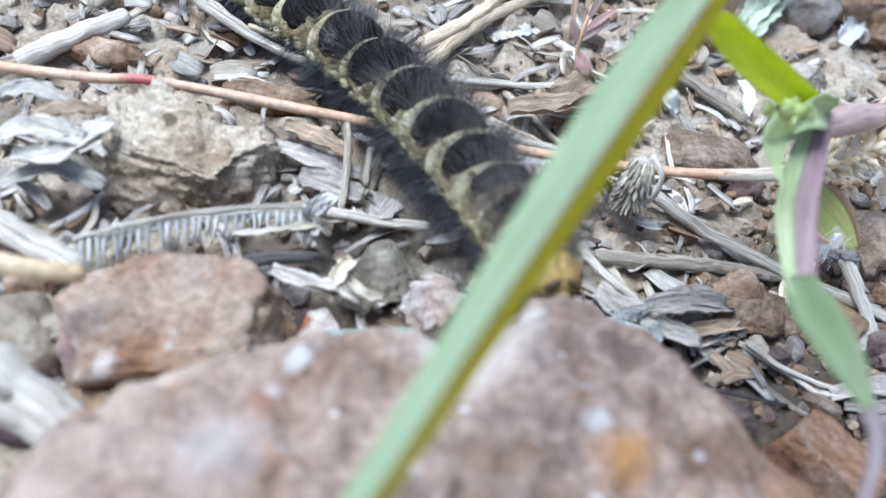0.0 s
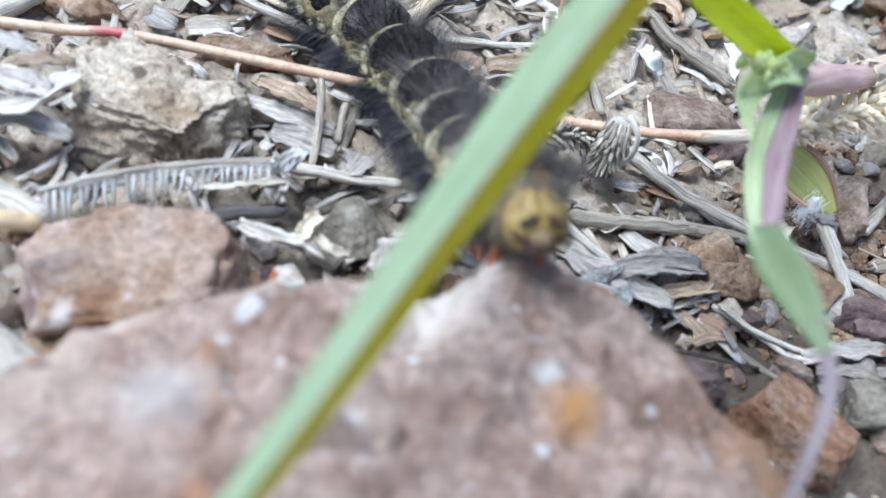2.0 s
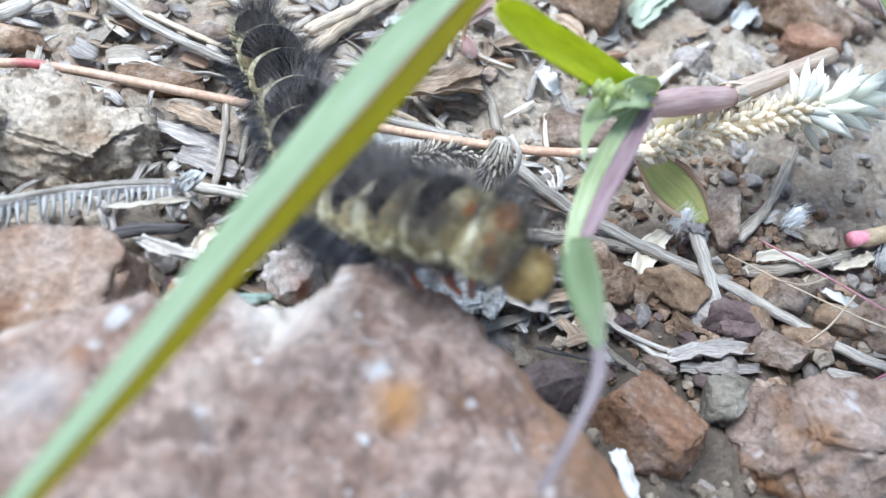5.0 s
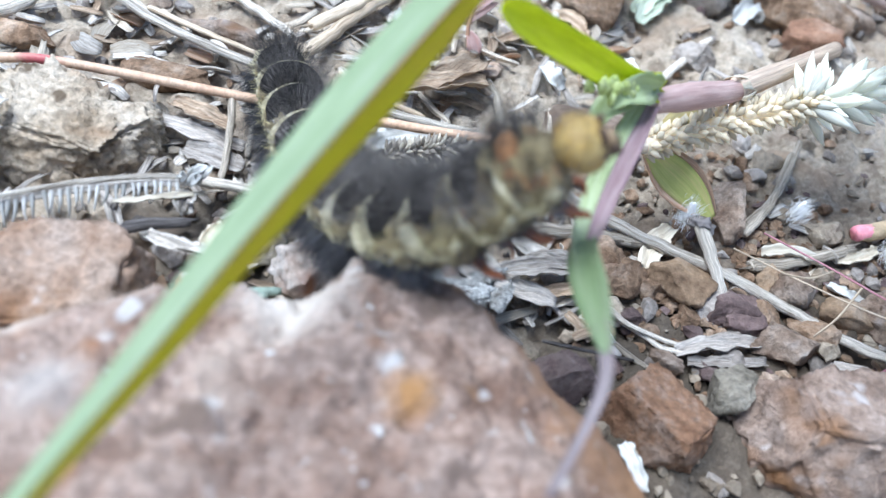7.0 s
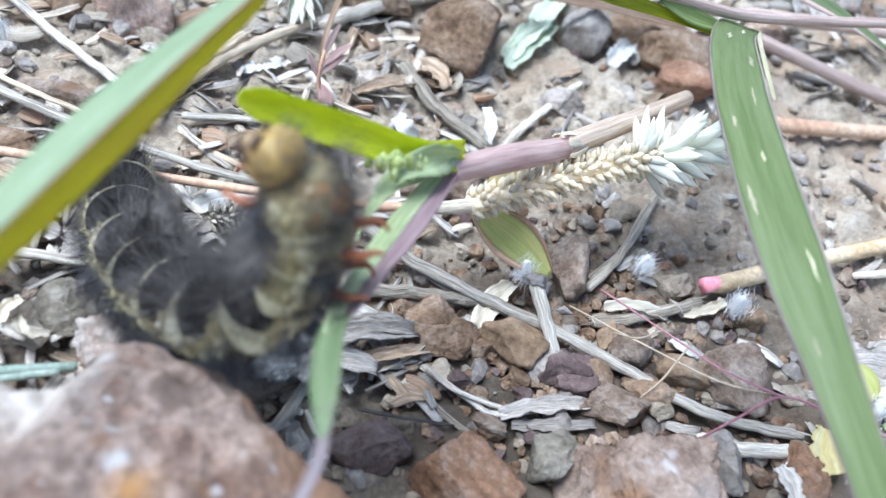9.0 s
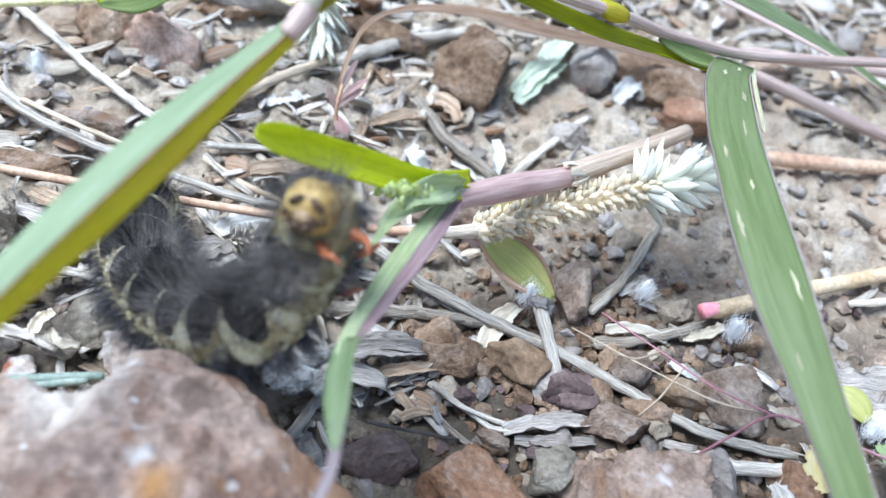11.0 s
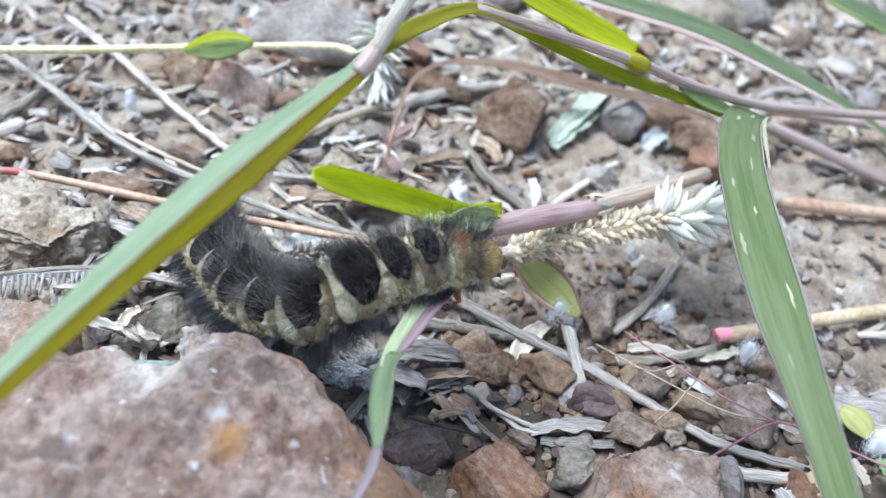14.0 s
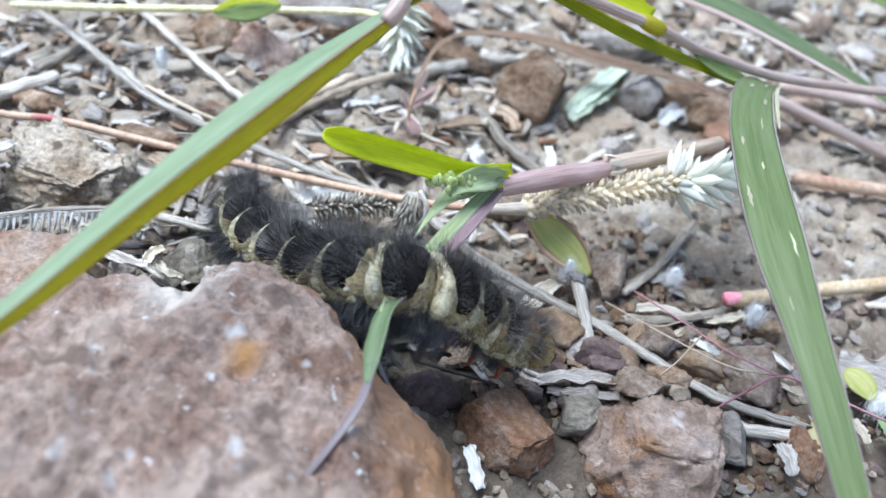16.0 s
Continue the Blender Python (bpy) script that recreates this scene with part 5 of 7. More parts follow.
def spike(parent, points, meshes, rings, around, open_from, open_to, radius, seed, mesh_at):
    """Bracts in whorls along an axis, each an object under its plant."""
    r = random.Random(seed)
    pts = glide(points, rings)
    for i, p in enumerate(pts):
        t = (pts[min(i + 1, rings - 1)] - pts[max(i - 1, 0)]).normalized()
        s = t.cross(Vector((0, 0, 1))).normalized()
        v = s.cross(t)
        u = i / (rings - 1)
        lean = open_from + (open_to - open_from) * u
        for k in range(around):
            a = 2 * math.pi * (k + 0.5 * (i % 2)) / around + r.uniform(-0.25, 0.25)
            d = s * math.cos(a) + v * math.sin(a)
            f = t * math.cos(lean + r.uniform(-0.15, 0.15)) + d * math.sin(lean + r.uniform(-0.2, 0.2))
            ob = new("bract", meshes[mesh_at(u, r)])
            ob.parent = parent
            ob.matrix_basis = aim(p + d * radius(u), f, d)


def build_flower_spike():
    o = (41.4, 88.2, 14.5)
    f = base("flower_spike", o, "white spiky flower head on a red stem", "flower")
    part("stem", small_tube(rel([(-110, 76, 9.0), (-75, 78, 10.5), (-46.6, 81.3, 11.0), (-37.3, 83.4, 11.1), (-15.0, 85.4, 10.2), (-3.5, 86.6, 9.6), (17.0, 88.8, 9.0), (30.0, 88.2, 11.2), (42.0, 88.2, 14.6)], o), 0.66, 110, 10, 0.05), STEM_RED, f, "long smooth salmon red flower stem")
    part("axis", small_tube(rel([(41.4, 88.2, 14.6), (56.5, 97.0, 17.0), (75.0, 107.5, 18.2)], o), lambda u: 1.35 - 0.75 * u, 24, 10), BRACT, f)
    small, mid, white = bract_mesh("bract", 1.6, 1.25, BRACT), bract_mesh("bract", 1.9, 1.2, BRACT), bract_mesh("bract", 7.0, 2.1, BRACT_WHITE)
    short_white = bract_mesh("bract", 4.4, 1.5, BRACT_WHITE)
    spike(f, rel([(41.6, 88.4, 14.6), (56.5, 97.0, 17.0), (65.0, 101.8, 17.8)], o), [small, mid, short_white], 27, 8, 1.0, 1.15, lambda u: 1.25 - 0.1 * u, 4, lambda u, r: 0 if u < 0.3 else (1 if u < 0.93 or r.random() < 0.5 else 2))
    spike(f, rel([(63.6, 101.0, 17.8), (68.0, 103.4, 18.2), (73.0, 106.4, 18.2)], o), [white, short_white], 7, 8, 1.1, 0.3, lambda u: 0.8 - 0.35 * u, 6, lambda u, r: 0 if r.random() < 0.7 else 1)
    part("leaf", ribbon(bmesh.new(), glide(rel([(42.2, 89.6, 13.0), (46.0, 90.2, 10.0), (50.6, 89.4, 7.2), (54.6, 88.0, 4.6)], o), 26), lambda u: 6.4 * math.sin(math.pi * (0.08 + 0.87 * u)) ** 0.9 + 0.2, 0.22, 0.25, (0.1, -0.75, 0.6), 9, 0.2, 5.0, 0.05, -0.76, 0.76), LEAF_OLIVE, f, "yellow green oval leaf")
    for lo, hi in ((-1.0, -0.76), (0.76, 1.0)):
        part("leaf_rim", ribbon(bmesh.new(), glide(rel([(42.2, 89.6, 13.0), (46.0, 90.2, 10.0), (50.6, 89.4, 7.2), (54.6, 88.0, 4.6)], o), 26), lambda u: 6.4 * math.sin(math.pi * (0.08 + 0.87 * u)) ** 0.9 + 0.2, 0.3, 0.25, (0.1, -0.75, 0.6), 3, 0.2, 5.0, 0.05, lo, hi), DEAD_BLADE, f, "orange brown leaf rim")
    part("stem_sheath", small_tube(rel([(33.2, 88.2, 11.9), (38.0, 88.2, 13.2), (42.2, 88.3, 14.7)], o), lambda u: 0.74 + 0.35 * u, 16, 10, 0.08), HUSK_TAN, f, "cream sheath below the flower head")
    part("leaf", ribbon(bmesh.new(), glide(rel([(43.0, 90.0, 15.0), (45.5, 92.4, 16.4), (48.6, 95.2, 17.0)], o), 14), lambda u: 3.4 * math.sin(math.pi * (0.1 + 0.8 * u)), 0.2, 0.4, (0, -0.6, 0.8), 5, 0.1, 9.0), HUSK_YELLOW, f, "small yellow leaf")
    return f


def build_white_flower():
    o = (5.5, 139.0, 15.0)
    f = base("spiky_flower", o, "white spiky flower head lying on the litter", "flower")
    part("axis", small_tube(rel([(4.0, 147.0, 17.5), (5.5, 139.0, 14.5), (7.5, 133.0, 10.5)], o), 0.7, 12, 8), BRACT_WHITE, f)
    white = bract_mesh("bract", 6.8, 1.5, BRACT_WHITE)
    spike(f, rel([(4.6, 144.0, 17.0), (5.6, 139.0, 14.8), (7.2, 134.0, 11.4)], o), [white], 6, 9, 1.2, 0.3, lambda u: 0.9 - 0.4 * u, 8, lambda u, r: 0)
    return f


def build_comb_husk():
    """The dry flower axis like a comb: a rail with a row of thin ribs."""
    o = (-26.0, 65.0, 9.0)
    c = base("dry_spikelet", o, "bleached comb shaped dry grass spikelet", "dry spikelet")
    line = glide(rel([(-37.5, 58.8, 8.0), (-32.8, 61.4, 8.9), (-26.0, 65.0, 9.5), (-19.0, 67.8, 9.9), (-14.4, 69.3, 9.8)], o), 60)
    part("rail", tube(bmesh.new(), line, lambda u: 0.42 - 0.1 * abs(u - 0.5), 8, 0.25), WOOD_PALE, c)
    part("membrane", ribbon(bmesh.new(), [p + Vector((0.2, -0.5, -0.5)) for p in line[6:]], lambda u: 0.9, 0.1, 0.3, (0.3, -0.8, 0.4), 5, 0.2, 3.0, 0.2), HUSK_PALE, c)
    r = random.Random(11)
    for i in range(27):
        p = line[2 + int(i * 57 / 27)]
        k = 1.0 - 0.35 * (i / 26)
        q = p + Vector((0.5 + r.uniform(-0.3, 0.3), -1.7, -1.7)) * k
        e = p + Vector((0.5 + r.uniform(-0.9, 0.7), -2.5 + r.uniform(-0.4, 0.5), -3.5 + r.uniform(-0.6, 1.1))) * k
        part("rib", tube(bmesh.new(), glide([p, q, e], 8), lambda u: 0.36 * (1 - 0.75 * u), 6, 0.2, 0.7, i * 1.1), HUSK_WHITE, c)
    for i in range(5):
        p = line[0] + Vector((r.uniform(-0.8, 0.8), r.uniform(-0.8, 0.4), r.uniform(-0.8, 0.6)))
        q = p + Vector((r.uniform(-2.0, 0.2), r.uniform(-1.6, 0.4), r.uniform(-2.6, 1.6)))
        part("frayed_fibre", ribbon(bmesh.new(), glide([p, (p + q) / 2 + Vector((0, 0, 0.3)), q], 7), lambda u: 0.9 * (1 - 0.7 * u), 0.1, 0.4, (0.2, -0.6, 0.8), 3, 0.1, i * 2.0, 0.2), HUSK_PALE, c)
    for i in range(7):
        p = line[-1] + Vector((r.uniform(-1.0, 1.5), r.uniform(-1.2, 0.6), r.uniform(-1.2, 0.8)))
        part("scale", ribbon(bmesh.new(), glide([p, p + Vector((0.5, 0.3, 0.9)), p + Vector((r.uniform(0.2, 1.8), r.uniform(-0.6, 1.2), r.uniform(1.2, 2.4)))], 6), lambda u: 1.25 * math.sin(math.pi * (0.15 + 0.8 * u)), 0.1, 0.6, (0.1, -0.6, 0.8), 5, 0.2, i * 3.0, 0.2), HUSK_WHITE, c)
    return c


def build_dry_spike():
    o = (17.0, 90.0, 6.5)
    d = base("dry_spike", o, "withered grey brown bristly grass spike", "dry spike")
    line = rel([(8.0, 83.2, 7.4), (13.4, 86.0, 7.6), (18.6, 88.6, 7.4), (23.6, 90.0, 7.0)], o)
    part("axis", small_tube(line, 0.75, 20, 8, 0.3), BRACT_DRY, d)
    dark, pale = bract_mesh("bract", 1.6, 0.75, BRACT_DRY), bract_mesh("bract", 1.5, 0.6, HUSK_CREAM)
    spike(d, line, [dark, pale], 22, 10, 1.25, 1.15, lambda u: 0.8, 14, lambda u, r: 0 if r.random() < 0.5 else 1)
    end = rel([(23.6, 87.4, 12.2), (23.5, 86.6, 9.4), (23.2, 86.0, 6.6)], o)
    part("spikelet_end", small_tube(end, lambda u: 1.1 + 0.5 * math.sin(math.pi * u), 14, 10, 0.4), BRACT_DRY, d, "dark core of the hanging end")
    scale, edge = bract_mesh("bract", 1.7, 0.42, HUSK_CREAM), bract_mesh("bract", 2.0, 0.5, BRACT_DRY)
    spike(d, end, [scale, edge], 8, 18, 0.3, 0.5, lambda u: 1.15 + 0.5 * math.sin(math.pi * u), 15, lambda u, r: 0 if r.random() < 0.45 else 1)
    part("torn_strip", ribbon(bmesh.new(), glide(rel([(24.4, 88.0, 12.8), (26.0, 86.8, 11.0), (26.0, 85.8, 8.4), (24.6, 85.4, 6.6)], o), 18), lambda u: 0.8, 0.12, 0.4, (0.4, -0.9, 0.2), 3, 0.1, 4.0), HUSK_PALE, d, "pale curled strip")
    return d


def build_red_sprig():
    o = (14.8, 116.5, 8.0)
    s = base("sprig", o, "tiny pink sprig with pale pink leaves", "plant")
    part("stem", small_tube(rel([(15.6, 115.0, 4.6), (14.8, 116.0, 8.5), (15.2, 118.0, 12.5)], o), 0.35, 14, 6), STEM_RED, s)
    for a, b, w in (((14.8, 116.2, 9.0), (18.6, 118.6, 12.0), 1.4), ((15.0, 116.8, 10.2), (19.2, 119.6, 13.6), 1.2), ((15.2, 117.6, 12.0), (17.0, 120.0, 16.4), 1.2), ((15.2, 115.8, 7.6), (17.2, 114.4, 3.8), 2.4), ((14.6, 116.0, 8.6), (12.6, 117.2, 12.2), 1.0)):
        p, q = rel([a, b], o)
        part("leaf", ribbon(bmesh.new(), glide([p, (p + q) / 2 + Vector((0, 0, 0.4)), q], 10), lambda u: w * math.sin(math.pi * (0.08 + 0.86 * u)), 0.12, 0.4, (0, -0.8, 0.5), 5, 0.1, w * 3), PINK_LEAF, s)
    return s


def build_panicle():
    o = (83.0, 70.0, 11.0)
    p = base("panicle", o, "fine branching crimson grass panicle", "plant")
    for pts, w, m in (([(75.0, 67.2, 1.6), (79.0, 68.6, 7.0), (83.1, 70.2, 11.0), (88.3, 69.1, 11.4), (98, 66, 12)], 0.18, STEM_CRIMSON), ([(83.1, 70.2, 11.0), (76.3, 73.3, 10.0), (68.9, 79.7, 8.0), (62.0, 86.9, 5.0)], 0.13, STEM_CRIMSON),
                      ([(83.1, 70.2, 11.0), (77.2, 74.0, 6.6), (68.6, 79.3, 4.2), (58.1, 84.4, 3.2)], 0.12, STRAW), ([(69.5, 79.2, 8.1), (66.5, 78.0, 7.0), (63.8, 79.8, 5.0)], 0.15, STRAW), ([(72.5, 76.6, 9.0), (70.0, 73.0, 6.0), (68.0, 71.5, 3.0)], 0.15, STRAW)):
        part("branch", small_tube(rel(pts, o), w, 26, 6), m, p)
    return p


def build_fluff(x, y, z, size, label, seed):
    """A soft wisp: a downy core and fine hairs that run along it."""
    r = random.Random(seed)
    bm = pebble_mesh(bmesh.new(), (size * 0.22, size * 0.18, size * 0.6), seed + 40, 3, 0.1, (0, 0, size * 0.3), rough=0.25)
    axis = Vector((r.gauss(0, 0.25), r.gauss(0, 0.2), 1)).normalized()
    for i in range(800):
        d = (axis + Vector((r.gauss(0, 0.22), r.gauss(0, 0.22), r.gauss(0, 0.12)))).normalized()
        a = Vector((r.gauss(0, 0.15), r.gauss(0, 0.13), r.gauss(0.15, 0.2))) * size
        b = a + d * size * r.uniform(0.14, 0.32)
        s = d.cross(Vector((r.random(), r.random(), r.random()))).normalized() * 0.022
        c = (a + b) / 2 + s * 6
        bm.faces.new([bm.verts.new(q) for q in (a - s, a + s, c + s, c - s)])
        bm.faces.new([bm.verts.new(q) for q in (c - s, c + s, b)])
    return tagged(shape("seed_fluff", bm, FLUFF, origin=(x, y, z)), label, "seed fluff", "tufts of seed fluff")


herb, hanging_leaf, still_husks = build_herb()
drooping_grass = build_drooping_grass()
build_broad_blade()
build_creeping_grass()
build_far_blade([(20.0, 147.0, 36.0), (39.6, 147.8, 32.0), (68.5, 150.0, 28.0), (97.1, 149.6, 20.0), (112, 149, 14)], 4.6, "long green grass blade with a pink edge", STEM_PURPLE)
build_far_blade([(78.0, 190.0, 30.0), (100.0, 185.0, 26.0), (130.0, 180.0, 18.0), (150, 178, 10)], 4.5, "arching grass blade in the distance", LEAF_GREEN)
build_flower_spike()
build_white_flower()
build_comb_husk()
build_dry_spike()
build_red_sprig()
build_panicle()
build_fluff(51.0, 87.6, 3.6, 5.0, "tuft of white silky seed fluff", 1)
build_fluff(68.6, 94.6, 2.6, 4.6, "loose white tuft of seed fluff", 2)
build_fluff(82.6, 90.6, 2.2, 5.2, "white seed fluff beside a pink stem", 3)
build_fluff(101.4, 77.6, 2.0, 5.0, "white tuft of seed fluff between leaves", 4)
build_fluff(-31.7, 107.8, 10.0, 6.0, "pale tuft of seed fluff on soil", 5)
yellow_leaf = base("stem_leaf", (-20.0, 121.0, 18.2), "small folded green leaf on a pale yellow stem", "leaf")
leaf_line = glide([(-6.4, -1.6, -0.8), (-2.0, -0.6, 1.2), (2.0, 0.4, 2.2), (6.0, 1.4, 2.4)], 20)
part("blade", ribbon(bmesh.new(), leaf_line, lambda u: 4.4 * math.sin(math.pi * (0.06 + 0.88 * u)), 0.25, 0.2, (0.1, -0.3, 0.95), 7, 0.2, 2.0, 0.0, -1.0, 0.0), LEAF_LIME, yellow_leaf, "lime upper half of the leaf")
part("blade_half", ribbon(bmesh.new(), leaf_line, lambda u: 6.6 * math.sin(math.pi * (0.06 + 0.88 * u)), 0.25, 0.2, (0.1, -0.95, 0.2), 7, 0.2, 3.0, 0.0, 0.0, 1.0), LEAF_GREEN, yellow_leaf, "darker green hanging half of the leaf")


def build_crust(x, y, z, label):
    """A crumbling sheet of white crusted bark in a few plates."""
    r = random.Random(77)
    c = base("bark_crust", (x, y, z), label, "bark")
    for i in range(11):
        p = (r.gauss(0, 3.0), r.gauss(0, 1.7), r.uniform(-0.8, 0.5))
        bm = pebble_mesh(bmesh.new(), (r.uniform(2.8, 5.6), r.uniform(2.0, 3.8), r.uniform(0.8, 1.5)), 900 + i, 4, 1.0, p, r.uniform(0, 6.3), 0.22)
        part("plate", bm, CRUST, c)
    return c


build_crust(21.4, 65.0, 5.2, "crumbling white crusted bark plates beside the rock")

round_leaf = base("round_leaf", (98.3, 81.4, 3.0), "small round olive green fallen leaf", "leaf")
part("blade", ribbon(bmesh.new(), glide([(-1.8, 1.6, 0.6), (-0.4, 0.4, 0.9), (1.2, -1.2, 0.6), (2.2, -2.6, 0.0)], 16), lambda u: 4.2 * math.sin(math.pi * (0.06 + 0.88 * u)) ** 0.8, 0.25, 0.2, (0.1, -0.5, 0.85), 7, 0.1, 2.0), LEAF_OLIVE, round_leaf)


# ---- the caterpillar: a head and rigid rings that follow one another ----
RINGS = 11
REACH = (4.2, 4.4, 4.8, 6.2, 6.8, 7.0, 7.0, 7.0, 6.8, 6.2, 5.0)  # each ring's length along the body


def hairs(bm, count, seed, rx, ry, rz, a0, a1, long0, long1, thick, sweep=-0.25, droop=0.0, along=(-0.9, 0.9), tufts=0):
    """Tapered hairs that stand out of a ring between two angles from its back (0: straight up)."""
    r = random.Random(seed)
    spots = [(radians(r.uniform(a0, a1)) * (1 if r.random() < 0.5 else -1), r.uniform(*along) * rx, r.gauss(0, 0.3), r.gauss(0, 0.3)) for _ in range(tufts or count)]
    for i in range(count):
        a, x, lean, tip_side = spots[i % len(spots)]
        if tufts:
            a, x = a + r.gauss(0, 0.14), x + r.gauss(0, 0.09) * rx
        k = math.sqrt(max(0.1, 1 - (x / rx) ** 2 * 0.6))
        root = Vector((x, math.sin(a) * ry * k, math.cos(a) * rz * k)) * 0.97
        j = 0.16 if tufts else 0.28
        d = Vector((sweep + lean + r.gauss(0, j), math.sin(a) + (tip_side if tufts else 0) + r.gauss(0, j), math.cos(a) + r.gauss(0, j) - droop)).normalized()
        ln = r.uniform(long0, long1) * r.uniform(0.7, 1.0)
        bend = Vector((r.gauss(0, 0.15), r.gauss(0, 0.15), r.gauss(0, 0.15) - 0.12 * droop)) * ln
        mid, tip = root + d * ln * 0.55 + bend * 0.3, root + d * ln + bend
        s = d.cross(Vector((r.gauss(0, 1), r.gauss(0, 1), r.gauss(0, 1)))).normalized() * thick * r.uniform(0.7, 1.2)
        v = [bm.verts.new(q) for q in (root - s, root + s, mid + s * 0.7, mid - s * 0.7, tip)]
        bm.faces.new((v[0], v[1], v[2], v[3]))
        bm.faces.new((v[3], v[2], v[4]))
    return bm


def ball(bm, centre, size, level=3, seed=0, rough=0.03):
    made = bmesh.ops.create_icosphere(bm, subdivisions=level, radius=1.0)["verts"]
    for v in made:
        k = 1 + rough * noise.noise(v.co * 3.5 + Vector((seed, 0, 0)))
        v.co = Vector((v.co.x * size[0] * k, v.co.y * size[1] * k, v.co.z * size[2] * k)) + Vector(centre)
    return bm


def arch(bm, x0, lean, ry, rz, a0, tube_r, seed=0, crown=0.14):
    """A raised band over a ring's back from side to side, its ends swept by lean."""
    pts = []
    for i in range(25):
        a = radians(-a0 + 2 * a0 * i / 24)
        pts.append(Vector((x0 + lean * abs(a) ** 1.5, math.sin(a) * ry, math.cos(a) * rz)))
    tube(bm, pts, lambda u: max(0.03, tube_r * (crown + 1.15 * math.sin(math.pi * min(1.0, 0.06 + 0.9 * (2 * u - 1) ** 2)))), 10, 0.4, 1.0, seed)
    return bm


def girth(x, rx):
    """How far a ring's skin stands out along its length, from 0 at its ends to 1."""
    return math.sqrt(max(0.0, 1 - abs(x / rx) ** 2.6))


def ring_skin(rx, ry, rz, seed):
    """A plump ring, folded along its sides."""
    bm = bmesh.new()
    for v in bmesh.ops.create_icosphere(bm, subdivisions=5, radius=1.0)["verts"]:
        h = math.hypot(v.co.y, v.co.z)
        g = girth(v.co.x, 1.0) / max(h, 1e-6)
        a = math.atan2(v.co.y, v.co.z)
        low = max(0.0, math.sin(abs(a)))
        k = 1 + 0.05 * noise.noise(v.co * 3.5 + Vector((seed, 0, 0))) + low * (0.035 * noise.noise(v.co * 9 + Vector((0, seed, 0))) - 0.03 * abs(math.sin(v.co.x * 4.2 + seed)))
        v.co = Vector((v.co.x * rx, v.co.y * g * k * ry, v.co.z * g * k * rz))
    return bm


def back_patch(rx, ry, rz, x0, half, wide, seed):
    """A cushion over a ring's back, oval when unrolled, so that the skin between two widens down the sides."""
    bm = bmesh.new()
    rows = []
    for i in range(15):
        u = i / 14
        row = []
        for k in range(44):
            th = 2 * math.pi * k / 44
            edge = u * (1 + 0.09 * noise.noise((math.cos(th) * 2.2 + seed, math.sin(th) * 2.2, seed)))
            c, q = math.cos(th), math.sin(th)
            x = x0 + half * edge * (abs(c) ** 0.8) * (1 if c > 0 else -1)
            a = radians(wide) * edge * (abs(q) ** 0.95) * (1 if q > 0 else -1)
            g = girth(x, rx) * (1.015 + 0.055 * (1 - u ** 4)) - 0.05 * u ** 10
            row.append(bm.verts.new((x, math.sin(a) * ry * g, math.cos(a) * rz * g)))
        rows.append(row)
    for a, b in zip(rows, rows[1:]):
        for k in range(44):
            bm.faces.new((a[k], b[k], b[(k + 1) % 44], a[(k + 1) % 44]))
    bmesh.ops.remove_doubles(bm, verts=rows[0], dist=0.001)
    return bm


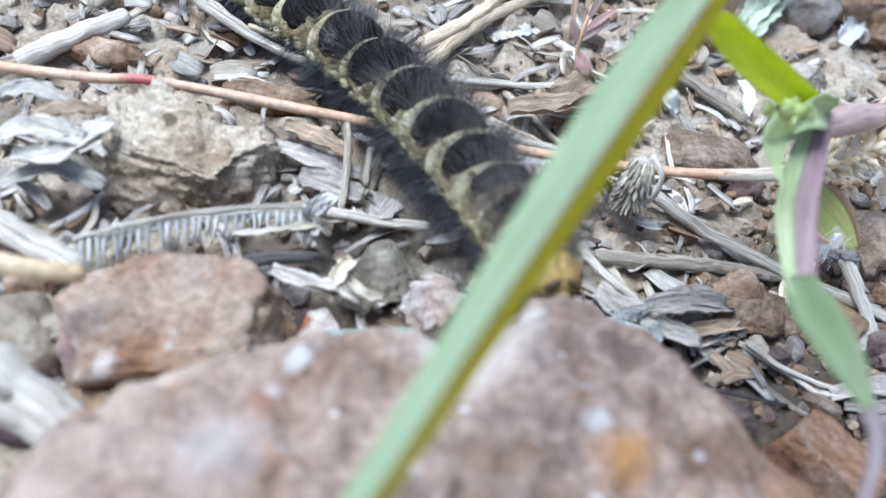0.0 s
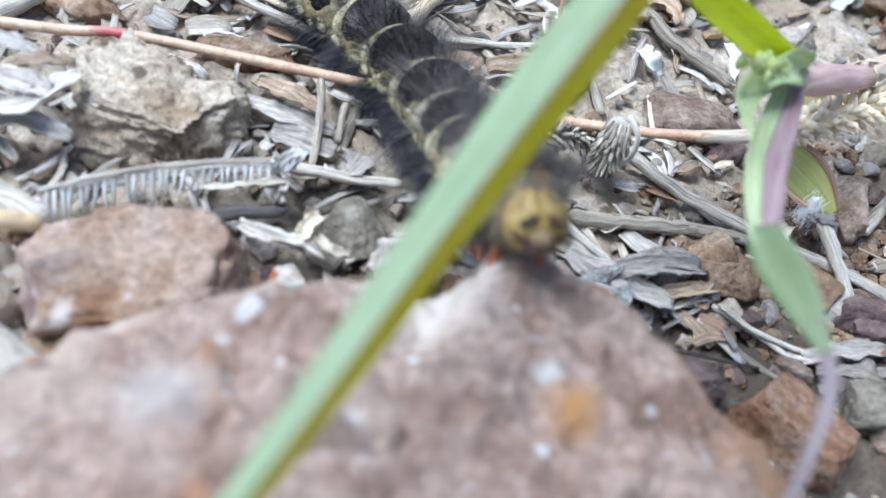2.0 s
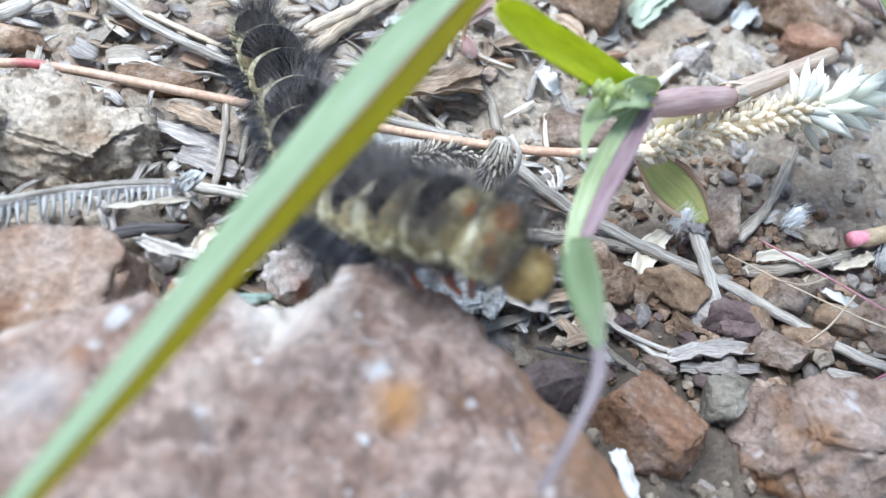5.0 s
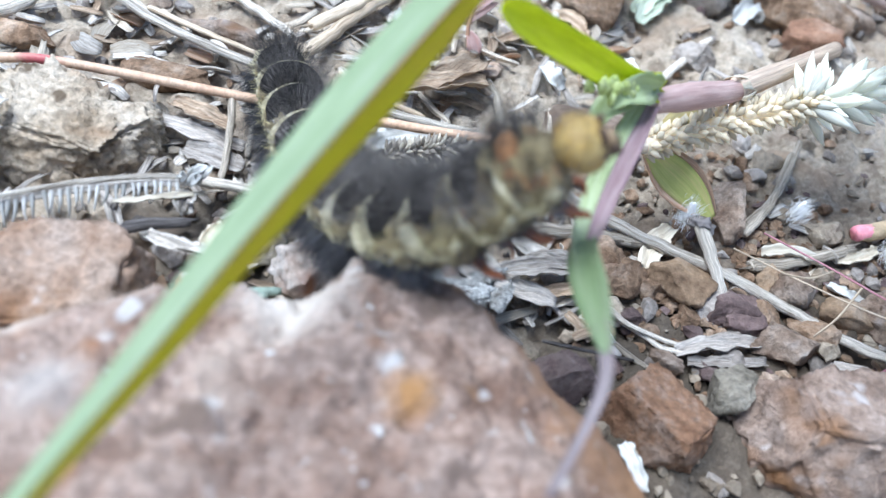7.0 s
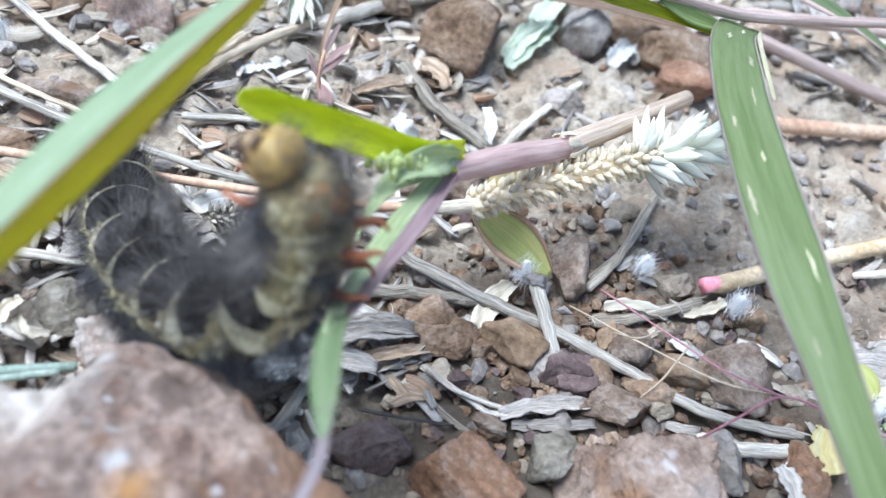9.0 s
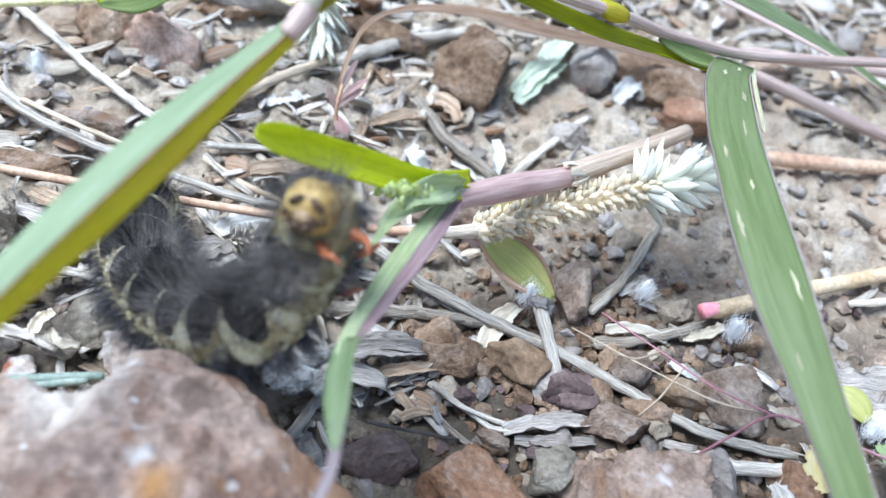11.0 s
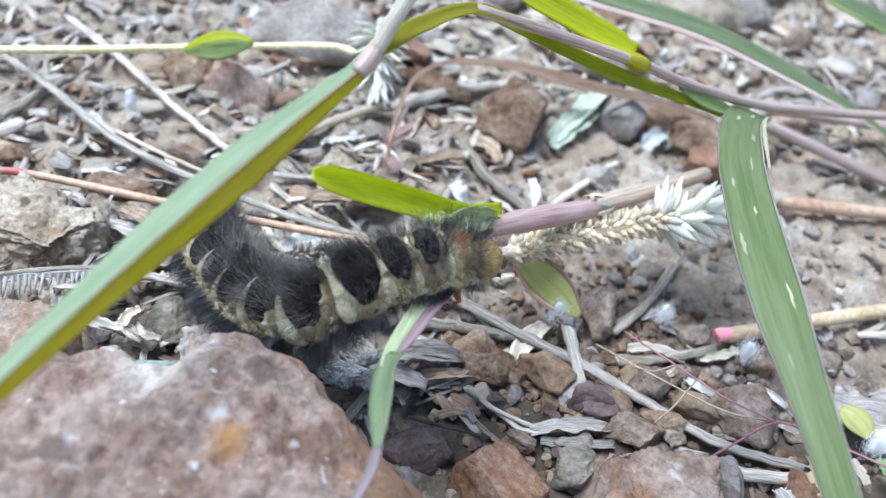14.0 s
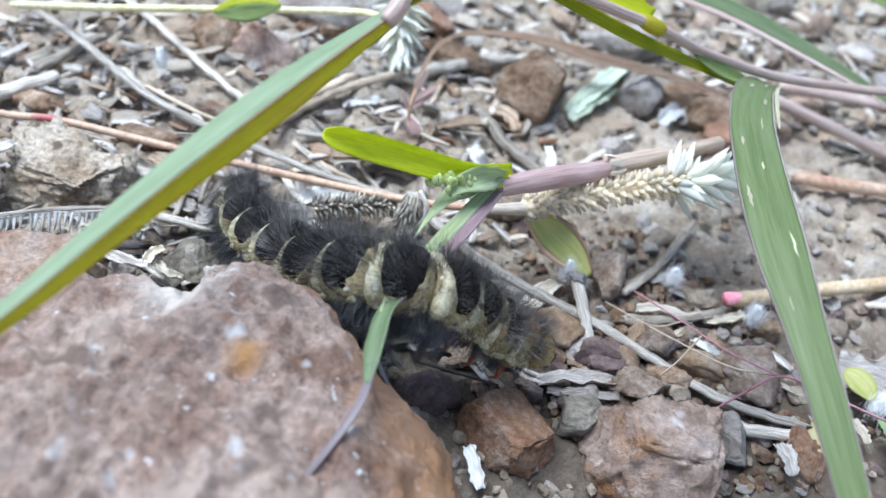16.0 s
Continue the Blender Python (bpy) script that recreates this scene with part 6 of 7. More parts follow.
def build_ring(index, parent):
    front = index < 3
    k = (0.90, 0.97, 1.0, 1.04, 1.07, 1.08, 1.08, 1.08, 1.05, 0.97, 0.80)[index]
    rx, ry, rz = REACH[index] * 0.70, 4.5 * k, 4.4 * k
    ring = part("segment", ring_skin(rx, ry, rz, index * 1.7), SKIN_FRONT if front else SKIN, parent)
    if index:
        part("dorsal_patch", back_patch(rx, ry, rz, 0.05 * rx, REACH[index] * (0.38 if front else 0.46 if index < 6 else 0.50), (0, 50, 62, 78, 82, 82, 82, 80, 78, 74, 66)[index], index), VELVET, ring, "velvety black patch on the back")
    else:
        part("rust_patch", back_patch(rx, ry, rz, 0.05 * rx, REACH[0] * 0.3, 30, 4), RUST, ring, "rusty brown patch on the back")
    part("band", arch(bmesh.new(), -rx * 0.70, 0.25, ry * 0.80, rz * 0.82, 108, (0.5, 0.6, 0.85, 1.0, 0.85)[index] if index < 5 else 0.7, index, 0.32 if 1 < index < 5 else 0.16 if index < 6 else 0.0), BAND, ring, "cream band across the back")
    for side in (-1, 1):
        wart = bmesh.new()
        for j, x in enumerate((-rx * 0.5, -rx * 0.05, rx * 0.4)):
            ball(wart, (x, side * ry * 0.88, -rz * (0.16 + 0.10 * (j % 2))), (1.1, 0.5, 0.7), 2, index + j, 0.2)
        part("wart", wart, BAND, ring)
    crest = bmesh.new()
    hairs(crest, 950 if front else 1250 if index < 6 else 900, 50 + index, rx, ry, rz, 0, 66, 2.4, 5.2, 0.021, sweep=-0.35 if index else 0.35, tufts=44 if index < 6 else 24)
    part("hair_tuft", crest, HAIR, ring, "fine grey brown hair")
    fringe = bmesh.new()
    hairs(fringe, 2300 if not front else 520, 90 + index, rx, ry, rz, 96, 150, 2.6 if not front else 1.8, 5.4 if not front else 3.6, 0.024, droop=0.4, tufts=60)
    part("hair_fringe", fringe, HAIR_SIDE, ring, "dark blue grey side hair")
    pale = bmesh.new()
    hairs(pale, 220, 130 + index, rx, ry, rz, 66, 104, 0.8, 2.0, 0.022)
    if index < 6:
        hairs(pale, 160, 170 + index, rx, ry, rz, 28, 110, 0.7, 1.6, 0.026, along=(-0.92, -0.6))
    part("pale_hair", pale, HAIR_PALE, ring)
    if front:
        for side in (-1, 1):
            leg = small_tube([(0.4, side * 1.6, -rz * 0.75), (0.9, side * 2.1, -rz - 0.9), (1.5, side * 1.9, -rz - 2.0), (1.0, side * 1.4, -rz - 2.9)], lambda u: 0.72 * (1 - 0.8 * u), 12, 8)
            part("leg", leg, LEG, ring, "shiny orange red true leg")
    elif 4 < index < 9 or index == RINGS - 1:
        for side in (-1, 1):
            part("proleg", small_tube([(0, side * 2.0, -rz * 0.6), (0, side * 2.3, -rz - 0.3), (0, side * 2.5, -rz - 1.1)], lambda u: 1.2 - 0.25 * math.sin(math.pi * u), 8, 10), PROLEG, ring)
    return ring


def build_head(parent):
    bm = bmesh.new()
    ball(bm, (0.0, 0, 0), (2.7, 3.2, 3.2), 4, 2, 0.02)
    for v in bm.verts:
        groove = math.exp(-(v.co.y / 0.45) ** 2) * max(0.0, v.co.z) * 0.10
        v.co.z -= groove
        v.co.x -= groove * 0.6
    head = part("head", bm, HEAD, parent, "glossy ochre yellow rounded head capsule")
    for side in (-1, 1):
        part("face_mark", small_tube([(2.62, side * 0.45, 1.15), (2.72, side * 1.0, 0.70), (2.50, side * 1.6, 0.28), (2.15, side * 2.1, 0.15)], lambda u: 0.18 + 0.30 * math.sin(math.pi * u), 14, 8, 0.2), FACE, head, "dark brown slanting face mark")
        part("eye_spot", ball(bmesh.new(), (2.0, side * 2.2, -1.05), (0.42, 0.42, 0.42), 2), FACE, head)
        part("antenna", small_tube([(2.5, side * 1.3, -1.6), (2.9, side * 1.5, -2.0), (3.1, side * 1.6, -2.3)], lambda u: 0.22 * (1 - 0.6 * u), 8, 6), FACE, head)
        part("jaw", ball(bmesh.new(), (2.55, side * 0.6, -2.15), (0.75, 0.75, 0.6), 2, side, 0.08), FACE, head, "dark brown jaw")
    part("mouth_rim", ball(bmesh.new(), (1.95, 0, -1.35), (0.95, 1.75, 1.15), 3, 6, 0.06), FACE, head, "dark brown mouth surround")
    part("lip", ball(bmesh.new(), (2.55, 0, -1.05), (0.70, 1.05, 0.75), 3, 3, 0.05), MOUTH, head, "grey brown upper lip")
    tuft = hairs(bmesh.new(), 420, 5, 2.6, 3.0, 3.0, 0, 100, 1.4, 3.4, 0.02, sweep=-0.1)
    part("hair_tuft", tuft, HAIR, head)
    return head


def shrunk(ob, k):
    """Scales the meshes of a part and of the pieces on it."""
    for o in (ob, *ob.children_recursive):
        o.data.transform(Matrix.Scale(k, 4))


caterpillar = base("caterpillar", (0, 0, 0), "hairy black and cream caterpillar with ochre head", "caterpillar")
head = build_head(caterpillar)
shrunk(head, 0.86)
rings = [build_ring(i, caterpillar) for i in range(RINGS)]
LINE = {}


def lies(t, *line):
    """The middle line of the body at a time, from its head to its tail, in millimetres."""
    LINE[t] = [Vector(p) for p in line]


lies(0.0, (12.0, 56.8, 20.0), (9.0, 64.6, 17.0), (4.2, 73.2, 15.0), (-1.2, 80.6, 14.0), (-7.3, 88.2, 13.0), (-13.6, 94.8, 12.0), (-20.1, 99.7, 12.0), (-27.9, 105.5, 11.0), (-35.8, 110.0, 11.0))
lies(1.0, (10.5, 57.4, 19.0), (7.5, 66.5, 17.0), (4.3, 73.7, 15.0), (0.0, 80.3, 14.0), (-6.0, 87.0, 13.0), (-11.8, 93.5, 12.0), (-18.1, 97.6, 12.0), (-25.2, 103.3, 11.0), (-31.2, 106.8, 11.0))
lies(1.5, (12.6, 53.6, 26.0), (8.8, 61.7, 20.0), (4.2, 71.1, 16.0), (0.1, 78.8, 14.0), (-4.4, 86.0, 13.0), (-10.2, 93.6, 12.0), (-15.7, 98.0, 12.0), (-20.8, 103.1, 11.0), (-27.0, 108.0, 11.0))
lies(2.0, (12.0, 49.1, 30.0), (9.0, 60.6, 22.0), (5.0, 72.7, 16.0), (0.7, 80.6, 14.0), (-3.8, 87.0, 13.0), (-9.4, 93.5, 12.0), (-14.9, 97.9, 12.0), (-21.1, 104.0, 11.0), (-27.3, 108.9, 11.0))
lies(2.5, (12.2, 49.1, 30.0), (8.0, 59.5, 23.0), (2.8, 70.1, 17.0), (-2.5, 78.7, 14.0), (-7.2, 84.8, 13.0), (-12.1, 90.2, 12.0), (-17.6, 94.4, 12.0), (-23.2, 100.4, 11.0), (-28.8, 105.4, 11.0))
lies(3.0, (14.8, 50.2, 30.0), (10.4, 59.3, 24.0), (4.9, 69.5, 18.0), (-1.2, 79.7, 14.0), (-5.9, 85.8, 13.0), (-10.8, 91.2, 12.0), (-16.3, 95.4, 12.0), (-21.9, 101.4, 11.0), (-27.4, 106.4, 11.0))
lies(3.5, (18.6, 51.1, 30.0), (14.8, 56.1, 29.0), (9.9, 62.9, 24.0), (3.9, 71.3, 18.0), (-2.4, 81.2, 15.0), (-7.4, 89.7, 13.0), (-13.0, 96.3, 12.0), (-18.7, 102.2, 11.0), (-23.9, 105.8, 11.0))
lies(4.0, (23.6, 49.0, 29.0), (18.6, 50.6, 31.0), (13.0, 54.3, 28.0), (6.4, 63.9, 20.0), (-0.4, 75.4, 15.0), (-5.7, 85.6, 13.0), (-10.7, 92.7, 12.0), (-15.9, 99.0, 11.0), (-21.0, 104.4, 11.0))
lies(4.5, (26.9, 49.7, 27.0), (22.2, 50.2, 31.0), (17.3, 52.5, 30.0), (12.0, 56.6, 26.0), (5.9, 64.7, 19.0), (-0.4, 76.0, 15.0), (-4.9, 86.1, 13.0), (-10.4, 94.4, 12.0), (-16.0, 102.3, 11.0))
lies(7.0, (27.0, 52.8, 42.0), (24.1, 52.3, 39.0), (21.0, 51.9, 35.0), (17.2, 52.0, 30.0), (11.9, 55.4, 24.0), (5.7, 64.6, 17.0), (-0.7, 74.8, 14.0), (-5.4, 84.7, 12.0), (-10.1, 93.3, 11.0))
lies(7.5, (28.5, 55.5, 42.0), (25.0, 56.5, 38.0), (21.0, 55.6, 34.0), (16.8, 55.3, 29.0), (11.7, 57.7, 23.0), (5.6, 66.0, 17.0), (0.5, 75.4, 14.0), (-3.7, 85.4, 12.0), (-8.5, 95.2, 11.0))
lies(8.0, (34.2, 60.3, 36.0), (30.4, 57.9, 36.0), (25.8, 57.8, 34.0), (21.2, 58.0, 30.0), (17.1, 57.5, 25.0), (11.3, 59.5, 20.0), (4.3, 67.4, 15.0), (-1.0, 76.9, 13.0), (-7.7, 87.4, 11.0))
lies(8.5, (29.6, 56.3, 46.0), (28.3, 57.2, 40.0), (25.9, 57.3, 35.0), (22.6, 57.5, 30.0), (18.9, 56.4, 25.0), (12.1, 59.8, 19.0), (4.7, 66.5, 15.0), (0.1, 76.0, 13.0), (-4.4, 86.9, 11.0))
lies(9.0, (23.3, 57.5, 46.0), (25.8, 57.3, 43.0), (26.5, 57.1, 37.0), (24.5, 57.1, 30.0), (20.4, 55.8, 25.0), (12.9, 60.1, 20.0), (3.8, 69.6, 15.0), (-0.7, 77.0, 13.0), (-5.0, 86.5, 11.0))
lies(9.5, (22.1, 56.6, 46.0), (25.0, 58.5, 43.0), (25.8, 58.3, 37.0), (23.5, 57.3, 30.0), (19.0, 55.2, 25.0), (11.2, 60.1, 19.0), (3.3, 68.2, 15.0), (-1.4, 75.5, 13.0), (-4.5, 84.0, 11.0))
lies(10.0, (19.9, 56.9, 46.0), (22.8, 60.6, 44.0), (24.9, 61.1, 39.0), (24.3, 59.9, 32.0), (19.8, 57.7, 25.0), (12.6, 60.4, 19.0), (4.0, 67.2, 15.0), (-1.6, 74.9, 13.0), (-3.3, 83.6, 11.0))
lies(12.5, (35.2, 59.9, 34.0), (30.7, 59.5, 33.0), (26.5, 58.1, 32.0), (23.0, 56.9, 28.0), (18.9, 54.8, 23.0), (11.1, 59.5, 18.0), (2.5, 67.9, 14.0), (-3.7, 77.3, 12.0), (-4.6, 87.2, 11.0))
lies(13.0, (36.3, 64.7, 29.0), (31.1, 63.8, 30.0), (25.9, 61.9, 29.0), (22.8, 58.7, 27.0), (18.9, 55.4, 23.0), (11.5, 59.2, 18.0), (2.7, 67.5, 14.0), (-3.6, 76.7, 12.0), (-5.1, 86.2, 10.0))
lies(13.5, (35.9, 68.5, 28.0), (30.6, 66.0, 29.0), (25.2, 64.0, 28.0), (21.9, 60.5, 26.0), (18.0, 56.4, 23.0), (10.7, 59.5, 18.0), (2.2, 67.9, 14.0), (-4.1, 77.2, 12.0), (-5.5, 86.7, 10.0))
lies(14.0, (38.8, 71.2, 27.0), (33.2, 68.0, 28.0), (28.0, 65.0, 27.0), (23.2, 61.1, 26.0), (17.9, 59.1, 22.0), (10.3, 62.8, 18.0), (1.8, 71.3, 14.0), (-3.9, 78.2, 12.0), (-3.6, 83.6, 10.0))
lies(14.5, (40.8, 60.6, 22.0), (36.9, 60.4, 28.0), (32.2, 57.5, 30.0), (26.6, 57.7, 28.0), (21.2, 56.8, 24.0), (15.9, 56.9, 19.0), (8.0, 62.8, 14.0), (1.0, 71.5, 12.0), (-3.9, 80.8, 10.0))
lies(15.0, (39.8, 54.8, 12.0), (40.7, 56.9, 18.0), (37.3, 58.1, 24.0), (31.6, 56.0, 27.0), (26.0, 56.0, 25.0), (20.7, 57.1, 20.0), (13.2, 60.6, 15.0), (4.6, 69.3, 12.0), (-1.6, 77.6, 10.0))
lies(15.5, (44.1, 55.2, 9.0), (41.4, 56.1, 14.0), (37.1, 57.1, 20.0), (31.5, 56.2, 24.0), (25.9, 55.0, 23.0), (19.5, 56.7, 19.0), (11.9, 60.4, 15.0), (3.6, 68.2, 12.0), (-2.3, 75.3, 10.0))
lies(16.0, (49.4, 64.3, 9.0), (43.8, 61.7, 13.0), (37.8, 59.9, 18.0), (32.6, 56.9, 22.0), (26.6, 56.6, 22.0), (19.9, 58.4, 19.0), (11.5, 63.3, 15.0), (3.3, 70.2, 12.0), (-2.1, 78.0, 10.0))


def line_at(t):
    times = sorted(LINE)
    t = min(max(t, times[0]), times[-1])
    i = max(k for k, s in enumerate(times) if s <= t)
    j = min(i + 1, len(times) - 1)
    u = 0 if i == j else (t - times[i]) / (times[j] - times[i])
    u = u * u * (3 - 2 * u) if times[j] - times[i] > 1 else u
    return [a.lerp(b, u) for a, b in zip(LINE[times[i]], LINE[times[j]])]


TURN = Vector((0.45, -0.5, 1.1))  # the head looks round while it feels for the edge


def body_poses(t):
    """A pose for the head and for each ring."""
    n = 160
    pts = glide(line_at(t), n)
    whole = 3.0 + sum(REACH)
    out = []
    for k in range(RINGS + 1):
        u = (3.0 + sum(REACH[:k - 1]) + REACH[k - 1] / 2) / whole if k else 0.6 / whole
        i = round(u * (n - 1))
        ahead = (pts[max(i - 7, 0)] - pts[min(i + 7, n - 1)]).normalized()
        if k == 0:
            ahead = (ahead + TURN * max(0.0, 1 - abs(t - 3.7) / 0.9)).normalized()
        side = Vector((0, 0, 1)).cross(ahead)
        side = side.normalized() if side.length > 0.05 else Vector((0, 1, 0))
        up = ahead.cross(side)
        m = Matrix((ahead, side, up)).transposed().to_4x4()
        m.translation = pts[i] * MM
        out.append(m)
    return out


def motions():
    times = [i * 0.25 for i in range(65)]
    poses = [body_poses(t) for t in times]
    for k, ob in enumerate([head, *rings]):
        walk(ob, [(t, p[k]) for t, p in zip(times, poses)])
    lever = Vector((1, -1, 0)).normalized()
    sag = ((0.0, 0.0), (4.5, -1.0), (7.0, 0.0), (8.0, 3.0), (8.5, 0.0), (9.0, 0.5), (10.0, 1.0), (12.5, 2.7), (13.0, 3.2), (13.5, 4.2), (14.0, 5.2), (14.5, 6.0), (15.0, 8.0), (15.5, 8.5), (16.0, 8.8))
    walk(herb, [(t, Matrix.Translation(Vector(HERB_PIVOT) * MM) @ Matrix.Rotation(radians(a), 4, lever)) for t, a in sag])
    for ob in still_husks:
        walk(ob, [(t, Matrix.Rotation(radians(-a), 4, lever)) for t, a in sag])
    sway = ((0.0, 0.55, -0.17, -0.15), (1.5, 0.38, -0.12, -0.11), (2.0, 0.6, -0.21, -0.18), (3.0, 0.21, -0.08, -0.07), (4.5, 0.27, -0.11, -0.10), (7.0, -0.2, 0.08, 0.07), (8.0, -0.45, 0.21, 0.19), (8.5, 0.33, -0.18, -0.16), (9.0, -0.94, 0.5, 0.44), (9.5, -1.06, 0.54, 0.49), (10.0, -1.18, 0.58, 0.52), (12.5, 1.54, -0.74, -0.99), (13.0, 0.73, -0.34, -0.46), (14.0, 0.35, -0.15, -0.21), (15.0, -0.42, 0.18, 0.26), (16.0, 1.29, -0.57, -0.85))
    walk(drooping_grass, [(t, Matrix.Translation(Vector((20.0 + x, 71.0 + y, 52.0 + z)) * MM)) for t, x, y, z in sway])
    node = Vector((38.0, 81.6, 26.3)) - Vector(HERB_PIVOT)
    swing = ((0.0, -0.3, -0.3, 0.6), (2.5, -1.5, -2.0, 1.0), (3.5, -3.0, -4.5, 1.4), (4.5, -2.0, -3.6, 1.2), (7.0, -0.4, -2.9, 1.2), (8.0, -4.2, -2.5, 2.3), (9.5, -4.5, -1.1, 2.7), (10.2, -4.3, -1.4, 3.0), (12.3, -2.5, -5.2, 5.1), (12.8, -2.2, -4.5, 5.0), (14.0, -0.4, 2.0, 3.7), (16.0, -0.8, 1.5, 2.1))
    rows = []
    for t, *bend in swing:
        v = Vector(bend)
        rows.append((t, Matrix.Translation(node * MM) @ Matrix.Rotation(radians(v.length), 4, v.normalized()) @ Matrix.Translation(-node * MM)))
    walk(hanging_leaf, rows)


# ---- small loose litter ----
def clear(x, y):
    """Whether a place lies outside the big rock."""
    return ((x - 8) / 38) ** 2 + ((y - 22) / 34) ** 2 > 1


def build_pebbles():
    r = random.Random(21)
    kinds = [(ROCK_BROWN, "small reddish brown pebble on the soil"), (ROCK_PINK, "small pinkish pebble on the soil"), (ROCK_TAN, "small pale tan pebble on the soil"), (ROCK_OCHRE, "small ochre brown pebble on the soil"), (ROCK_DARK, "small dark pebble on the soil"), (ROCK_GREY, "small crumb of grey soil")]
    made = 0
    while made < 225:
        x, y = (r.uniform(-95, 150), 40 + 210 * r.random() ** 1.3) if made < 190 else (r.uniform(42, 110), r.uniform(62, 105))
        if not clear(x, y):
            continue
        far = max(0.0, (y - 110) / 100)
        s = r.uniform(1.8, 4.6) * (1 + 0.9 * far) * (1 if made < 190 else 0.7) * (1.9 if r.random() < 0.12 + 0.15 * far else 1)
        m, label = kinds[r.choice((0, 0, 1, 1, 2, 2, 3, 4, 5, 5) if y < 105 else (1, 1, 2, 2, 3, 5))]
        sx, sy, sz = s * r.uniform(0.9, 1.4), s * r.uniform(0.8, 1.2), s * r.uniform(0.6, 0.95)
        bm = pebble_mesh(bmesh.new(), (sx, sy, sz), 700 + made, 4 if y < 110 else 3, r.uniform(0.75, 1.0), rough=0.11, turn=r.uniform(0, 6.3))
        tagged(shape("pebble", bm, m, origin=(x, y, ground_height(x, y) + sz * 0.12)), label, "pebble", "pebbles on the soil")
        made += 1


def build_gravel(name, material, count, lo, hi, seed, label, cluster=False):
    r = random.Random(seed)
    verts, faces = [], []
    ico = bmesh.new()
    bmesh.ops.create_icosphere(ico, subdivisions=2, radius=1.0)
    ball_v, ball_f = [v.co.copy() for v in ico.verts], [[v.index for v in f.verts] for f in ico.faces]
    ico.free()
    n = 0
    while n < count:
        x, y = (r.uniform(-90, 150), 38 + 200 * r.random() ** 1.4) if not cluster or r.random() < 0.35 else (r.gauss(62, 16), r.gauss(82, 12))
        if not clear(x, y):
            continue
        s = r.uniform(lo, hi)
        m = Matrix.Rotation(r.uniform(0, 6.3), 3, "Z") @ Matrix.Rotation(r.uniform(-0.4, 0.4), 3, "X") @ Matrix.Diagonal((s * r.uniform(0.7, 1.3), s * r.uniform(0.7, 1.2), s * r.uniform(0.5, 0.9)))
        c, k = Vector((x, y, ground_height(x, y) + s * 0.1)), len(verts)
        cuts = [(Vector((r.gauss(0, 1), r.gauss(0, 1), r.gauss(0, 1))).normalized(), r.uniform(0.35, 0.75)) for _ in range(6)]
        for v in ball_v:
            q = v.copy()
            for d, lim in cuts:
                q -= d * max(0.0, q.dot(d) - lim)
            verts.append(tuple((m @ (q * (1.3 + 0.3 * noise.noise(v * 2.5 + Vector((n * 3.3, 0, 0))))) + c) * MM))
        faces += [[i + k for i in f] for f in ball_f]
        n += 1
    me = bpy.data.meshes.new(name)
    me.from_pydata(verts, [], faces)
    me.materials.append(material)
    return tagged(new(name, me), label, "gravel", kind="stuff")


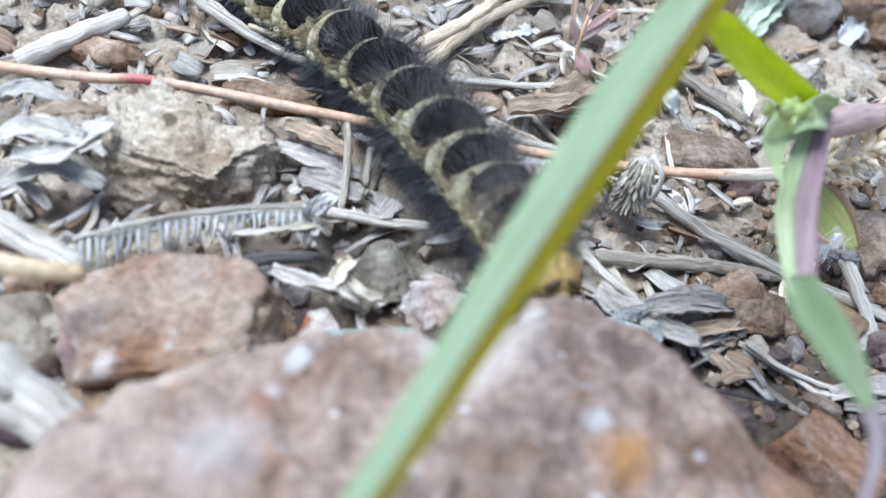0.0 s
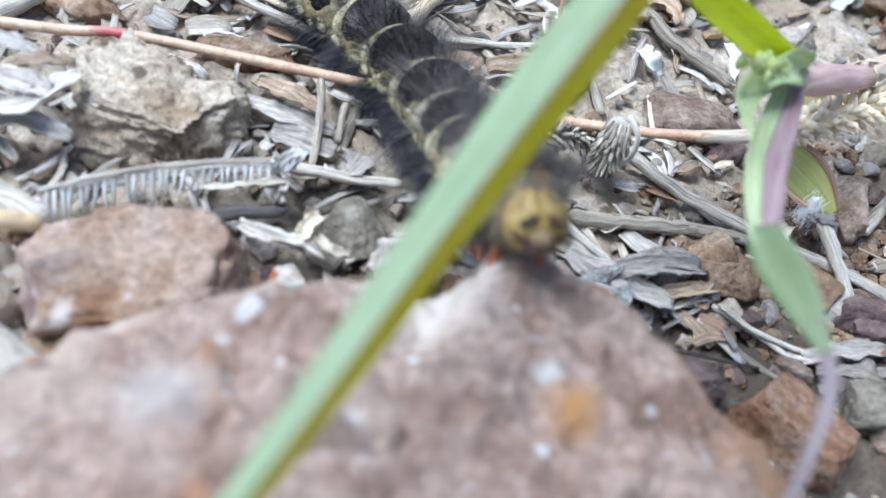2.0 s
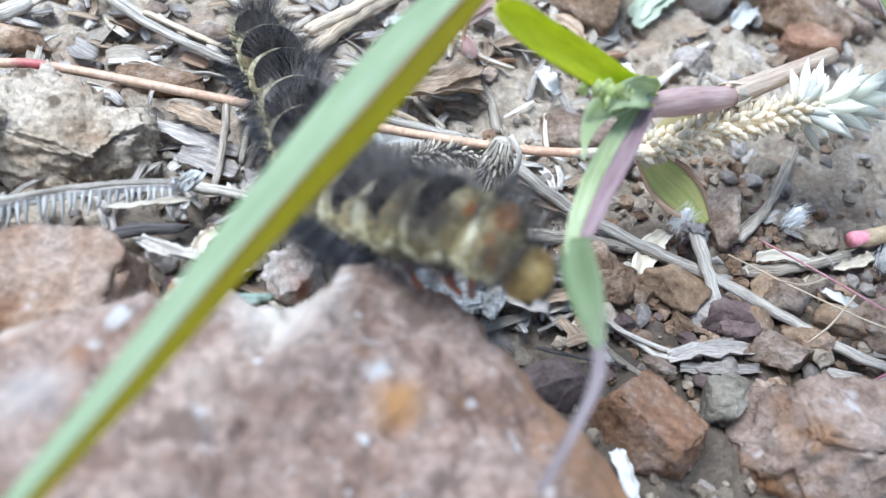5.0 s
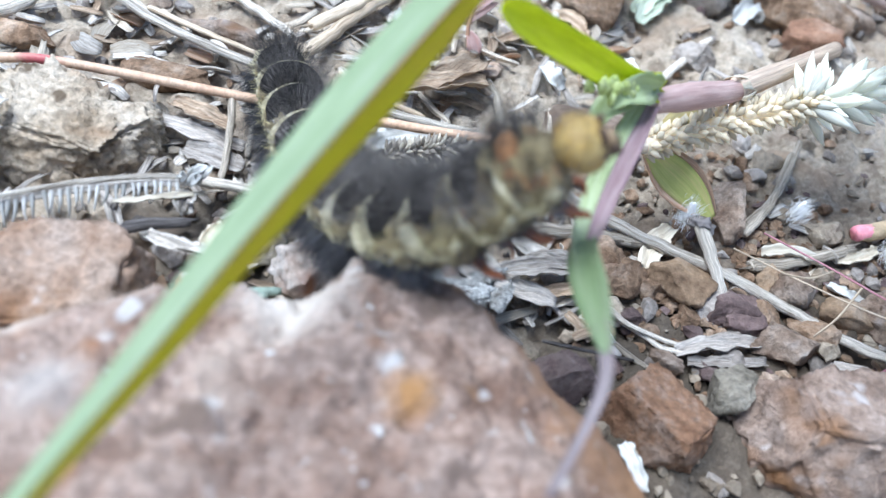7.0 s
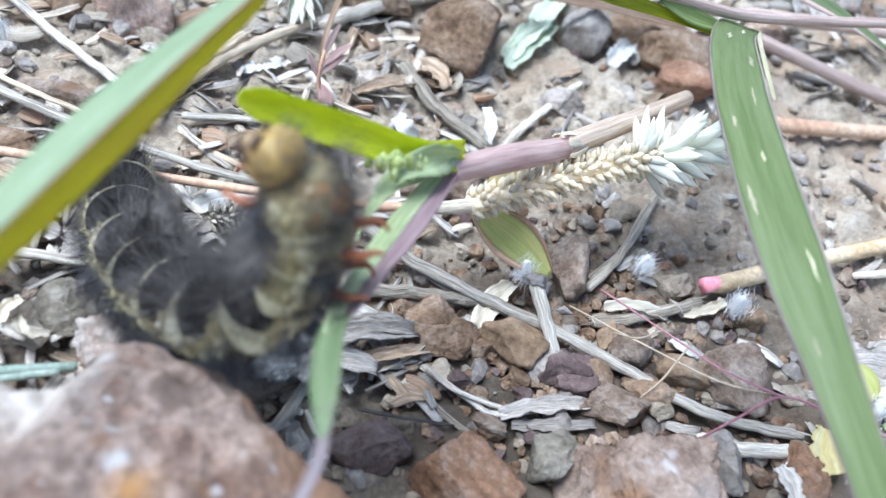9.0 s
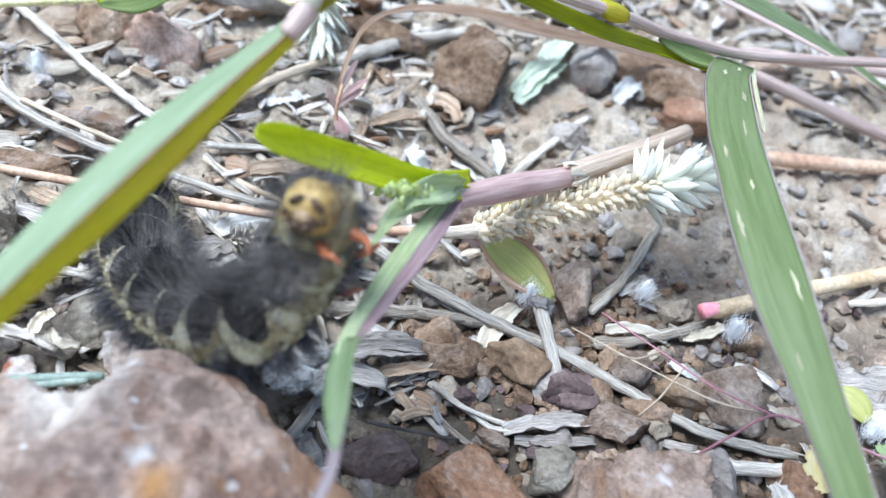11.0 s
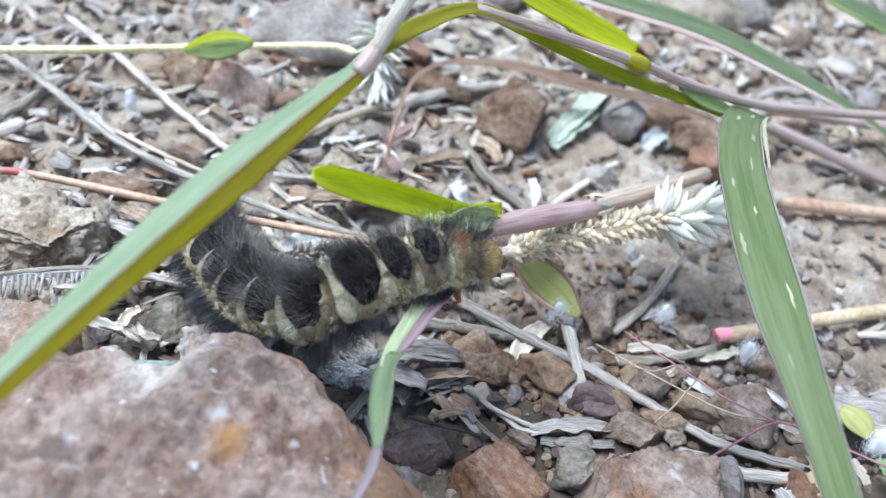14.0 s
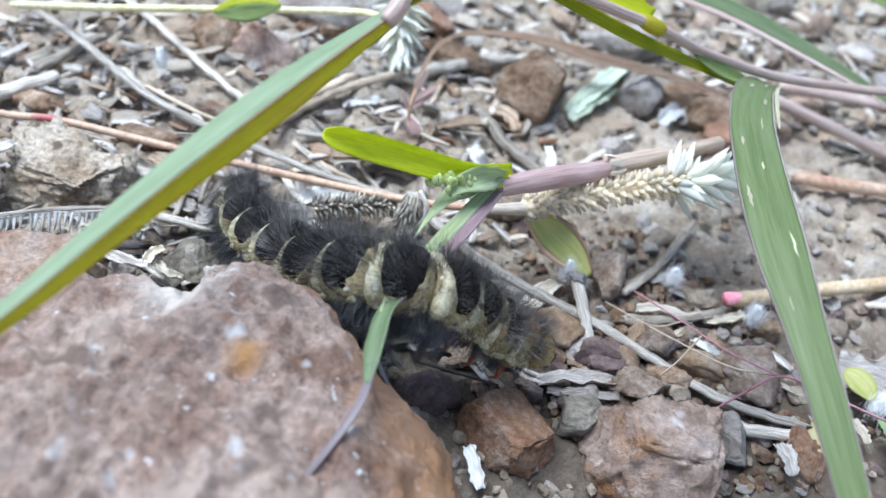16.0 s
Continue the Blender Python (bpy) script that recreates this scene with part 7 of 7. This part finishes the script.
def build_chaff(name, material, count, long0, long1, wide, seed, label, lift=0.6):
    """Short bits of straw and husk strewn over the soil."""
    r = random.Random(seed)
    bm = bmesh.new()
    n = 0
    while n < count:
        x, y = r.uniform(-90, 150), 38 + 200 * r.random() ** 1.3
        if not clear(x, y) or (x > 42 and 66 < y < 150 and r.random() < 0.86) or (x > 30 and y <= 66):
            continue
        ln, a = r.uniform(long0, long1), r.uniform(0, math.pi)
        d = Vector((math.cos(a), math.sin(a), r.gauss(0, 0.10)))
        p = Vector((x, y, ground_height(x, y) + r.uniform(0.3, 1.2) + lift * r.random()))
        grow = 1 + max(0.0, min(1.0, (y - 105) / 70)) * 0.35
        w, ln = wide * r.uniform(0.5, 1.2) * grow, ln * grow
        q = Vector((-d.y, d.x, 0)) * r.uniform(-0.12, 0.12) * ln
        pts = glide([p - d * ln / 2, p + q, p + d * ln / 2], 6)
        ribbon(bm, pts, lambda u: w * (0.55 + 0.45 * math.sin(math.pi * (0.1 + 0.8 * u))), 0.12, r.uniform(0.2, 0.9), (r.gauss(0, 0.4), r.gauss(0, 0.4), 1), 3, 0.1, n * 0.7, 0.2)
        n += 1
    return tagged(shape(name, bm, material), label, "litter", kind="stuff")


build_pebbles()
build_gravel("gravel", ROCK_BROWN, 900, 0.3, 1.2, 31, "fine reddish brown gravel strewn on the soil", True)
build_gravel("gravel", ROCK_DARK, 200, 0.3, 1.2, 35, "fine dark gravel strewn on the soil", True)
build_gravel("gravel", ROCK_GREY, 2600, 0.25, 1.0, 32, "fine crumbs of grey clay soil")
build_gravel("gravel", ROCK_TAN, 1100, 0.4, 1.5, 33, "fine pale tan gravel strewn on the soil")
build_chaff("straw_litter", HUSK_TAN, 260, 3, 11, 1.2, 46, "bits of tan straw on the soil")
build_chaff("straw_litter", HUSK_GREY, 330, 3, 11, 1.2, 41, "bits of grey weathered straw on the soil")
build_chaff("straw_litter", HUSK_PALE, 480, 2.0, 8, 1.4, 42, "bits of pale straw and husk on the soil")
build_chaff("leaf_litter", HUSK_BROWN, 260, 2.5, 7, 1.8, 43, "crumbs of brown dead leaf on the soil")
build_chaff("leaf_litter", HUSK_TAN, 110, 3.0, 6.5, 3.2, 47, "flat tan flakes of dead leaf on the soil", 0.3)
build_chaff("leaf_litter", HUSK_PALE, 120, 3.0, 6.0, 2.8, 48, "flat pale flakes of dead leaf on the soil", 0.3)
build_chaff("leaf_litter", DEAD_BLADE, 70, 3.0, 6.5, 2.8, 49, "flat reddish flakes of dead leaf on the soil", 0.3)
build_chaff("chaff", HUSK_PALE, 130, 1.5, 4.0, 1.8, 44, "pale flakes of chaff on the soil")

motions()
